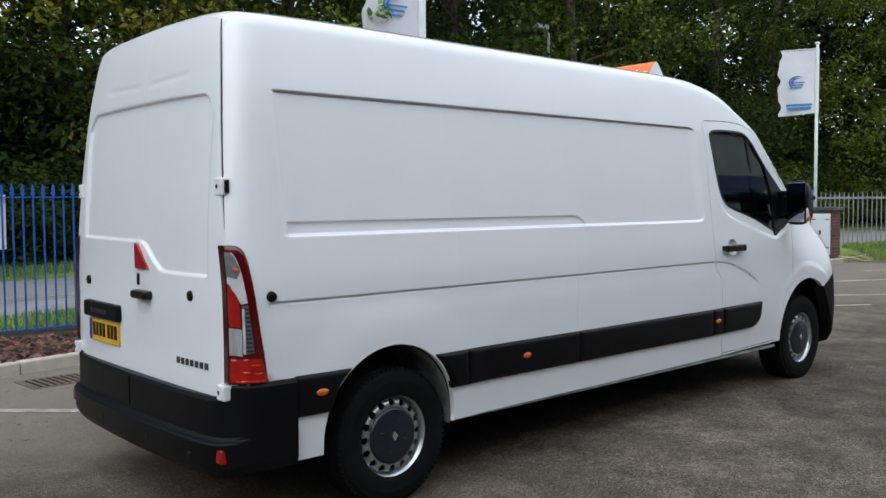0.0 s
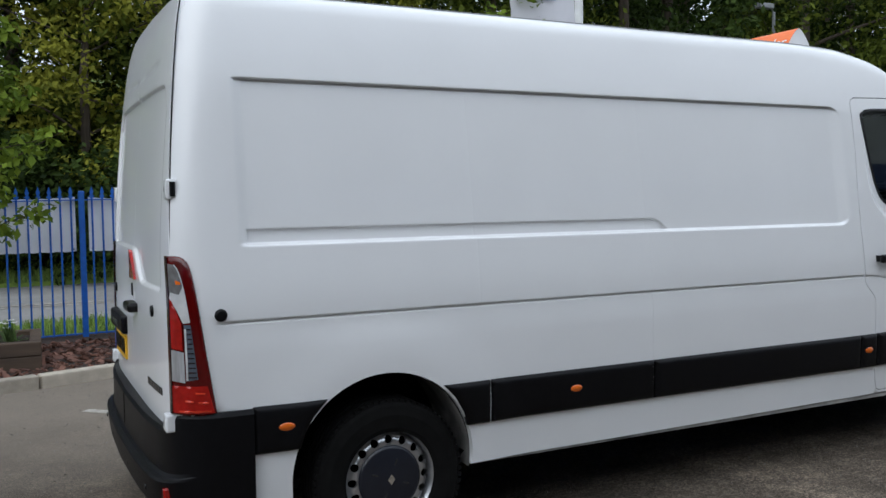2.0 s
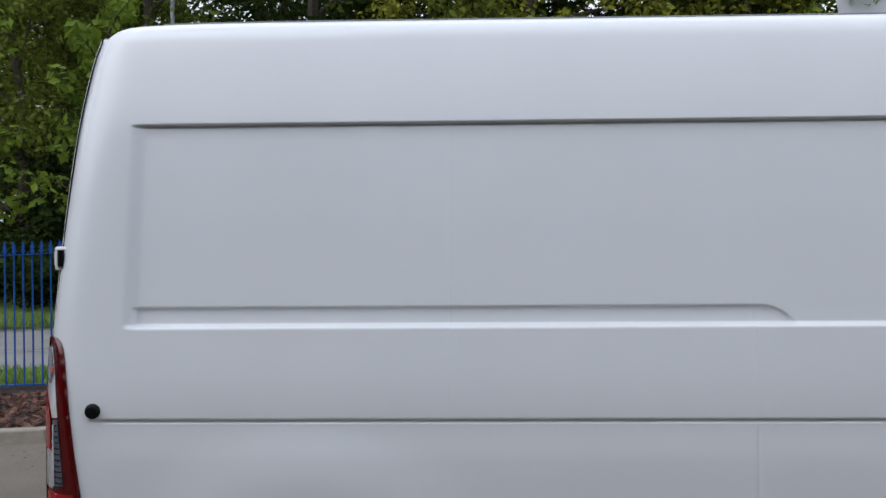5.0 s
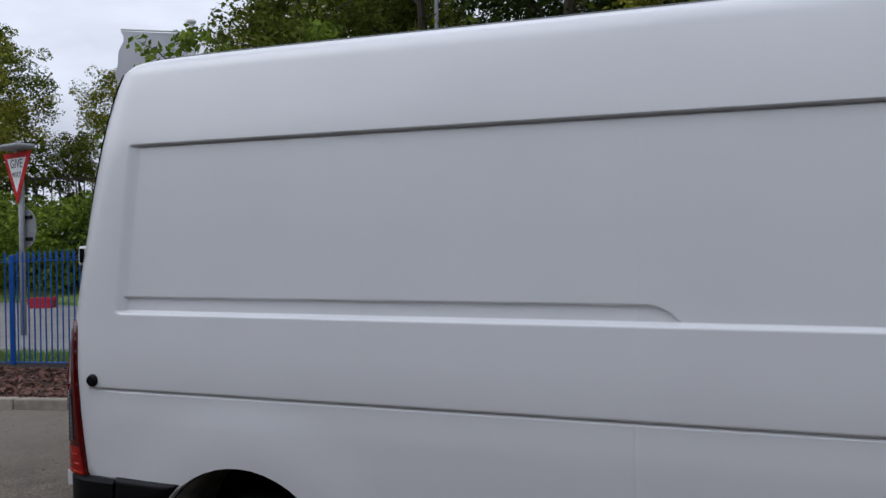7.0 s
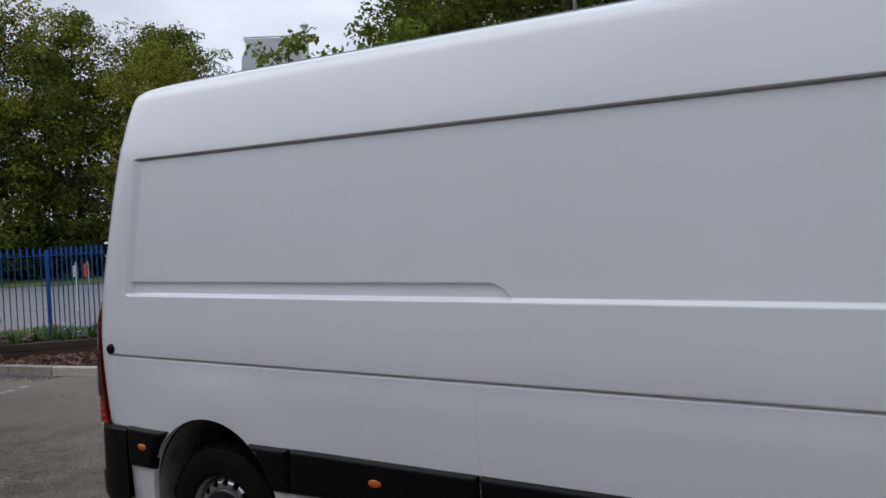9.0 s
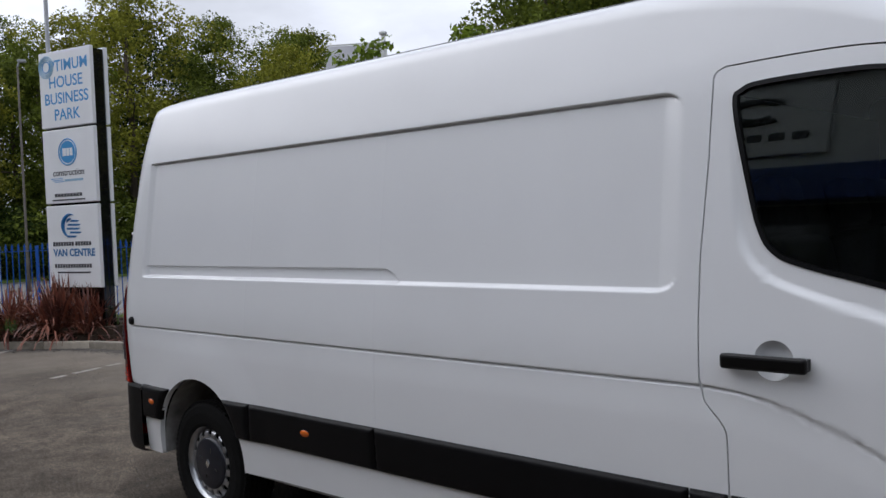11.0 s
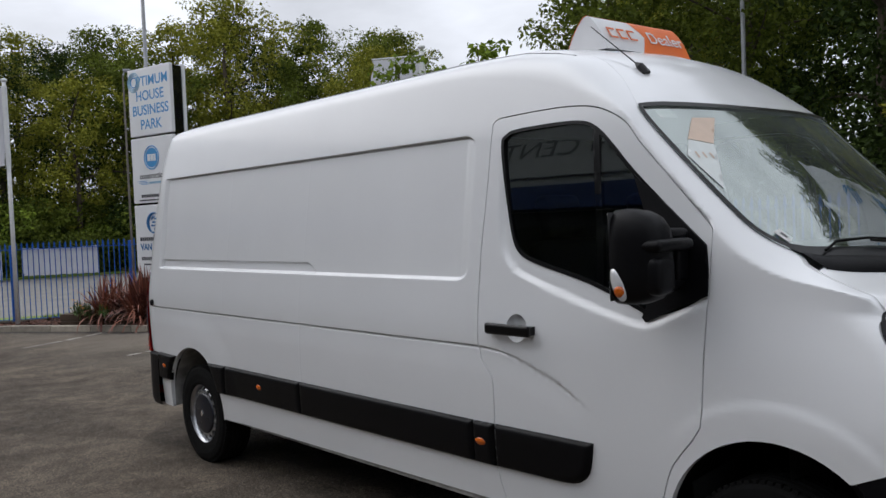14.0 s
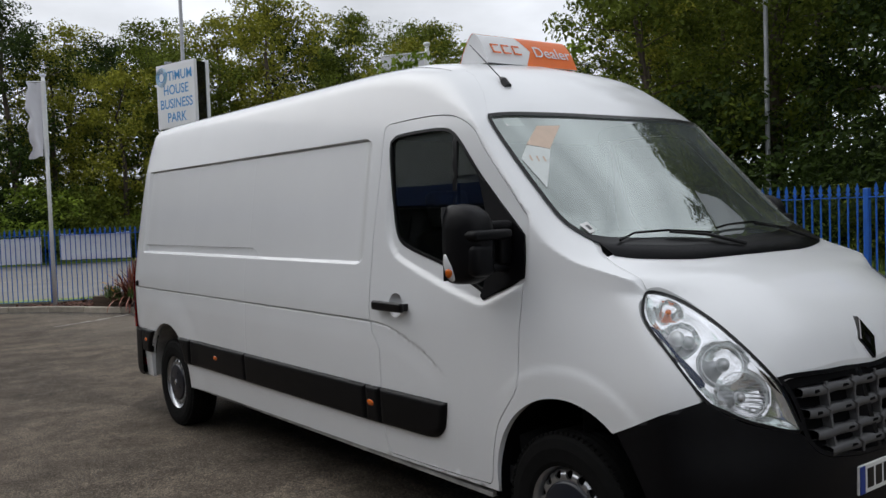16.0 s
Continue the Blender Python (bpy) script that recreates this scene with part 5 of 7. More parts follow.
# laid outside the pane so the glass's reflection does not dim it
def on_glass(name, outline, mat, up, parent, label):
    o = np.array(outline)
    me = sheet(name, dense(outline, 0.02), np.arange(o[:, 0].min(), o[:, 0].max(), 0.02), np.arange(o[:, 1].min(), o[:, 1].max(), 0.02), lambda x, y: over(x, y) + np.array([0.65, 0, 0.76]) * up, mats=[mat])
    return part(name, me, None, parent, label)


# colours paled to imitate the glass's glare over the print
PALED_ORANGE = material("paled_orange", (0.62, 0.47, 0.36), 0.3, vary=0.1, scale=20)
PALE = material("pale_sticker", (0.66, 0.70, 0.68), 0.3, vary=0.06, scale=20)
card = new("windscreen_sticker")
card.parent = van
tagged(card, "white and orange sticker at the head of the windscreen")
on_glass("sticker_orange", [(4.850, 0.43), (4.872, 0.56), (4.965, 0.40), (4.915, 0.30)], PALED_ORANGE, 0.003, card, "orange end of the sticker")
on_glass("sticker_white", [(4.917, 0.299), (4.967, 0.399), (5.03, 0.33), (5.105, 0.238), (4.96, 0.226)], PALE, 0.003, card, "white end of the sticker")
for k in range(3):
    on_glass("sticker_mark", [(4.962 + 0.012 * k, 0.268 + 0.03 * k), (4.985 + 0.012 * k, 0.262 + 0.03 * k), (4.987 + 0.012 * k, 0.270 + 0.03 * k), (4.964 + 0.012 * k, 0.276 + 0.03 * k)], PALED_ORANGE, 0.005, card, "")

# door mirrors
for side in (0, 1):
    def put(name, bm, mat, parent, label="", smooth=True):
        me = bpy.data.meshes.new(name)
        bmesh.ops.recalc_face_normals(bm, faces=bm.faces)
        bm.to_mesh(me)
        bm.free()
        if smooth:
            me.polygons.foreach_set("use_smooth", [True] * len(me.polygons))
        me.materials.append(mat)
        return part(name, mirrored(me, name) if side else me, None, parent, label)

    bm = bmesh.new()
    rows = []
    # housing: rounded sections from the flat glass side to the domed front
    for x, sy, sz, dy, dz in ((4.900, 0.098, 0.160, 0, 0), (4.905, 0.108, 0.170, 0, 0), (4.945, 0.112, 0.172, 0, 0), (5.00, 0.108, 0.166, 0.004, -0.002), (5.045, 0.094, 0.148, 0.008, -0.004), (5.075, 0.070, 0.115, 0.012, -0.006), (5.09, 0.035, 0.06, 0.014, -0.008)):
        ring = []
        for k in range(28):
            a = math.tau * k / 28
            cs, sn = math.cos(a), math.sin(a)
            ring.append(bm.verts.new((x, -0.112 + dy + 0.76 * sy * math.copysign(abs(cs) ** 0.55, cs), 1.495 + dz + sz * math.copysign(abs(sn) ** 0.6, sn))))
        rows.append(ring)
    for a, b in zip(rows, rows[1:]):
        for k in range(28):
            bm.faces.new((a[k], a[(k + 1) % 28], b[(k + 1) % 28], b[k]))
    bm.faces.new(rows[-1])
    mirror = put("door_mirror", bm, BLACK, (door_r, door_l)[side], "tall black door mirror")
    bm = bmesh.new()
    for z0, z1 in ((1.425, 1.650), (1.345, 1.418)):
        box(bm, 4.897, 4.903, -0.188, -0.038, z0, z1, 0.002)
    put("mirror_glass", bm, MIRROR, mirror, "mirror glass", False)
    put("mirror_bezel", boxes((4.904, 4.91, -0.194, -0.032, 1.34, 1.655), bevel=0.002), BLACK2, mirror)
    put("mirror_arm", boxes((4.98, 5.06, -0.05, 0.075, 1.545, 1.59), (4.99, 5.05, -0.05, 0.075, 1.37, 1.41), (5.0, 5.06, 0.0, 0.07, 1.40, 1.56), bevel=0.014, seg=2), BLACK, mirror, "black mirror arm")
    put("mirror_ledge", boxes((4.965, 5.112, -0.178, 0.035, 1.512, 1.556), bevel=0.02, seg=3), BLACK, mirror, "black ledge of the folding arm")
    put("mirror_foot", boxes((4.97, 5.098, -0.170, -0.055, 1.36, 1.50), bevel=0.03, seg=3), BLACK, mirror, "lower bulge of the mirror housing")
    bm = bmesh.new()
    bmesh.ops.create_uvsphere(bm, u_segments=18, v_segments=12, radius=1)
    bmesh.ops.transform(bm, matrix=Matrix.Translation((4.935, -0.180, 1.405)) @ Euler((0, radians(-16), 0)).to_matrix().to_4x4() @ Matrix.Diagonal((0.030, 0.024, 0.068, 1)), verts=bm.verts)
    ind = put("indicator", bm, CLEAR, mirror, "clear and amber mirror indicator")
    bm = bmesh.new()
    bmesh.ops.create_uvsphere(bm, u_segments=14, v_segments=10, radius=1)
    bmesh.ops.transform(bm, matrix=Matrix.Translation((4.944, -0.188, 1.378)) @ Matrix.Diagonal((0.022, 0.020, 0.026, 1)), verts=bm.verts)
    put("indicator_bulb", bm, AMBER, ind, "amber bulb")

# aerial
za = float(top_z(np.array([4.59]), np.array([0.475]))[0])
aerial = part("aerial", tube([(4.605, 0.475, za - 0.012), (4.575, 0.475, za + 0.026), (4.555, 0.475, za + 0.04)], [0.022, 0.018, 0.008], 10), BLACK2, van, "black roof aerial")
part("aerial_mast", tube([(4.56, 0.475, za + 0.036), (4.30, 0.493, za + 0.247)], [0.0035, 0.0022], 6), BLACK2, aerial)
# thin joint and clips along the roof
jx = np.arange(0.45, 4.45, 0.1)
jv = shoulder_v(jx, 0.325 + 0 * jx)
jp = flank(jx, jv)
part("roof_joint", tube([(p[0], p[1], p[2]) for p in jp], 0.003, 6), material("joint_sealer", (0.22, 0.225, 0.23), 0.6), van, "grey sealed roof joint")

# ---- cab ----
part("bulkhead", boxes((3.98, 4.0, 0.16, 1.84, 0.4, 2.02)), TRIM_IN, van, "dark bulkhead behind the seats")
part("cab_floor", boxes((4.0, 5.5, 0.10, 1.90, 0.42, 0.50)), TRIM_IN, van, "dark cab floor")
dash = []
for y in (0.12, 0.4, MID, 1.60, 1.88):
    dash.append([(5.02, y, 0.55), (4.95, y, 1.05), (4.92, y, 1.24), (5.0, y, 1.33), (5.25, y, 1.375), (5.38, y, 1.37), (5.40, y, 0.6)])
verts = [p for r in dash for p in r]
part("dashboard", mesh_of("dashboard", verts, [(i * 7 + k, i * 7 + k + 1, i * 7 + k + 8, i * 7 + k + 7) for i in range(4) for k in range(6)], [TRIM_IN]), None, van, "dark grey dashboard")
for y in (0.50, 1.20, 1.56):
    bm = boxes((4.22, 4.70, y - 0.23, y + 0.23, 0.82, 0.97), bevel=0.05, seg=3)
    seat = part("seat", bm, SEAT, van, "grey fabric cab seat", True)
    bk = boxes((-0.07, 0.07, -0.23, 0.23, 0.0, 0.62), bevel=0.05, seg=3)
    b = part("seat_back", bk, SEAT, seat, "", True)
    b.matrix_local = pose(4.24, y, 0.93, 0, -14, 0)
    hr = part("head_rest", boxes((-0.05, 0.05, -0.13, 0.13, 0.64, 0.84), bevel=0.04, seg=3), SEAT, seat, "", True)
    hr.matrix_local = pose(4.24, y, 0.93, 0, -14, 0)
    part("seat_base", boxes((4.25, 4.62, y - 0.2, y + 0.2, 0.5, 0.83)), DARK, seat)
ring = [(0.19 * math.cos(a), 0.19 * math.sin(a), 0) for a in np.linspace(0, math.tau, 33)]
sw = part("steering_wheel", tube(ring, 0.015, 8, False), BLACK, van, "black steering wheel", True)
sw.matrix_local = pose(4.84, 0.50, 1.235, 0, -62, 0)
part("wheel_hub", boxes((-0.17, 0.17, -0.03, 0.03, -0.02, 0.02), (-0.06, 0.06, -0.07, 0.07, -0.03, 0.02), bevel=0.012, seg=2), BLACK, sw)
part("rear_view_mirror", boxes((4.98, 5.0, 0.93, 1.14, 1.86, 1.92), bevel=0.008), BLACK2, van, "interior mirror")

# ---- lettered sign on the van's roof ----
def lettering(text, size, mat, parent, m, name="lettering", label="", extrude=0.001, align="CENTER", bold=0.0):
    cu = bpy.data.curves.new(name, "FONT")
    cu.body, cu.size, cu.extrude, cu.align_x, cu.align_y = text, size, extrude, align, "CENTER"
    cu.offset = bold
    tmp = bpy.data.objects.new(name, cu)
    scene.collection.objects.link(tmp)
    dg = bpy.context.evaluated_depsgraph_get()
    me = bpy.data.meshes.new_from_object(tmp.evaluated_get(dg))
    bpy.data.objects.remove(tmp)
    me.materials.clear()
    me.materials.append(mat)
    ob = part(name, me, None, parent, label)
    ob.matrix_local = m
    return ob


sign = thing("roof_sign", (4.14, 0.985, 2.425), "white and orange wedge-shaped dealer sign on the van roof", "sign")
L = 0.335
wedge = smooth_line([(0.125, 0.0), (0.085, 0.085), (0.03, 0.155), (0.0, 0.172)], 3)
outline = wedge + [(-u, v) for u, v in wedge[:-1][::-1]]
def slab(y0, y1, grow_by=0.0):
    bm = bmesh.new()
    a = [bm.verts.new((u * (1 + grow_by), y0, v * (1 + grow_by))) for u, v in outline]
    b = [bm.verts.new((u * (1 + grow_by), y1, v * (1 + grow_by))) for u, v in outline]
    for i in range(len(a)):
        j = (i + 1) % len(a)
        bm.faces.new((a[i], a[j], b[j], b[i]))
    bm.faces.new(a[::-1])
    bm.faces.new(b)
    return bm
part("sign_body", slab(-L, L), WHITE_VINYL, sign, "white wedge-shaped body")
for s in (1, -1):
    bm = bmesh.new()
    rows = []
    for u, v in wedge:
        y0 = -0.055 + 0.06 * (1 - abs(2 * v / 0.172 - 1))
        rows.append((bm.verts.new((s * u * 1.012, s * y0, v * 1.01)), bm.verts.new((s * u * 1.012, s * (L + 0.003), v * 1.01))))
    for a, b in zip(rows, rows[1:]):
        bm.faces.new((a[0], b[0], b[1], a[1]))
    part("sign_band", bm, ORANGE, sign, "orange arrow-shaped band")
def on_wedge(y, s, h):
    """A frame on the sign's sloping face: s is the side, h the height."""
    u = float(np.interp(h, [p[1] for p in wedge], [p[0] for p in wedge]))
    lean = math.degrees(math.atan2(0.052, 0.075))
    m = Matrix.Translation((s * (u + 0.006), y, h)) @ Euler((0, 0, radians(90 if s > 0 else -90))).to_matrix().to_4x4() @ Euler((radians(90 - lean * 0.9), 0, 0)).to_matrix().to_4x4()
    return m
for s in (1, -1):
    lettering("Dealer", 0.105, WHITE_VINYL, sign, on_wedge(s * 0.17, s, 0.085), label="white word on the orange band")
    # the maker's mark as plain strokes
    for k in range(3):
        q = on_wedge(s * (-0.255 + 0.076 * k), s, 0.085)
        for box_row in ((-0.028, 0.028, 0.022, 0.031, 0, 0.002), (-0.028, 0.028, -0.031, -0.022, 0, 0.002), (-0.028, -0.019, -0.031, 0.031, 0, 0.002)):
            part("mark_stroke", boxes(box_row), ORANGE, sign).matrix_local = q
part("magnet_foot", boxes((-0.10, -0.04, -0.25, 0.25, -0.06, 0.0), (0.04, 0.10, -0.25, 0.25, -0.06, 0.0)), BLACK2, sign, "black feet under the sign")


# ---- ground and boundary ----
def gz(x, y=0.0):
    """The yard falls gently towards its entrance and rises a little under the van's nose."""
    x = np.asarray(x, float)
    return -0.027 * np.clip(-1.5 - x, 0, 7.5) * step01(-1.0, -3.0, x) + 0.036 * step01(1.5, 5.4, x)


def ground_sheet(name, outline, lift, mat, step, label="", category="", kind="structure", skirt=None, fn=None):
    o = np.array(outline)
    us, vs = np.arange(o[:, 0].min(), o[:, 0].max(), step), np.arange(o[:, 1].min(), o[:, 1].max(), step)
    up = fn or (lambda x, y: np.stack([x, y, gz(x) + lift], 1))
    ob = new(name, sheet(name, outline, us, vs, up, mats=[mat], flange=skirt))
    return tagged(ob, label, category, "", kind)


YARD = np.unique(np.concatenate([np.arange(-260, -20, 20.0), np.arange(-20, 8, 0.5), np.arange(8, 261, 18.0)]))
ground = new("ground", sheet("ground", dense([(-260, -260), (260, -260), (260, 260), (-260, 260)], 20), YARD, np.arange(-260, 261, 20.0), lambda x, y: np.stack([x, y, gz(x)], 1), mats=[ASPHALT], gap=0.5))
tagged(ground, "worn grey-brown asphalt yard", "ground", "", "structure")

KERB_LINE = smooth_line([(21.6, 5.98), (17.9, 5.62), (12, 5.3), (3, 5.25), (0.9, 5.08), (-0.6, 4.66), (-2.2, 4.48), (-4.2, 4.35), (-6.2, 4.08), (-8.3, 3.9), (-9.4, 3.38), (-10.35, 2.8), (-11.8, 1.8), (-13.4, -0.3), (-15.2, -4.0)], 10)
FENCE_POSTS = [(20.2, 6.98), (17.5, 6.55), (14.7, 6.3), (11.8, 6.3), (8.95, 6.35), (6.1, 6.5), (3.2, 6.75), (0.35, 6.88), (-2.4, 6.9), (-5.1, 6.9), (-7.6, 6.87), (-10.0, 6.2), (-11.72, 4.51), (-12.85, 2.45), (-14.2, 0.0), (-15.5, -2.5)]
BED = KERB_LINE + [(-16.2, -3.6), (-15.75, -2.6), (-14.45, -0.1), (-13.1, 2.5), (-11.95, 4.6), (-10.15, 6.42), (-7.6, 7.1), (-2.4, 7.12), (0.35, 7.1), (3.2, 6.97), (6.1, 6.72), (12, 6.55), (17.5, 6.78), (21.0, 7.2)]


def bed_z(x, y):
    d = np.minimum(edge_dist(KERB_LINE, np.stack([x, y], 1), False), 1.2)
    return gz(x) + 0.075 + 0.04 * step01(0, 1.0, d) * step01(-5, 0, x)


bed = ground_sheet("planting_bed", dense(BED, 0.5), 0.1, SOIL, 0.25, "dark bark-mulch planting bed behind the kerb", "bed", fn=lambda x, y: np.stack([x, y, bed_z(x, y)], 1))
# road beyond the fence and verges on either side of it
verge_in = [(60, 8.3), (21.2, 7.3), (17.5, 6.79), (12, 6.56), (6.1, 6.73), (3.2, 6.98), (0.35, 7.11), (-2.4, 7.13), (-7.6, 7.11), (-10.16, 6.43), (-11.97, 4.6), (-13.12, 2.5), (-14.47, -0.1), (-15.77, -2.6), (-16.2, -3.6)]
VERGE = verge_in + [(-17.0, -3.6), (-15.6, -0.2), (-14.2, 2.6), (-12.9, 5.2), (-12.2, 7.6), (-9, 8.2), (-5.2, 8.6), (-2, 8.8), (2, 8.9), (20, 8.9), (60, 8.9)]
ground_sheet("verge", dense(VERGE, 0.6), 0.05, GRASS, 0.6, "grass strip between fence and road", "grass", skirt=(0, 0, -0.1))
FAR = [(80, 15.0), (10, 15.0), (-6, 15.2), (-14, 17), (-24, 19), (-30, 15), (-33, 6), (-34, -6), (-60, -12), (-90, 0), (-90, 90), (90, 90), (90, 15)]


def far_z(x, y):
    d = edge_dist(FAR, np.stack([x, y], 1))
    return gz(x) + 0.10 + 0.30 * step01(0.5, 4, d) + np.clip(d - 3, 0, 14) * 0.33 * step01(-14, -4, x) + np.clip(d - 3, 0, 20) * 0.10


ground_sheet("far_verge", dense(FAR, 2.0), 0.1, GRASS, 2.5, "rough grass bank across the road", "grass", fn=lambda x, y: np.stack([x, y, far_z(x, y)], 1), skirt=(0, 0, -0.3))
ROAD_LINE = [(60, 8.9), (20, 8.9), (2, 8.9), (-2, 8.8), (-5.2, 8.6), (-9, 8.2), (-12.2, 7.6), (-12.9, 5.2), (-14.2, 2.6), (-15.6, -0.2), (-17.0, -3.6), (-33.9, -5.5), (-33, 6), (-30, 15), (-24, 19), (-14, 17), (-6, 15.2), (10, 15), (60, 15)]
ground_sheet("road", dense(ROAD_LINE, 1.0), 0.014, ROAD, 1.0, "grey asphalt road beyond the railings", "road", skirt=(0, 0, -0.05))

# kerb stones
kerb = tagged(new("kerb"), "pale concrete kerb stones along the bed", "kerb", "", "structure")
kl = np.array(KERB_LINE)
seglen = np.concatenate([[0], np.cumsum(np.linalg.norm(np.diff(kl, axis=0), axis=1))])
stone_mesh = None
s0 = 0.0
while s0 + 0.9 < seglen[-1]:
    a = np.array([np.interp(s0, seglen, kl[:, 0]), np.interp(s0, seglen, kl[:, 1])])
    b = np.array([np.interp(s0 + 0.905, seglen, kl[:, 0]), np.interp(s0 + 0.905, seglen, kl[:, 1])])
    if stone_mesh is None:
        st = part("kerb_stone", boxes((-0.447, 0.447, -0.065, 0.065, -0.15, 0.115), bevel=0.014, seg=2), CONCRETE, kerb)
        stone_mesh = st.data
    else:
        st = part("kerb_stone", stone_mesh, None, kerb)
    c = (a + b) / 2
    st.matrix_local = Matrix.Translation((c[0], c[1], float(gz(c[0])) + random.uniform(-0.004, 0.004))) @ Euler((random.uniform(-0.01, 0.01), -math.asin(float(gz(b[0]) - gz(a[0])) / 0.905), math.atan2(b[1] - a[1], b[0] - a[0]))).to_matrix().to_4x4()
    s0 += 0.912

# loose bark on the bed, grit along the kerb
rng = np.random.default_rng(4)


def chips(name, pts, zs, size, mats, label, category, flat=0.35, parent=None):
    n = len(pts)
    v = np.array([(x, y, z) for x in (-1, 1) for y in (-1, 1) for z in (-1, 1)], float)
    f = np.array([(0, 1, 3, 2), (4, 6, 7, 5), (0, 4, 5, 1), (2, 3, 7, 6), (0, 2, 6, 4), (1, 5, 7, 3)])
    dims = np.stack([rng.uniform(0.6, 1.6, n), rng.uniform(0.35, 0.8, n), rng.uniform(0.1, flat, n)], 1) * size
    a = rng.uniform(0, math.tau, n)
    tx, ty = rng.normal(0, 0.35, n), rng.normal(0, 0.35, n)
    p = v[None] * dims[:, None]
    p[:, :, 2] += p[:, :, 0] * tx[:, None] + p[:, :, 1] * ty[:, None]
    x = p[:, :, 0] * np.cos(a)[:, None] - p[:, :, 1] * np.sin(a)[:, None]
    y = p[:, :, 0] * np.sin(a)[:, None] + p[:, :, 1] * np.cos(a)[:, None]
    p = np.stack([x + pts[:, :1], y + pts[:, 1:2], p[:, :, 2] + zs[:, None]], 2)
    faces = (f[None] + (np.arange(n) * 8)[:, None, None]).reshape(-1, 4)
    ob = new(name, mesh_of(name, p.reshape(-1, 3), faces, mats, smooth=False))
    return tagged(ob, label, category, "", "stuff")


cand = np.stack([rng.uniform(-12.5, 3.2, 26000), rng.uniform(-1.0, 6.5, 26000)], 1)
cand = cand[inside(BED, cand)]
cand = cand[edge_dist(KERB_LINE, cand, False) > 0.09][:11000]
BARK = material("bark_chip", (0.21, 0.10, 0.068), 0.9, vary=0.5, scale=20, color2=(0.04, 0.02, 0.016), island="island")
chips("bark_chips", cand, bed_z(cand[:, 0], cand[:, 1]) + 0.008, 0.034, [BARK], "loose red-brown bark chips on the bed", "bark")
s = rng.uniform(28, seglen[-1] - 2, 5200)
gp = np.stack([np.interp(s, seglen, kl[:, 0]), np.interp(s, seglen, kl[:, 1])], 1)
gp[:, 1] -= 0.09 + np.abs(rng.normal(0, 0.16, len(s)))
GRIT = material("grit", (0.22, 0.20, 0.18), 0.9, vary=0.4, scale=20, color2=(0.11, 0.10, 0.09), island="island")
chips("kerb_grit", gp, gz(gp[:, 0]) + 0.003, 0.008, [GRIT], "loose grey grit along the kerb", "grit", 0.6)
yp = np.stack([rng.uniform(-6, 10, 6500), rng.uniform(-3.0, 5, 6500)], 1)
chips("yard_grit", yp, gz(yp[:, 0]) + 0.002, 0.0045, [GRIT], "small stones scattered over the asphalt", "grit", 0.6)

# painted bay lines
PAINT_LINE = material("worn_line_paint", (0.56, 0.53, 0.47), 0.8, vary=0.6, scale=11, color2=(0.13, 0.108, 0.085))


def line_mark(a, b, width, label="worn white bay line on the asphalt", up=0.004):
    a, b = np.array(a, float), np.array(b, float)
    d = (b - a) / np.linalg.norm(b - a)
    nrm = np.array([-d[1], d[0]]) * width / 2
    k = max(2, int(np.linalg.norm(b - a) / 0.12))
    verts, faces = [], []
    for i in range(k + 1):
        p = a + (b - a) * i / k
        for sgn in (1, -1):
            q = p + nrm * sgn * rng.uniform(0.8, 1.1)
            verts.append((q[0], q[1], float(gz(q[0])) + up))
    for i in range(k):
        if rng.uniform() > 0.06:
            faces.append((2 * i, 2 * i + 1, 2 * i + 3, 2 * i + 2))
    ob = new("bay_line", mesh_of("bay_line", verts, faces, [PAINT_LINE], smooth=False))
    return tagged(ob, label, "line", "bay lines", "structure")


for a, b in (((0.08, 3.66), (1.3, 2.5)), ((-6.05, 3.35), (-5.5, 2.0)), ((-9.55, 3.12), (-8.5, 1.42)), ((11.5, 2.95), (13.2, 1.7)), ((14.2, 3.75), (15.6, 3.0)), ((10.2, 2.3), (11.0, 1.8)), ((17, 4.4), (19.5, 2.6))):
    line_mark(a, b, 0.10)
for a, b in (((-6, 11.25), (8, 11.3)), ((-6, 11.55), (8, 11.6)), ((-22.5, 3.0), (-19.5, 5.6)), ((-26, 7.6), (-20, 8.6)), ((-11.5, 8.6), (-7.0, 9.6))):
    line_mark(a, b, 0.13, "white road marking beyond the fence", 0.022)

IRON = material("rusty_iron", (0.13, 0.095, 0.065), 0.8, vary=0.4, scale=30)
# drain grating by the kerb
drain = thing("drain_grating", (0.82, 4.46, 0.0), "rusty iron drain grating set in the asphalt", "drain", rz=4)
part("drain_frame", boxes((-0.27, 0.27, -0.22, -0.19, -0.02, 0.006), (-0.27, 0.27, 0.19, 0.22, -0.02, 0.006), (-0.27, -0.24, -0.19, 0.19, -0.02, 0.006), (0.24, 0.27, -0.19, 0.19, -0.02, 0.006)), IRON, drain, "iron frame")
# no hole is cut; the dark panel gives the pit's shade
part("drain_pit", boxes((-0.24, 0.24, -0.19, 0.19, -0.02, 0.002)), DARK, drain, "flat dark panel painted as the pit's shade")
for k in range(8):
    part("drain_bar", boxes((-0.235 + k * 0.06, -0.205 + k * 0.06, -0.19, 0.19, -0.01, 0.007)), IRON, drain)

# ---- blue railings ----
H_FENCE = 1.60


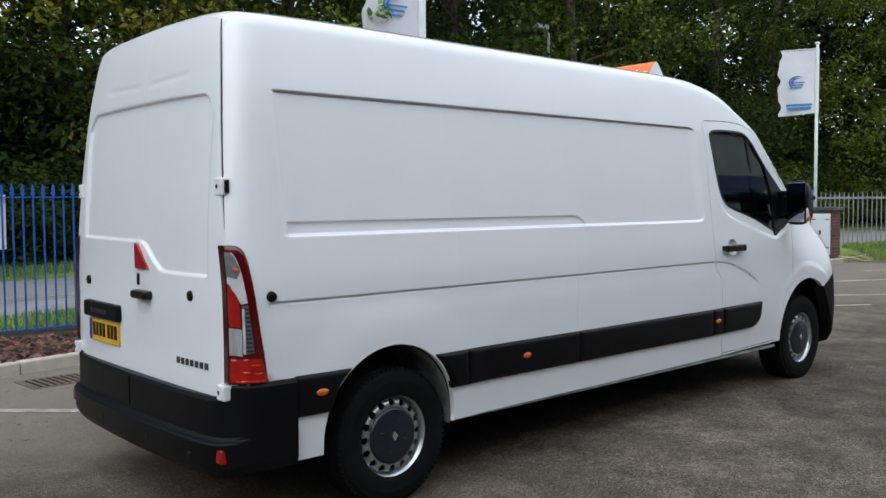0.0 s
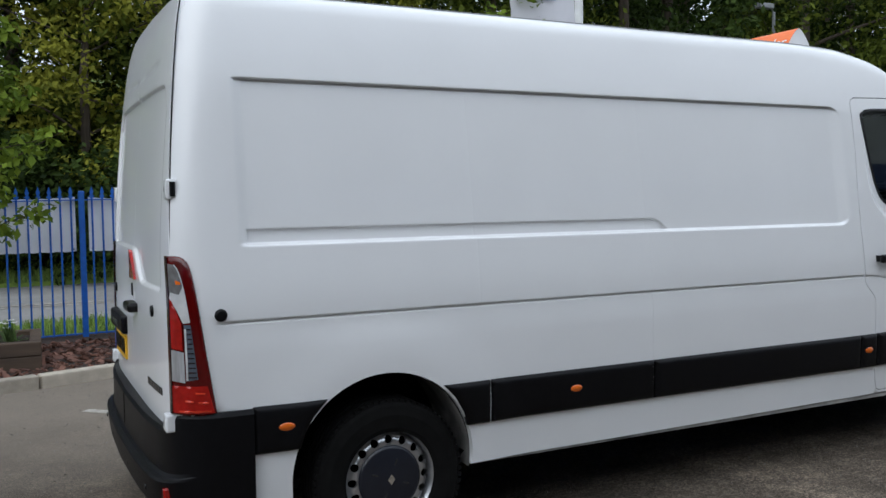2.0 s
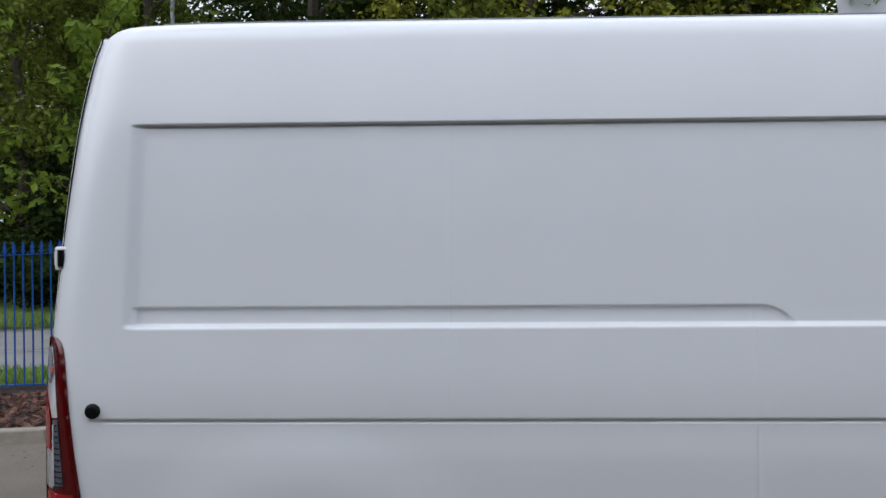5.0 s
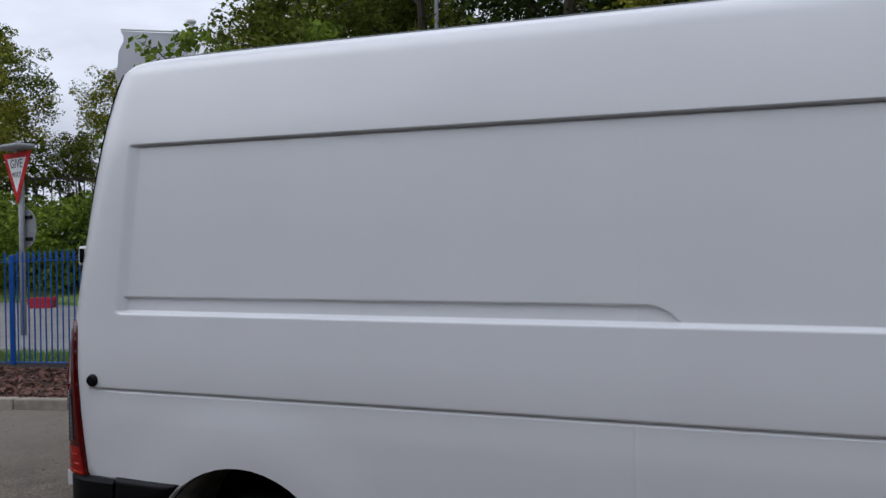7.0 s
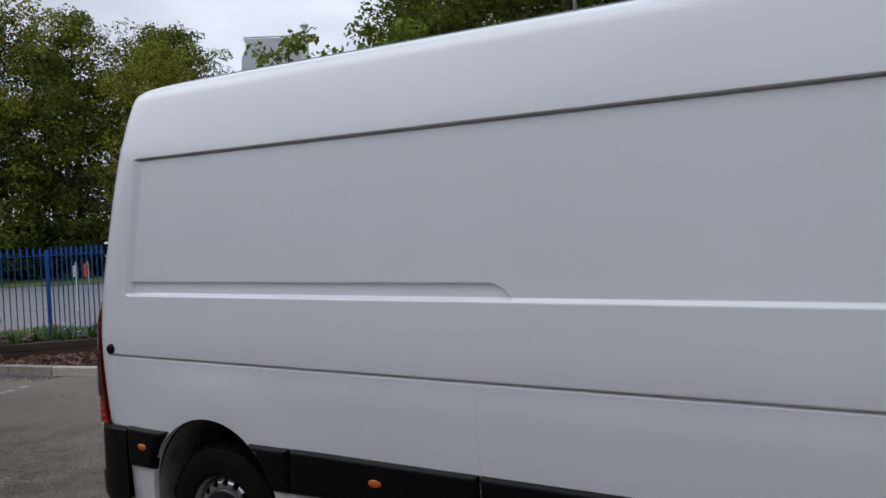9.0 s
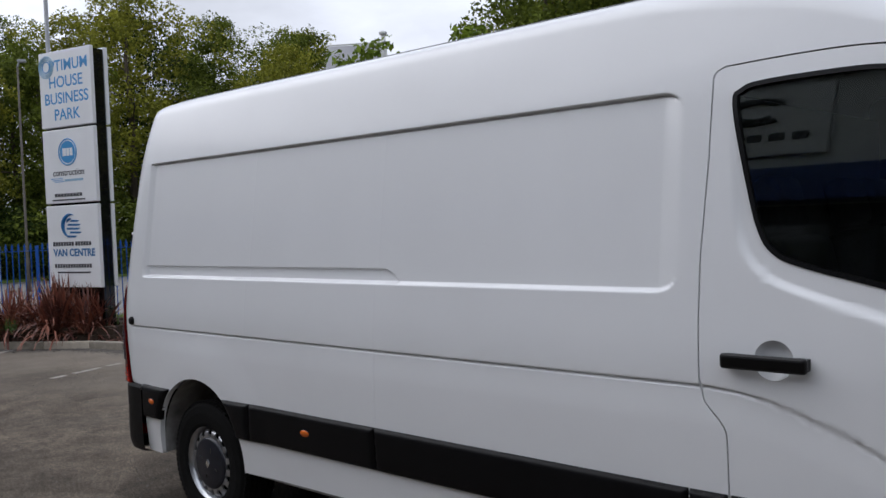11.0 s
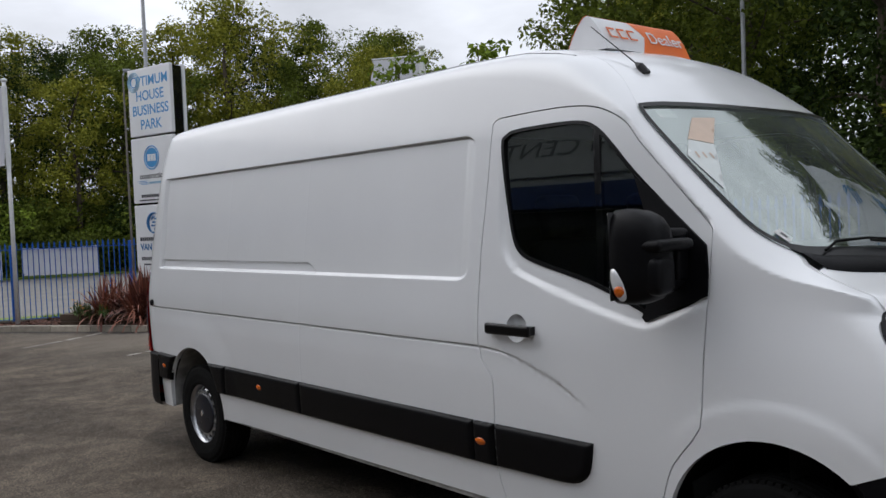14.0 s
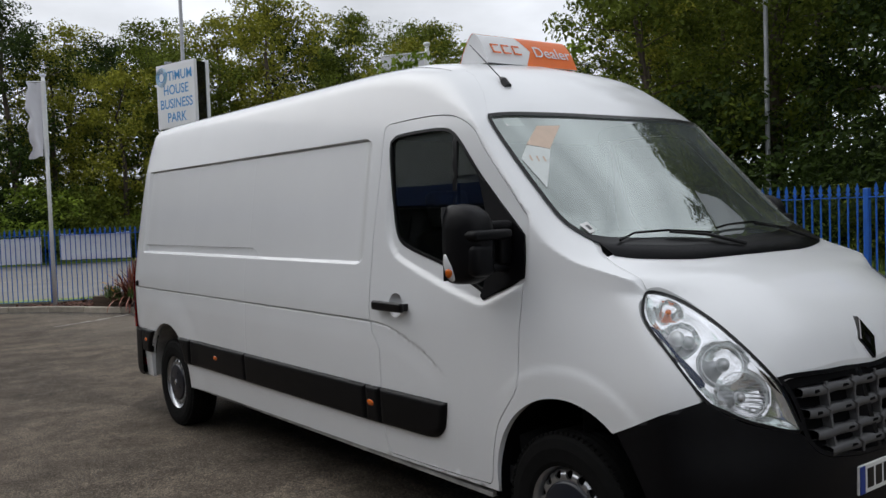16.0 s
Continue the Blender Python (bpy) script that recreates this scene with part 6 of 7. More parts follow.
def picket_mesh():
    bm = tube([(0, 0, 0.02), (0, 0, H_FENCE - 0.10)], 0.0105, 6)
    for pts in ([(0.011, 1.50), (0.028, 1.525), (0.011, 1.54), (0.020, 1.57), (0.0, 1.635), (-0.020, 1.57), (-0.011, 1.54), (-0.028, 1.525), (-0.011, 1.50)],):
        a = [bm.verts.new((u, -0.006, v)) for u, v in pts]
        b = [bm.verts.new((u, 0.006, v)) for u, v in pts]
        bm.faces.new(a)
        bm.faces.new(b[::-1])
        for i in range(len(a)):
            j = (i + 1) % len(a)
            bm.faces.new((a[j], a[i], b[i], b[j]))
    me = bpy.data.meshes.new("picket")
    bmesh.ops.recalc_face_normals(bm, faces=bm.faces)
    bm.to_mesh(me)
    bm.free()
    me.materials.append(FENCE_BLUE)
    return me


PICKET = picket_mesh()
post_me = None


def fence_base(p):
    return float(bed_z(np.array([p[0]]), np.array([p[1]]))[0]) if p[0] < 30 else 0.12


for p, q in zip(FENCE_POSTS, FENCE_POSTS[1:]):
    za, zb = fence_base(p), fence_base(q)
    d = math.hypot(q[0] - p[0], q[1] - p[1])
    ang = math.degrees(math.atan2(q[1] - p[1], q[0] - p[0]))
    f = new("fence_panel")
    f.matrix_world = pose(p[0], p[1], za, 0, 0, ang)
    tagged(f, "blue-painted steel railing panel with spear tops in the bed", "fence", "railing panels")
    drop = (zb - za) / d
    if post_me is None:
        post_me = part("post", boxes((-0.03, 0.03, -0.03, 0.03, -0.1, H_FENCE - 0.02), bevel=0.006), FENCE_BLUE, f, "square blue post").data
    else:
        part("post", post_me, None, f, "square blue post")
    for h in (0.035, H_FENCE - 0.115):
        bm = boxes((0.03, d - 0.03, -0.022, 0.022, h - 0.006, h + 0.006))
        bmesh.ops.transform(bm, matrix=Matrix(((1, 0, 0, 0), (0, 1, 0, 0), (drop, 0, 1, 0), (0, 0, 0, 1))), verts=bm.verts)
        part("rail", bm, FENCE_BLUE, f, "flat blue rail")
    n = int(d / 0.1025)
    for k in range(1, n):
        pk = part("picket", PICKET, None, f)
        pk.matrix_local = pose(d * k / n, 0, drop * d * k / n)


# white boards tied to the railings
def banner(a, b, z0, z1, label):
    d = math.hypot(b[0] - a[0], b[1] - a[1])
    ang = math.atan2(b[1] - a[1], b[0] - a[0])
    h = tagged(new("banner"), label, "banner", "boards on the railings")
    h.matrix_world = Matrix.Translation((*a, 0)) @ Matrix.Rotation(ang, 4, "Z")
    nx = max(6, int(d / 0.05))
    verts = []
    for i in range(nx + 1):
        for k in range(9):
            u = i / nx
            verts.append((u * d, 0.0, z0 + (z1 - z0) * k / 8 - 0.02 * math.sin(u * math.pi) * (k / 8) + 0.004 * math.sin(u * 40)))
    front = [(x, -0.004 + 0.006 * math.sin(x * 21 + z * 5), z) for x, _, z in verts]
    backv = [(x, y + 0.008, z) for x, y, z in front]
    faces = [(i * 9 + k, (i + 1) * 9 + k, (i + 1) * 9 + k + 1, i * 9 + k + 1) for i in range(nx) for k in range(8)]
    m = len(front)
    faces += [tuple(reversed([m + t for t in f])) for f in faces]
    part("banner_sheet", mesh_of("banner_sheet", front + backv, faces, [BANNER]), None, h, "pale sheet")
    for x in (0.03, d - 0.03):
        for z in (z0 + 0.03, z1 - 0.03):
            part("tie", boxes((x - 0.008, x + 0.008, -0.02, 0.03, z - 0.006, z + 0.006)), BLACK2, h)


BANNER = material("pale_banner", (0.85, 0.86, 0.88), 0.6, vary=0.08, scale=4)
banner((-0.75, 6.945), (0.29, 6.925), 1.04, 1.63, "blank-backed white board tied behind the railings")
banner((0.42, 6.93), (1.14, 6.90), 1.04, 1.63, "blank-backed white board tied behind the railings")
banner((-12.80, 2.64), (-12.06, 3.97), 0.80, 1.38, "pale banner tied behind the blue railings")
banner((-13.72, 0.97), (-12.98, 2.30), 0.74, 1.33, "pale banner tied behind the blue railings")

# ---- flag poles ----
POLE = material("white_pole", (0.78, 0.79, 0.78), 0.4, vary=0.1, scale=10)
FLAG = material("white_flag_cloth", (0.68, 0.68, 0.72), 0.8, vary=0.05, scale=6)
FLAG_BLUE = material("flag_print", (0.06, 0.22, 0.48), 0.8)


def flag_pole(at, height, turn, limp=0.0, label="white flag pole with a white dealer flag"):
    f = thing("flag_pole", at, label, "flag pole", "flag poles", rz=turn)
    part("pole", tube([(0, 0, -0.1), (0, 0, height - 0.05)], [0.045, 0.036], 14), POLE, f, "", True)
    part("finial", lathe([(0.0, height + 0.03), (0.05, height + 0.015), (0.065, height - 0.01), (0.05, height - 0.03), (0.03, height - 0.05), (0.0, height - 0.05)], "z", 18), POLE, f, "", True)
    top, w, h = height - 0.16, 0.82 * (1 - 0.72 * limp), 1.55
    part("flag_arm", tube([(0, 0, top + 0.02), (-w - 0.02, 0, top + 0.02)], 0.012, 8), POLE, f)
    nx, nz = 14, 26
    verts = []
    for i in range(nx + 1):
        for k in range(nz + 1):
            u, v = i / nx, k / nz
            edge = (0.03 * math.sin(v * 17) + 0.02 * math.sin(v * 31)) * u * u
            verts.append((-0.05 - u * (w - 0.03) * (1 + 0.06 * math.sin(v * 3)) + edge, (0.03 + 0.09 * limp) * math.sin(u * 5 + v * 4) * (0.3 + v), top - v * h - 0.05 * u * v))
    faces = [(i * (nz + 1) + k, (i + 1) * (nz + 1) + k, (i + 1) * (nz + 1) + k + 1, i * (nz + 1) + k + 1) for i in range(nx) for k in range(nz)]
    m = len(verts)
    verts = verts + [(x, y + 0.004, z) for x, y, z in verts]
    faces += [tuple(reversed([m + t for t in q])) for q in faces]
    cloth = part("flag", mesh_of("flag", verts, faces, [FLAG]), None, f, "white flag with a faded blue emblem")
    # emblem and lines of unreadable print
    if limp < 0.5:
        for y in (-0.05, 0.06):
            for r, k0, k1 in ((0.20, 40, 200), (0.14, 60, 190)):
                pts = [(-0.43 + r * math.cos(radians(a)), y, top - 0.78 + r * 0.75 * math.sin(radians(a))) for a in np.linspace(k0, k1 + 60, 16)]
                part("emblem_stroke", tube(pts, [0.002 + 0.016 * math.sin(math.pi * i / 15) for i in range(16)], 6), FLAG_BLUE, cloth)
            for k in range(3):
                part("emblem_stroke", boxes((-0.62, -0.27 - 0.04 * k, y - 0.002, y + 0.002, top - 0.80 - 0.06 * k, top - 0.775 - 0.06 * k)), FLAG_BLUE, cloth)
            part("print_bar", boxes((-0.70, -0.10, y - 0.002, y + 0.002, top - 1.36, top - 1.31)), FLAG_BLUE, cloth)
            part("print_bar", boxes((-0.68, -0.12, y - 0.002, y + 0.002, top - 1.45, top - 1.39)), FLAG_BLUE, cloth)
    part("sleeve", tube([(0, 0, top + 0.03), (0, 0, top - h)], 0.05, 12), POLE, f)
    return f


flag_pole((5.84, 5.42, 0.1), 4.85, -4)
flag_pole((19.7, 6.72, 0.1), 5.25, -68)
flag_pole((-4.1, 6.48, 0.0), 4.42, 35)
flag_pole((-12.05, 2.3, -0.12), 4.87, 62, 0.85, "white flag pole with a furled white flag")

# ---- totem sign ----
SIGN_WHITE = material("sign_white", (0.84, 0.85, 0.86), 0.35, vary=0.04, scale=3)
SKY_BLUE = material("sign_light_blue", (0.06, 0.30, 0.62), 0.4)
MID_BLUE = material("sign_mid_blue", (0.01, 0.14, 0.36), 0.4)
GREY_INK = material("grey_ink", (0.05, 0.052, 0.06), 0.5)
GLOSS_BLACK = material("gloss_black", (0.008, 0.008, 0.009), 0.06, coat=1.0)
totem = thing("totem_sign", (-9.944, 4.01, 0.06), "tall white three-panel business park sign in the planter", "sign", rz=13)
totem.scale = (0.935, 0.935, 0.925)
TW, TZ = 1.38, (0.72, 2.26, 3.64, 5.06)
part("core", boxes((0.03, TW - 0.03, 0.02, 0.25, -0.2, 5.0)), GLOSS_BLACK, totem, "glossy black core of the sign")
faces_of = []
for z0, z1 in zip(TZ, TZ[1:]):
    faces_of.append(part("panel", boxes((0, TW, -0.06, 0.02, z0 + 0.022, z1 - 0.022), bevel=0.012, seg=2), SIGN_WHITE, totem, "white sign panel"))
    part("panel", boxes((0, TW, 0.25, 0.32, z0 + 0.022, z1 - 0.022), bevel=0.012, seg=2), SIGN_WHITE, totem, "white sign panel")


def on_face(x, z):
    return Matrix.Translation((x, -0.0625, z)) @ Euler((radians(90), 0, 0)).to_matrix().to_4x4()


low, mid, top = faces_of
for k, word in enumerate(("PTIMUM", "HOUSE", "BUSINESS", "PARK")):
    lettering(word, 0.285, SKY_BLUE, top, on_face(TW / 2 + (0.11 if k == 0 else 0.02), 4.76 - 0.295 * k), bold=0.003, label="light blue sign lettering")
def ring_mark(cx, cz, r, width, mat, parent, d=0.0625):
    pts = [(cx + r * math.cos(a), -d, cz + r * math.sin(a)) for a in np.linspace(0, math.tau, 41)]
    return part("ring_mark", tube(pts, width, 6, False), mat, parent)
PALE_BLUE = material("sign_pale_blue", (0.30, 0.48, 0.62), 0.4)
for r, mat in ((0.10, SKY_BLUE), (0.135, PALE_BLUE), (0.165, PALE_BLUE), (0.195, PALE_BLUE)):
    ring_mark(0.20, 4.77, r, 0.010, mat, top)
bm = prism([(TW / 2 - 0.02 + 0.20 * math.cos(a), 3.20 + 0.20 * math.sin(a)) for a in np.linspace(0, math.tau, 41)[:-1]], -0.0665, -0.058)
part("logo_disc", bm, SKY_BLUE, mid, "round blue logo")
ring_mark(TW / 2 - 0.02, 3.20, 0.235, 0.012, SKY_BLUE, mid)
for k, (x0, x1) in enumerate(((-0.13, -0.035), (-0.02, 0.055), (0.07, 0.14))):
    part("logo_stroke", boxes((TW / 2 - 0.02 + x0, TW / 2 - 0.02 + x1, -0.070, -0.066, 3.13, 3.27)), SIGN_WHITE, mid)
lettering("construction", 0.165, GREY_INK, mid, on_face(TW / 2 - 0.02, 2.83), bold=0.002, label="dark sign lettering")
for k, (x0, x1) in enumerate(((0.18, 0.50), (0.22, 0.52), (0.28, 0.54))):
    part("print_bar", boxes((x0, x1, -0.0645, -0.060, 2.725 - 0.03 * k, 2.735 - 0.03 * k)), SKY_BLUE, mid)
part("print_bar", boxes((0.56, 1.05, -0.0645, -0.060, 2.67, 2.71)), PALE_BLUE, mid)
for k in range(9):
    part("print_bar", boxes((0.27 + 0.083 * k, 0.335 + 0.083 * k, -0.0645, -0.060, 2.395, 2.455)), GREY_INK, mid)
part("print_bar", boxes((0.20, 1.08, -0.0645, -0.060, 2.325, 2.35)), GREY_INK, mid)
# emblem of the lower panel: sweeping strokes
for a0, a1, r, wd in ((70, 255, 0.21, 0.036), (80, 150, 0.13, 0.02)):
    pts = [(TW / 2 - 0.03 + r * math.cos(radians(a)), -0.063, 1.86 + r * math.sin(radians(a))) for a in np.linspace(a0, a1, 18)]
    part("emblem_stroke", tube(pts, [0.004 + wd * math.sin(math.pi * i / 17) for i in range(18)], 8), MID_BLUE, low)
for k, (x0, x1, z) in enumerate(((-0.02, 0.20, 1.97), (-0.10, 0.24, 1.90), (-0.13, 0.22, 1.83), (-0.05, 0.25, 1.76), (-0.12, 0.12, 1.69))):
    part("emblem_stroke", prism([(TW / 2 + x0, z), (TW / 2 + x1, z - 0.01), (TW / 2 + x1 - 0.05, z - 0.04), (TW / 2 + x0 - 0.02, z - 0.035)], -0.066, -0.059), MID_BLUE, low)
for k in range(14):
    part("print_bar", boxes((0.15 + 0.072 * k + (0.03 if k > 7 else 0), 0.205 + 0.072 * k + (0.03 if k > 7 else 0), -0.0645, -0.060, 1.50, 1.575)), GREY_INK, low)
lettering("VAN CENTRE", 0.185, MID_BLUE, low, on_face(TW / 2 + 0.02, 1.37), bold=0.005, label="dark blue sign lettering")
for k in range(14):
    part("print_bar", boxes((0.17 + 0.072 * k, 0.222 + 0.072 * k, -0.0645, -0.060, 1.10, 1.17)), GREY_INK, low)
part("print_bar", boxes((0.24, 1.12, -0.0645, -0.060, 1.0, 1.03)), GREY_INK, low)

# ---- planters ----
TIMBER = material("sleeper_timber", (0.105, 0.07, 0.045), 0.85, vary=0.4, scale=10, color2=(0.05, 0.034, 0.024), stretch=(0.15, 1, 1), bump=0.4, bump_scale=40)


def planter(at, turn, length, width, height, label):
    p = thing("planter", at, label, "planter", rz=turn)
    for row in range(2):
        z0, z1 = row * height / 2, (row + 1) * height / 2 - 0.004
        part("sleeper", boxes((0, length, 0, 0.10, z0, z1), bevel=0.008), TIMBER, p, "weathered timber sleeper")
        part("sleeper", boxes((0, length, width - 0.10, width, z0, z1), bevel=0.008), TIMBER, p, "weathered timber sleeper")
        part("sleeper", boxes((0, 0.10, 0.103, width - 0.103, z0, z1), bevel=0.008), TIMBER, p, "weathered timber sleeper")
        part("sleeper", boxes((length - 0.10, length, 0.103, width - 0.103, z0, z1), bevel=0.008), TIMBER, p, "weathered timber sleeper")
    part("soil", boxes((0.10, length - 0.10, 0.10, width - 0.10, 0, height - 0.05)), SOIL, p, "dark soil")
    return p


planter((-10.75, 2.71, -0.16), 34.5, 2.8, 1.5, 0.27, "low timber planter round the totem sign")
planter((-2.2, 5.24, 0.08), -2, 2.05, 0.95, 0.26, "low timber planter on the bark bed")
planter((-8.95, 3.98, -0.13), 51, 2.35, 0.6, 0.24, "low timber planter with bedding flowers")


def leaf_blades(count, rad, length, width, spread, droop, rnd, curl=7, lean=0.35):
    """Strap leaves springing from one crown."""
    verts, faces = [], []
    for _ in range(count):
        a = rnd.uniform(0, math.tau)
        tilt = abs(rnd.gauss(lean, spread))
        ln, wd = length * rnd.uniform(0.55, 1.1), width * rnd.uniform(0.7, 1.2)
        x, y, z = rnd.uniform(-rad, rad), rnd.uniform(-rad, rad), 0.0
        side = Vector((-math.sin(a), math.cos(a), 0))
        s = len(verts)
        for k in range(curl + 1):
            t = k / curl
            w = wd * (0.7 + 0.6 * t) * (1 - t) ** 0.6 if k else wd * 0.7
            ctr = Vector((x, y, z))
            verts += [tuple(ctr + side * w), tuple(ctr - side * w)]
            g = tilt + droop * t * t * tilt * 1.6
            x += math.cos(a) * math.sin(g) * ln / curl
            y += math.sin(a) * math.sin(g) * ln / curl
            z += math.cos(g) * ln / curl
        for k in range(curl):
            faces.append((s + 2 * k, s + 2 * k + 1, s + 2 * k + 3, s + 2 * k + 2))
    return verts, faces


RED_LEAF = material("bronze_strap_leaf", (0.36, 0.135, 0.085), 0.45, vary=0.5, scale=4, color2=(0.085, 0.030, 0.024), island="island")
rr = random.Random(5)
for k, (x, y, s) in enumerate(((-10.05, 3.42, 1.0), (-9.45, 3.80, 1.15), (-8.98, 4.14, 1.0))):
    f = thing("flax_plant", (x, y, 0.02), "bronze-red strap-leaved flax plant in the planter", "plant", "flax plants")
    v, q = leaf_blades(330, 0.22, 0.84 * s, 0.024, 0.55, 1.0, rr, 7, 0.62)
    part("leaves", mesh_of("leaves", v, q, [RED_LEAF]), None, f)
    part("crown", lathe([(0.0, 0.1), (0.12, 0.05), (0.16, -0.1), (0.0, -0.1)], "z", 12), SOIL, f)

FLOWER_MATS = [material("yellow_petals", (0.70, 0.36, 0.03), 0.7, vary=0.2, scale=9), material("white_petals", (0.72, 0.71, 0.68), 0.7, vary=0.1, scale=9), material("pink_petals", (0.62, 0.10, 0.13), 0.7, vary=0.2, scale=9), material("orange_petals", (0.70, 0.19, 0.03), 0.7, vary=0.2, scale=9)]
SPRIG = material("bedding_leaf", (0.09, 0.15, 0.04), 0.7, vary=0.5, scale=6, island="island")


def bedding(at, which, size, rnd):
    f = thing("bedding_plant", at, ("low plant with yellow flowers in a planter", "low plant with white flowers in a planter", "low plant with pink flowers in a planter", "low plant with orange flowers in a planter")[which], "flowers", "bedding plants")
    v, q = leaf_blades(46, 0.07 * size, 0.24 * size, 0.016, 0.5, 0.9, rnd, 4)
    part("leaves", mesh_of("leaves", v, q, [SPRIG]), None, f)
    for _ in range(6):
        bm = bmesh.new()
        c = Vector((rnd.uniform(-0.11, 0.11) * size, rnd.uniform(-0.11, 0.11) * size, rnd.uniform(0.10, 0.26) * size))
        for k in range(7):
            a = math.tau * k / 7
            d = Vector((math.cos(a), math.sin(a), 0.35))
            s = Vector((-math.sin(a), math.cos(a), 0)) * 0.014
            vs = [bm.verts.new(c), bm.verts.new(c + d * 0.022 + s), bm.verts.new(c + d * 0.038), bm.verts.new(c + d * 0.022 - s)]
            bm.faces.new(vs)
        part("flower_head", bm, FLOWER_MATS[which], f)


for x, y, w, s in ((-10.35, 2.92, 0, 1.2), (-10.5, 3.1, 3, 1.0), (-10.05, 3.0, 0, 1.0), (-9.75, 3.2, 0, 0.9)):
    bedding((x, y, 0.10), w, s, rr)
for k in range(9):
    bedding((-2.0 + k * 0.2, 5.62 + rr.uniform(-0.15, 0.25), 0.26), (0, 0, 3, 0, 1, 1, 0, 1, 1)[k], rr.uniform(0.9, 1.3), rr)
for k in range(8):
    bedding((-9.0 + k * 0.168 + rr.uniform(-0.05, 0.05), 4.32 + 0.207 * k + rr.uniform(-0.06, 0.06), 0.06), (2, 1, 2, 0, 2, 1, 2, 2)[k], rr.uniform(0.9, 1.3), rr)

# ---- give way sign, lamp posts ----
GALV = material("galvanised_steel", (0.29, 0.30, 0.31), 0.55, 0.35, vary=0.2, scale=12)
RED_SIGN = material("sign_red", (0.55, 0.02, 0.02), 0.4)
gw = thing("give_way_sign", (-11.56, 10.76, -0.45), "red and white give way sign on a grey post", "road sign", rz=-18)
part("post", tube([(0, 0, -0.3), (0, 0, 4.0)], 0.06, 12), GALV, gw, "", True)
R3 = lambda r, z: [(-r, z + r * 0.58), (r, z + r * 0.58), (0, z - r * 1.15)]
plate = part("sign_plate", prism(R3(0.60, 3.60), -0.085, -0.066), RED_SIGN, gw, "red-bordered triangle")
part("sign_face", prism(R3(0.40, 3.60), -0.090, -0.084), SIGN_WHITE, plate, "white triangle")
lettering("GIVE", 0.25, BLACK2, plate, Matrix.Translation((0, -0.092, 3.71)) @ Euler((radians(90), 0, 0)).to_matrix().to_4x4(), label="black sign lettering")
lettering("WAY", 0.17, BLACK2, plate, Matrix.Translation((0, -0.092, 3.49)) @ Euler((radians(90), 0, 0)).to_matrix().to_4x4(), label="black sign lettering")
disc = part("round_sign", lathe([(0.0, 0.075), (0.38, 0.075), (0.38, 0.09), (0.0, 0.09)], "y", 36, (0.06, 0, 2.42)), GALV, gw, "back of a round grey sign")
for z in (2.2, 2.64):
    part("bracket", boxes((-0.08, 0.30, 0.055, 0.073, z - 0.035, z + 0.035)), BLACK, disc)
part("sign_light", boxes((-0.42, 0.52, -0.34, 0.06, 4.0, 4.09), bevel=0.03), GALV, gw, "grey sign light above the triangle")


def street_lamp(at, height, turn, arm=1.0, w=1.0, mat=None, label="tall grey steel street lamp post"):
    mat = mat or GALV
    s = thing("street_lamp", at, label, "street lamp", "street lamps", rz=turn)
    part("column", tube([(0, 0, -0.3), (0, 0, 1.2), (0, 0, 1.25), (0, 0, height)], [0.09 * w, 0.09 * w, 0.07 * w, 0.05 * w], 14), mat, s, "", True)
    if arm:
        part("bracket", tube([(0, 0, height - 0.05), (arm * 0.5, 0, height + 0.12), (arm, 0, height + 0.15)], 0.03, 8), GALV, s)
    part("lantern", boxes((arm - 0.15 * w, arm + 0.45 * w * w, -0.13 * w, 0.13 * w, height + 0.16 - 0.08 * w, height + 0.16 + 0.08 * w), bevel=0.03, seg=2), GALV, s, "grey lantern")
    return s


street_lamp((-5.9, 19.3, 0.3), 9.5, -90)
street_lamp((21.5, 17.0, 0.2), 7.1, 180, 0.25)
street_lamp((-18.0, 7.7, -0.3), 10.0, 60)
street_lamp((-24.4, 9.5, -0.3), 7.5, 60, 0.1, 0.62, material("weathered_post", (0.115, 0.10, 0.085), 0.8, vary=0.3, scale=14), "slim weathered brown lamp post behind the sign")

# ---- brick pier and meter cabinet by the entrance ----
BRICK = material("dark_brick", (0.17, 0.085, 0.06), 0.9, vary=0.4, scale=20, color2=(0.09, 0.05, 0.04), island="object", bump=0.3, bump_scale=80)
MORTAR = material("mortar", (0.20, 0.18, 0.16), 0.95, vary=0.3, scale=30)
COPING = material("coping_slab", (0.10, 0.095, 0.09), 0.85, vary=0.3, scale=12, bump=0.3, bump_scale=60)
pier = thing("brick_pier", (18.75, 5.80, 0.04), "low brick enclosure with a white meter cabinet", "pier", rz=0)
part("pier_core", boxes((0.012, 0.288, 0.012, 0.648, -0.1, 1.22)), MORTAR, pier, "mortar core")
for row in range(16):
    for face in ("x", "y"):
        span = 0.66 if face == "x" else 0.30
        k, off = 0, (0.0 if row % 2 else -0.1125)
        while off < span - 0.03:
            a, b = max(off, 0.0), min(off + 0.215, span)
            if b - a > 0.04:
                z0 = row * 0.075
                rws = (0.0, 0.10, a, b, z0, z0 + 0.065) if face == "x" else (a, b, 0.0, 0.10, z0, z0 + 0.065)
                if face == "x":
                    part("brick", boxes(rws), BRICK, pier)
                else:
                    part("brick", boxes((max(a, 0.103), b, 0.0, 0.10, z0, z0 + 0.065)), BRICK, pier) if b > 0.15 else None
            off += 0.225
part("coping", boxes((-0.06, 0.36, -0.06, 0.72, 1.222, 1.30), bevel=0.01), COPING, pier, "dark coping slab")
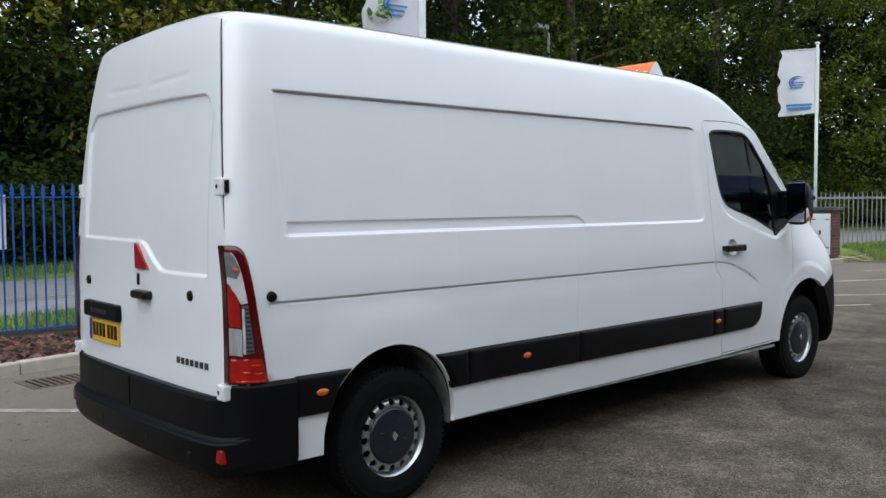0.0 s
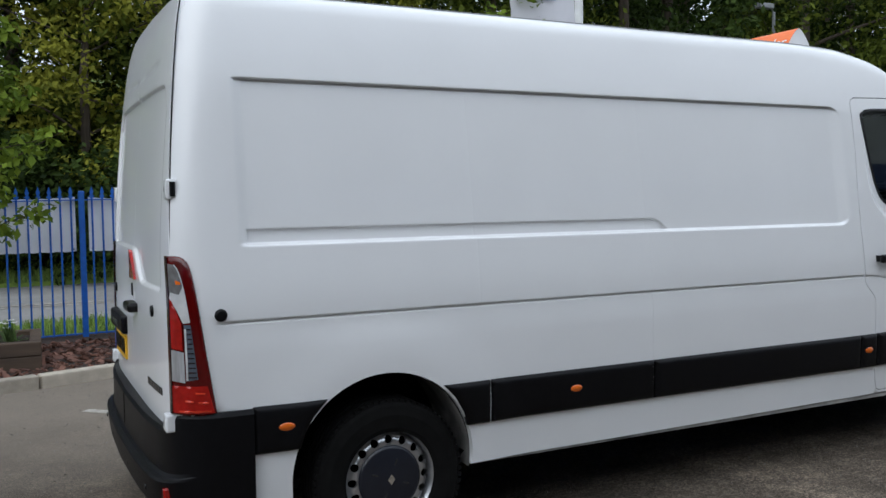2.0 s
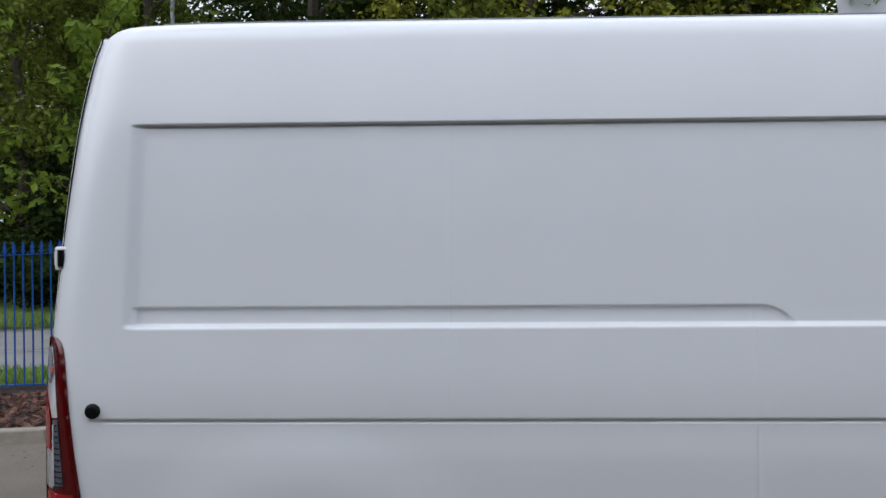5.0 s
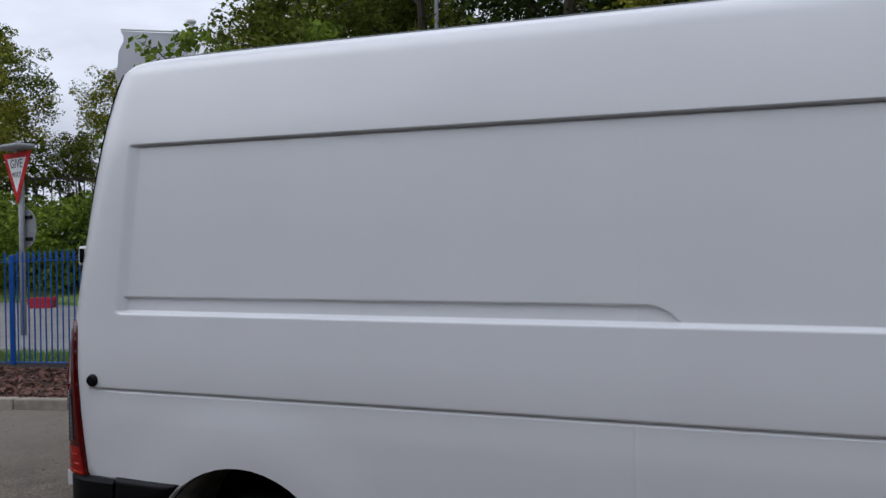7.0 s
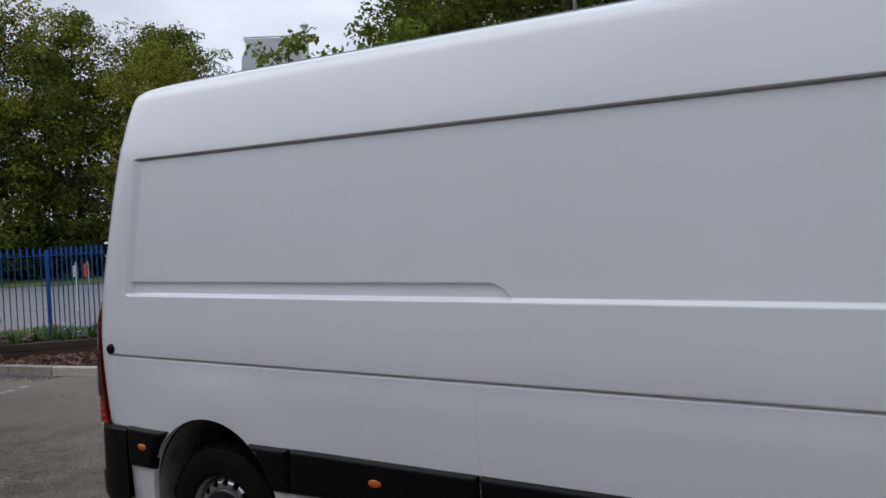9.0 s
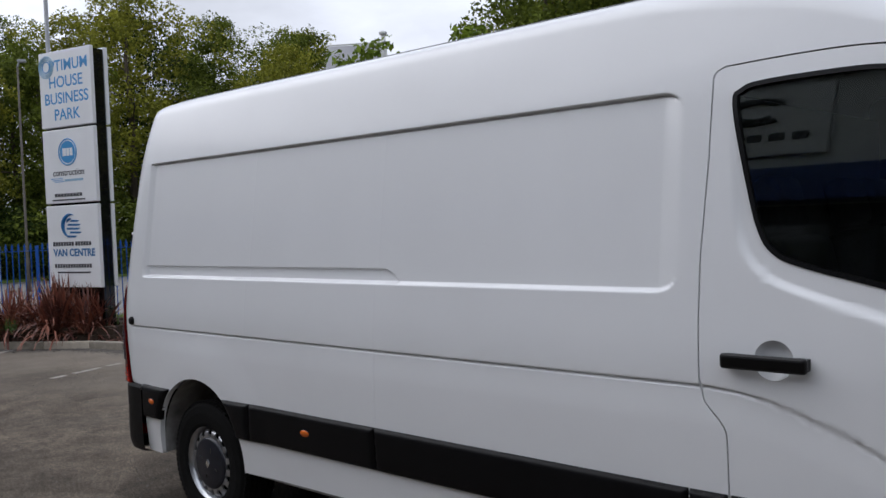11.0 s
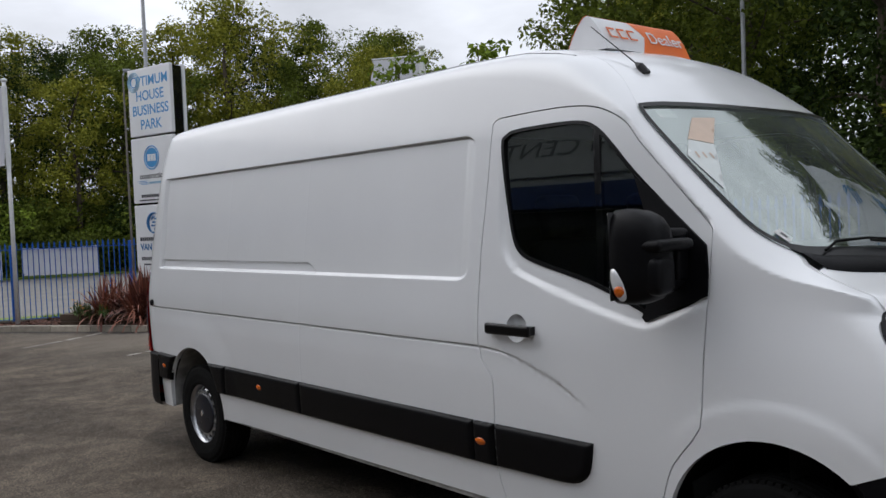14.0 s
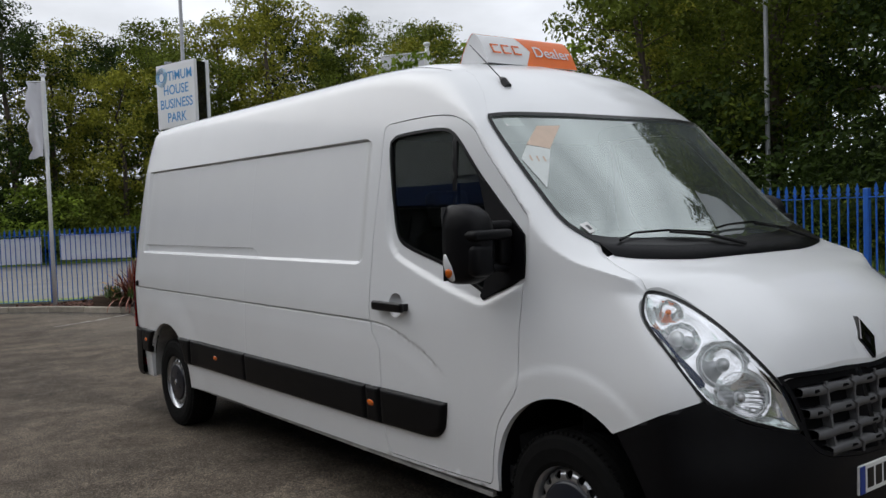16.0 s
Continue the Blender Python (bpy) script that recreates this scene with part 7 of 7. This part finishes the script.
cab = part("meter_cabinet", boxes((-0.05, -0.004, 0.09, 0.54, 0.18, 1.15), bevel=0.008), SIGN_WHITE, pier, "white meter cabinet door")
for z in (0.34, 1.0):
    for y in (0.10, 0.43):
        part("strap_hinge", boxes((-0.062, -0.05, y, y + 0.1, z, z + 0.03)), LINER, cab, "rusty strap hinge")
part("latch", boxes((-0.066, -0.05, 0.30, 0.34, 0.66, 0.76)), BLACK2, cab, "black latch")
ground_sheet("grass_mound", dense(smooth_line([(18.75, 5.82), (20.2, 5.95), (21.45, 6.05), (20.9, 6.6), (20.2, 6.75), (19.1, 6.5)], 5, True), 0.2), 0.10, GRASS, 0.2, "rough grass beside the entrance", "grass", fn=lambda x, y: np.stack([x, y, 0.14 + 0.28 * step01(5.85, 6.3, y) * step01(21.4, 19.6, x)], 1), skirt=(0, 0, -0.3))
hose = thing("hose", (19.2, 5.6, 0.04), "yellow hose lying on the kerb", "hose")
part("hose_coil", tube([(-0.15, 0.42, 0.32), (-0.25, 0.25, 0.16), (-0.15, 0.08, 0.12), (0.1, -0.02, 0.10), (0.4, -0.12, 0.02), (0.65, -0.2, 0.02), (0.80, -0.1, 0.02), (0.78, 0.12, 0.10), (0.62, 0.3, 0.2)], 0.02, 8), material("hose_yellow", (0.55, 0.46, 0.20), 0.5), hose, "", True)
gate = thing("entrance_gate", (20.2, 6.98, 0.05), "grey galvanised steel gate at the yard entrance", "gate", rz=-53.7)
part("gate_post", boxes((-0.05, 0.05, -0.05, 0.05, 0, 1.72), bevel=0.008), GALV, gate, "square grey post")
for z in (0.12, 1.48):
    part("gate_rail", boxes((0.05, 3.6, -0.025, 0.025, z, z + 0.05), bevel=0.004), GALV, gate, "flat grey rail")
gate_bar = None
for k in range(32):
    if gate_bar is None:
        gate_bar = part("gate_bar", tube([(0, 0, 0.08), (0, 0, 1.56), (0, 0, 1.66)], [0.013, 0.013, 0.002], 6), GALV, gate)
        gate_bar.matrix_local = pose(0.16, 0, 0)
    else:
        part("gate_bar", gate_bar.data, None, gate).matrix_local = pose(0.16 + 0.109 * k, 0, 0)

# far railings and bits seen across the road
BRIDGE = material("bridge_rust", (0.07, 0.05, 0.045), 0.9, vary=0.4, scale=6)
bridge = thing("footbridge", (-23.5, 25.5, -1.0), "dark footbridge with brown railings among the trees", "bridge", rz=35)
part("deck", boxes((-8, 8, -1, 1, 3.7, 4.1)), BRIDGE, bridge, "dark deck")
part("abutment", boxes((2.0, 8, -1.2, 1.2, -1, 3.7)), BRIDGE, bridge, "brown abutment")
for k in range(54):
    part("rail_bar", boxes((-8 + k * 0.3, -7.96 + k * 0.3, -1.02, -0.98, 4.1, 5.2)), BRIDGE, bridge)
part("hand_rail", boxes((-8, 8, -1.03, -0.97, 5.18, 5.25)), BRIDGE, bridge)
bn = thing("roadside_bin", (-17.2, 16.7, -0.25), "small red roadside container behind the railings", "bin", rz=20)
part("bin_body", prism([(-0.30, 0), (0.30, 0), (0.34, 0.28), (-0.34, 0.28)], -0.2, 0.2), RED_SIGN, bn)
part("bin_lid", prism([(-0.36, 0.28), (0.36, 0.28), (0.30, 0.36), (-0.30, 0.36)], -0.22, 0.22), RED_SIGN, bn)
for dx, mat, lab, w, h in ((0.0, ORANGE, "small orange roadside notice on a post", 0.11, 0.17), (0.42, WHITE_VINYL, "small white roadside notice on a post", 0.10, 0.14)):
    nt = thing("roadside_notice", (-15.9 + 0.3 * dx, 11.0 - 0.95 * dx, -0.6), lab, "sign", rz=-70)
    part("notice_post", tube([(0, 0.02, 0), (0, 0.02, 1.62)], 0.025, 8), POLE, nt, "grey post")
    part("notice_board", boxes((-w, w, -0.015, 0.0, 1.40 - h, 1.40 + h), bevel=0.004), mat, nt)

# ---- trade building across the yard, seen only in the van's glass ----
CLAD = material("grey_cladding", (0.58, 0.58, 0.57), 0.5, vary=0.08, scale=2, stretch=(8, 8, 0.2))
BLUE_BAND = material("blue_fascia", (0.008, 0.035, 0.17), 0.4, vary=0.1, scale=2)
shop = thing("trade_building", (-60, -11.5, 0), "grey clad trade building with a blue fascia", "building")
# wall lengthened beyond its reflected part to keep bright gaps off the flank
part("wall", boxes((0, 92, -8, 0, 4.6, 7.7)), CLAD, shop, "grey clad wall")
part("lower_wall", boxes((0.05, 91.95, -8, -0.02, -0.5, 4.6)), material("dark_wall", (0.02, 0.02, 0.022), 0.6, vary=0.2, scale=3), shop, "dark lower wall")
part("fascia", boxes((-0.1, 92.1, 0.003, 0.25, 4.62, 5.2)), BLUE_BAND, shop, "blue fascia band")
part("parapet", boxes((-0.2, 92.2, -8.2, 0.2, 7.7, 7.9)), GALV, shop, "grey parapet cap")
for k in range(21):
    w = part("window", boxes((0.8 + 4.3 * k, 4.5 + 4.3 * k, 0.003, 0.06, 0.3, 4.4), bevel=0.02), BLACK2, shop, "dark window frame")
    part("pane", boxes((0.9 + 4.3 * k, 2.6 + 4.3 * k, 0.062, 0.07, 0.4, 4.3)), GLOSS_BLACK, w, "dark glazing")
    part("pane", boxes((2.7 + 4.3 * k, 4.4 + 4.3 * k, 0.062, 0.07, 0.4, 4.3)), GLOSS_BLACK, w, "dark glazing")
board = part("name_board", boxes((49.0, 60.2, 0.003, 0.10, 5.5, 7.5), bevel=0.02), material("grey_white_board", (0.66, 0.66, 0.66), 0.5, vary=0.05, scale=3), shop, "large pale name board")
for r in (0.62, 0.46):
    pts = [(58.9 + r * math.cos(a), 0.105, 6.72 + 0.6 * r * math.sin(a)) for a in np.linspace(0.6, 5.4, 24)]
    part("emblem_stroke", tube(pts, 0.07, 6), GREY_INK, board, "dark emblem stroke")
for k in range(7):
    part("print_bar", boxes((57.2 + 0.4 * k, 57.48 + 0.4 * k, 0.102, 0.11, 5.85, 6.05)), GREY_INK, board)
lettering("VAN CENTRE", 0.95, GREY_INK, board, Matrix.Translation((53.4, 0.104, 6.5)) @ Euler((radians(90), 0, radians(180))).to_matrix().to_4x4(), label="dark lettering on the name board")

# ---- trees ----
def leaf_material(name, c1, c2):
    m = material(name, c1, 0.7, vary=0.5, scale=0.5, color2=c2, island="island", spec=0.12)
    n, l = m.node_tree.nodes, m.node_tree.links
    b, out = n["Principled BSDF"], n["Material Output"]
    tr, mix = n.new("ShaderNodeBsdfTranslucent"), n.new("ShaderNodeMixShader")
    mix.inputs["Fac"].default_value = 0.24
    src = b.inputs["Base Color"].links[0].from_socket
    l.new(src, tr.inputs["Color"])
    l.new(b.outputs["BSDF"], mix.inputs[1])
    l.new(tr.outputs["BSDF"], mix.inputs[2])
    l.new(mix.outputs["Shader"], out.inputs["Surface"])
    return m


# the darkest green is lowered to hold the wood's deep shade
LEAVES = [leaf_material("oak_leaf", (0.172, 0.215, 0.029), (0.046, 0.063, 0.010)), leaf_material("birch_leaf", (0.340, 0.340, 0.042), (0.118, 0.130, 0.018)), leaf_material("shaded_leaf", (0.056, 0.090, 0.016), (0.012, 0.022, 0.0055)), leaf_material("lime_leaf", (0.25, 0.34, 0.04), (0.09, 0.14, 0.018))]
BARKM = material("tree_bark", (0.075, 0.058, 0.042), 0.95, vary=0.5, scale=10, stretch=(1, 1, 0.2), bump=0.8, bump_scale=30)


def leaves_at(centres, radii, per, size, rnd):
    """Small folded leaves scattered through clumps."""
    n = len(centres) * per
    c = np.repeat(centres, per, 0)
    r = np.repeat(radii, per)
    d = rnd.normal(size=(n, 3))
    d /= np.linalg.norm(d, axis=1)[:, None]
    p = c + d * (r * rnd.uniform(0.35, 1.0, n) ** 0.6)[:, None] * np.array([1, 1, 0.72])
    up = d * 0.6 + rnd.normal(size=(n, 3)) * 0.6 + np.array([0, 0, 0.5])
    up /= np.linalg.norm(up, axis=1)[:, None]
    t = np.cross(up, rnd.normal(size=(n, 3)))
    t /= np.linalg.norm(t, axis=1)[:, None]
    b = np.cross(up, t)
    s = (size * rnd.uniform(0.6, 1.3, n))[:, None]
    v = np.stack([p - t * s, p + b * s * 0.55 + up * s * 0.12, p + t * s, p - b * s * 0.55 + up * s * 0.12], 1).reshape(-1, 3)
    return v, np.arange(n * 4).reshape(-1, 4)


def grow_tree(seed, height, crown_from, crown_r, clumps, per, size, lean=0.04, sparse=0.0):
    """Trunk and limbs as tapered tubes; crown clumps sit on the limbs' outer ends."""
    r = random.Random(seed)
    rnd = np.random.default_rng(seed)
    bm = bmesh.new()

    def limb(a, b, r0, r1, bend):
        a, b = Vector(a), Vector(b)
        mid = (a + b) / 2 + Vector((r.uniform(-bend, bend), r.uniform(-bend, bend), r.uniform(0, bend)))
        pts = [a, (a + mid) / 2 + Vector((0, 0, bend * 0.1)), mid, (mid + b) / 2, b]
        t = tube(pts, [r0 + (r1 - r0) * k / 4 for k in range(5)], 7)
        me = bpy.data.meshes.new("tmp")
        t.to_mesh(me)
        t.free()
        bm.from_mesh(me)
        bpy.data.meshes.remove(me)
        return mid
    top = Vector((r.uniform(-lean, lean) * height, r.uniform(-lean, lean) * height, height * 0.86))
    base_r = height * 0.016
    limb((0, 0, -0.4), top * 0.55, base_r, base_r * 0.65, 0.15)
    limb(top * 0.55, top, base_r * 0.65, base_r * 0.15, 0.3)
    cen, rad = [], []
    n_limbs = 13
    for k in range(n_limbs):
        h = crown_from + (0.9 - crown_from) * (k + r.random()) / n_limbs
        start = top * (h / 0.86) * 0.92
        a = k * 2.4 + r.uniform(-0.5, 0.5)
        shape = math.sin(math.pi * min(1, (h - crown_from) / (1.0 - crown_from) * 0.82 + 0.16)) ** 0.7
        reach = crown_r * (0.45 + 0.55 * shape) * r.uniform(0.75, 1.15)
        end = start + Vector((math.cos(a) * reach, math.sin(a) * reach, reach * r.uniform(0.1, 0.6)))
        limb(start, end, base_r * 0.32 * (1.15 - h), base_r * 0.06, 0.25)
        for j in range(clumps // n_limbs):
            t = r.uniform(0.35, 1.08)
            p = start.lerp(end, t) + Vector((r.gauss(0, 0.22), r.gauss(0, 0.22), r.gauss(0, 0.2))) * crown_r * 0.8
            cen.append(tuple(p))
            rad.append(crown_r * r.uniform(0.14, 0.27))
    for j in range(clumps // 8):
        cen.append(tuple(top + Vector((r.gauss(0, 0.3), r.gauss(0, 0.3), r.uniform(-0.5, 0.5))) * crown_r * 0.6))
        rad.append(crown_r * r.uniform(0.12, 0.22))
    v, f = leaves_at(np.array(cen), np.array(rad), per, size, rnd)
    trunk = bpy.data.meshes.new("trunk")
    bm.to_mesh(trunk)
    bm.free()
    trunk.materials.append(BARKM)
    return trunk, (v, f)


VARIANTS = []
for seed, h, cf, cr, cl, per, size, mat in ((11, 13, 0.16, 3.2, 230, 72, 0.085, 0), (12, 12, 0.20, 2.7, 200, 72, 0.080, 1), (13, 14, 0.14, 3.4, 240, 72, 0.085, 2), (14, 10, 0.12, 2.6, 190, 72, 0.080, 0), (15, 9, 0.18, 2.2, 130, 60, 0.080, 1), (16, 12, 0.10, 3.0, 230, 72, 0.085, 2)):
    trunk, (v, f) = grow_tree(seed, h, cf, cr, cl, per, size)
    VARIANTS.append((h, trunk, mesh_of("crown", v, f, [LEAVES[mat]], smooth=False)))


def plant_tree(k, x, y, scale, turn, z=0.0, label="tall broadleaved tree in full leaf across the road"):
    h, trunk, crown = VARIANTS[k]
    t = new("tree")
    t.matrix_world = pose(x, y, z, 0, 0, turn) @ Matrix.Diagonal((scale, scale, scale, 1))
    tagged(t, label, "tree", "roadside trees")
    part("trunk", trunk, None, t)
    part("crown", crown, None, t)
    return t


rt = random.Random(21)
# tall wood beyond the road, straight behind the van and towards the nose
for x, y, k, s in [(-7.8, 22.8, 0, 1.0), (-2.6, 20.4, 2, 1.02), (0.0, 21.5, 5, 1.05), (3.0, 18.6, 0, 1.05), (6.6, 20.5, 2, 1.05), (9.5, 18.4, 3, 1.3), (13.0, 20.0, 0, 1.1), (16.5, 18.2, 5, 1.1), (20.5, 20.5, 2, 1.15), (25, 19, 0, 1.2), (30, 21, 5, 1.2), (36, 19.5, 2, 1.2), (43, 20, 0, 1.3), (50, 17, 2, 1.3), (47, 10, 5, 1.3), (42, 13, 0, 1.1),
                   (-1.5, 27, 2, 1.15), (4.5, 26, 0, 1.2), (11, 26, 2, 1.2), (18, 27, 5, 1.25), (27, 27, 2, 1.3), (-6, 29, 5, 1.0), (37, 28, 0, 1.3), (1.5, 17.4, 4, 0.9), (7.8, 17.2, 4, 1.0), (-9.2, 18.6, 3, 0.95)]:
    plant_tree(k, x, y, 1.1 * s * rt.uniform(0.95, 1.05), rt.uniform(0, 360), float(far_z(np.array([x]), np.array([y]))[0]) - 0.1)
# lower, more open belt beyond the entrance
for x, y, k, s in [(-12.5, 27, 4, 1.0), (-17, 29.5, 3, 0.95), (-22, 30, 4, 0.7), (-27, 31, 1, 0.66), (-24, 25.5, 3, 0.62), (-30, 26, 0, 0.78), (-34, 29, 1, 0.92), (-35, 22.5, 5, 0.80), (-31, 20.5, 3, 0.95), (-38, 17.5, 1, 0.95), (-35, 13.5, 0, 0.78), (-40, 12, 2, 0.76), (-37, 8.6, 1, 0.80), (-43, 6.0, 3, 0.72), (-38.5, 3.0, 4, 0.86), (-44, 0.0, 0, 0.9), (-41, -4.5, 1, 0.95), (-47, -9, 2, 1.0), (-40, 22, 2, 0.92), (-45, 16, 0, 0.84), (-20, 36, 1, 0.95), (-29, 37, 2, 0.6), (-14, 35, 5, 0.85), (-26, 21.5, 1, 0.85), (-29, 23.5, 4, 0.95), (-33, 18.0, 1, 0.98), (-33.5, 10.5, 4, 1.0), (-36, 6.6, 2, 0.82), (-35.5, 0.5, 1, 0.85), (-20.5, 26.5, 1, 0.52), (-15, 25.5, 1, 0.72), (-11, 31, 0, 0.82), (-18, 32.5, 0, 0.78), (-25, 34, 5, 0.6), (-38, 26, 0, 0.88), (-43, 11, 1, 0.86), (-40, -1, 2, 0.85), (-33.5, 14.5, 3, 0.9), (-9.5, 26, 3, 0.85)]:
    plant_tree(k, x, y, 1.09 * s * rt.uniform(0.9, 1.1), rt.uniform(0, 360), float(far_z(np.array([x]), np.array([y]))[0]) - 0.1, "broadleaved roadside tree in full leaf by the entrance")

# far woodland closing the view
rf = np.random.default_rng(17)
cen, rad = [], []
for ang in np.linspace(-104, 100, 330):
    a = radians(ang + rf.uniform(-0.3, 0.3))
    dist = 52 + rf.uniform(-3, 3)
    tall = np.interp(ang, [-104, -80, -64, -50, -46, -36, -30, 72, 78, 100], [9.5, 8.5, 10.5, 9.5, 7, 8, 17, 19, 6, 5]) * rf.uniform(0.8, 1.08)
    for k in range(int(tall / 1.5)):
        cen.append((4 + math.sin(a) * dist + rf.normal(0, 0.5), -2.5 + math.cos(a) * dist + rf.normal(0, 0.5), 0.6 + k * 1.5 + rf.normal(0, 0.3)))
        rad.append(rf.uniform(0.9, 1.5) * (0.75 if k > tall / 1.5 - 2 else 1))
cen, rad = np.array(cen), np.array(rad)
east = cen[:, 0] > 30
v, f = leaves_at(cen[~east], rad[~east], 26, 0.24, rf)
v2, f2 = leaves_at(cen[east], rad[east] * 1.15, 60, 0.30, rf)
v, f = np.concatenate([v, v2]), np.concatenate([f, np.array(f2) + len(v)])
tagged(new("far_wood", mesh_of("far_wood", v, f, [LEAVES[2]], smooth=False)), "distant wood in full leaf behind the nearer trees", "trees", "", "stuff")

# undergrowth along the edge of the wood
rb = np.random.default_rng(8)
cen, rad = [], []
for _ in range(60):
    cen.append((rb.normal(0, 0.75), rb.normal(0, 0.55), rb.uniform(0.25, 1.9)))
    rad.append(rb.uniform(0.3, 0.55))
v, f = leaves_at(np.array(cen), np.array(rad), 120, 0.05, rb)
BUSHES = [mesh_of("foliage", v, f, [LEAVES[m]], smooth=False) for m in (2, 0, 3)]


def plant_bush(x, y, s, k, label="dense shrub in shade-darkened green at the edge of the wood"):
    b = new("shrub")
    b.matrix_world = pose(x, y, float(far_z(np.array([x]), np.array([y]))[0]) - 0.15, 0, 0, rt.uniform(0, 360)) @ Matrix.Diagonal((s * 1.25, s * 1.1, s, 1))
    tagged(b, label, "shrub", "shrubs under the trees")
    part("foliage", BUSHES[k], None, b)
    part("stem", tube([(0, 0, -0.2), (0.05, 0.02, 0.5), (0.1, 0, 1.2)], [0.05, 0.04, 0.015], 6), BARKM, b)


for k in range(58):
    x = -8 + k * 1.15
    if not -7.2 < x < -3.2:
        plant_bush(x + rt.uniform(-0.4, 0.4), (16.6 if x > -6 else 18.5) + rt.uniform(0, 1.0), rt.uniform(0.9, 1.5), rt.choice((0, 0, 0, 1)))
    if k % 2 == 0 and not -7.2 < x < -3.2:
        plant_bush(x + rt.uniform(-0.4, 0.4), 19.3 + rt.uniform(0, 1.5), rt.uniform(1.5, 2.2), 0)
for k in range(34):
    t = k / 33
    x, y = np.interp(t, [0, 0.3, 0.5, 0.75, 1], [-9, -24, -31, -34.5, -37]), np.interp(t, [0, 0.3, 0.5, 0.75, 1], [20, 22, 17.5, 8, -8])
    plant_bush(x + rt.uniform(-0.7, 0.7), y + rt.uniform(-0.7, 0.7), rt.uniform(0.9, 1.7), rt.choice((0, 1, 1, 2)), "leafy green shrub beyond the entrance road")

# saplings in the bed close to the railings
def sapling(x, y, height, spread, seed, twigs, z=0.1, per=16, bare=0.35, label="young tree with bright green leaves by the railings"):
    r = random.Random(seed)
    rnd = np.random.default_rng(seed)
    s = thing("sapling", (x, y, z), label, "tree", "young trees")
    part("stem", tube([(0, 0, -0.1), (0.02, 0.03, height * 0.5), (r.uniform(-0.1, 0.1), 0, height * 0.92)], [0.035, 0.024, 0.006], 8), BARKM, s, "", True)
    cen, rad = [], []
    for k in range(twigs):
        h = height * (bare + (0.94 - bare) * k / twigs)
        a = k * 2.4
        reach = spread * r.uniform(0.5, 1.1) * (1.1 - 0.55 * k / twigs)
        e = Vector((math.cos(a) * reach, math.sin(a) * reach, h + reach * r.uniform(0.3, 0.8)))
        part("twig", tube([(0, 0, h), e * 0.5 + Vector((0, 0, h * 0.5 + 0.05)), e], [0.012, 0.008, 0.003], 5), BARKM, s)
        for j in range(5):
            t = 0.35 + 0.75 * j / 5
            cen.append(tuple(Vector((0, 0, h)).lerp(e, t)))
            rad.append(0.14 + 0.06 * r.random())
    v, f = leaves_at(np.array(cen), np.array(rad), per, 0.055, rnd)
    part("leaves", mesh_of("leaves", v, f, [LEAVES[3]], smooth=False), None, s)


sapling(5.15, 5.6, 4.05, 0.62, 31, 16, per=9)
sapling(-0.75, 5.75, 3.6, 1.05, 32, 26, per=20, bare=0.30)
sapling(-2.0, 5.75, 4.0, 0.85, 33, 20, per=14)
sapling(-3.6, 5.6, 4.1, 0.9, 35, 20, per=12)

# short grass along both verges
gr = np.random.default_rng(3)


def tufts(name, n, spot, height, label):
    xy = spot(n)
    z = xy[:, 2]
    a = gr.uniform(0, math.tau, n)
    h = height * gr.uniform(0.5, 1.3, n)
    w = 0.012
    lean = gr.normal(0, 0.35, (n, 2)) * h[:, None]
    c = np.stack([np.cos(a), np.sin(a), 0 * a], 1) * w
    p = np.stack([xy[:, 0], xy[:, 1], z], 1)
    tip = p + np.stack([lean[:, 0], lean[:, 1], h], 1)
    v = np.stack([p - c, p + c, tip], 1).reshape(-1, 3)
    ob = new(name, mesh_of(name, v, np.arange(n * 3).reshape(-1, 3), [GRASS_BLADE], smooth=False))
    tagged(ob, label, "grass", "", "stuff")


GRASS_BLADE = material("grass_blade", (0.30, 0.42, 0.08), 0.8, vary=0.4, scale=3, color2=(0.09, 0.15, 0.03), island="island")


def near_spot(n):
    c = np.stack([gr.uniform(-13, 8, n * 2), gr.uniform(2, 8.9, n * 2)], 1)
    c = c[inside(VERGE, c)]
    c = np.concatenate([c] * (n // len(c) + 1))[:n] + gr.normal(0, 0.02, (n, 2))
    return np.concatenate([c, gz(c[:, :1]) + 0.05], 1)


def far_spot(n):
    c = np.stack([gr.uniform(-10, 26, n), 15.05 + np.abs(gr.normal(0, 0.9, n))], 1)
    return np.concatenate([c, far_z(c[:, 0], c[:, 1])[:, None]], 1)


tufts("verge_grass", 24000, near_spot, 0.10, "short grass on the verge inside the road")
tufts("bank_grass", 26000, far_spot, 0.22, "longer grass on the bank across the road")


def mound_spot(n):
    c = np.stack([gr.uniform(19.4, 25.0, n), gr.uniform(4.9, 6.0, n)], 1)
    return np.concatenate([c, 0.10 + 0.25 * step01(5.0, 5.8, c[:, 1:2])], 1)


tufts("mound_grass", 5000, mound_spot, 0.13, "rough grass on the mound by the entrance")
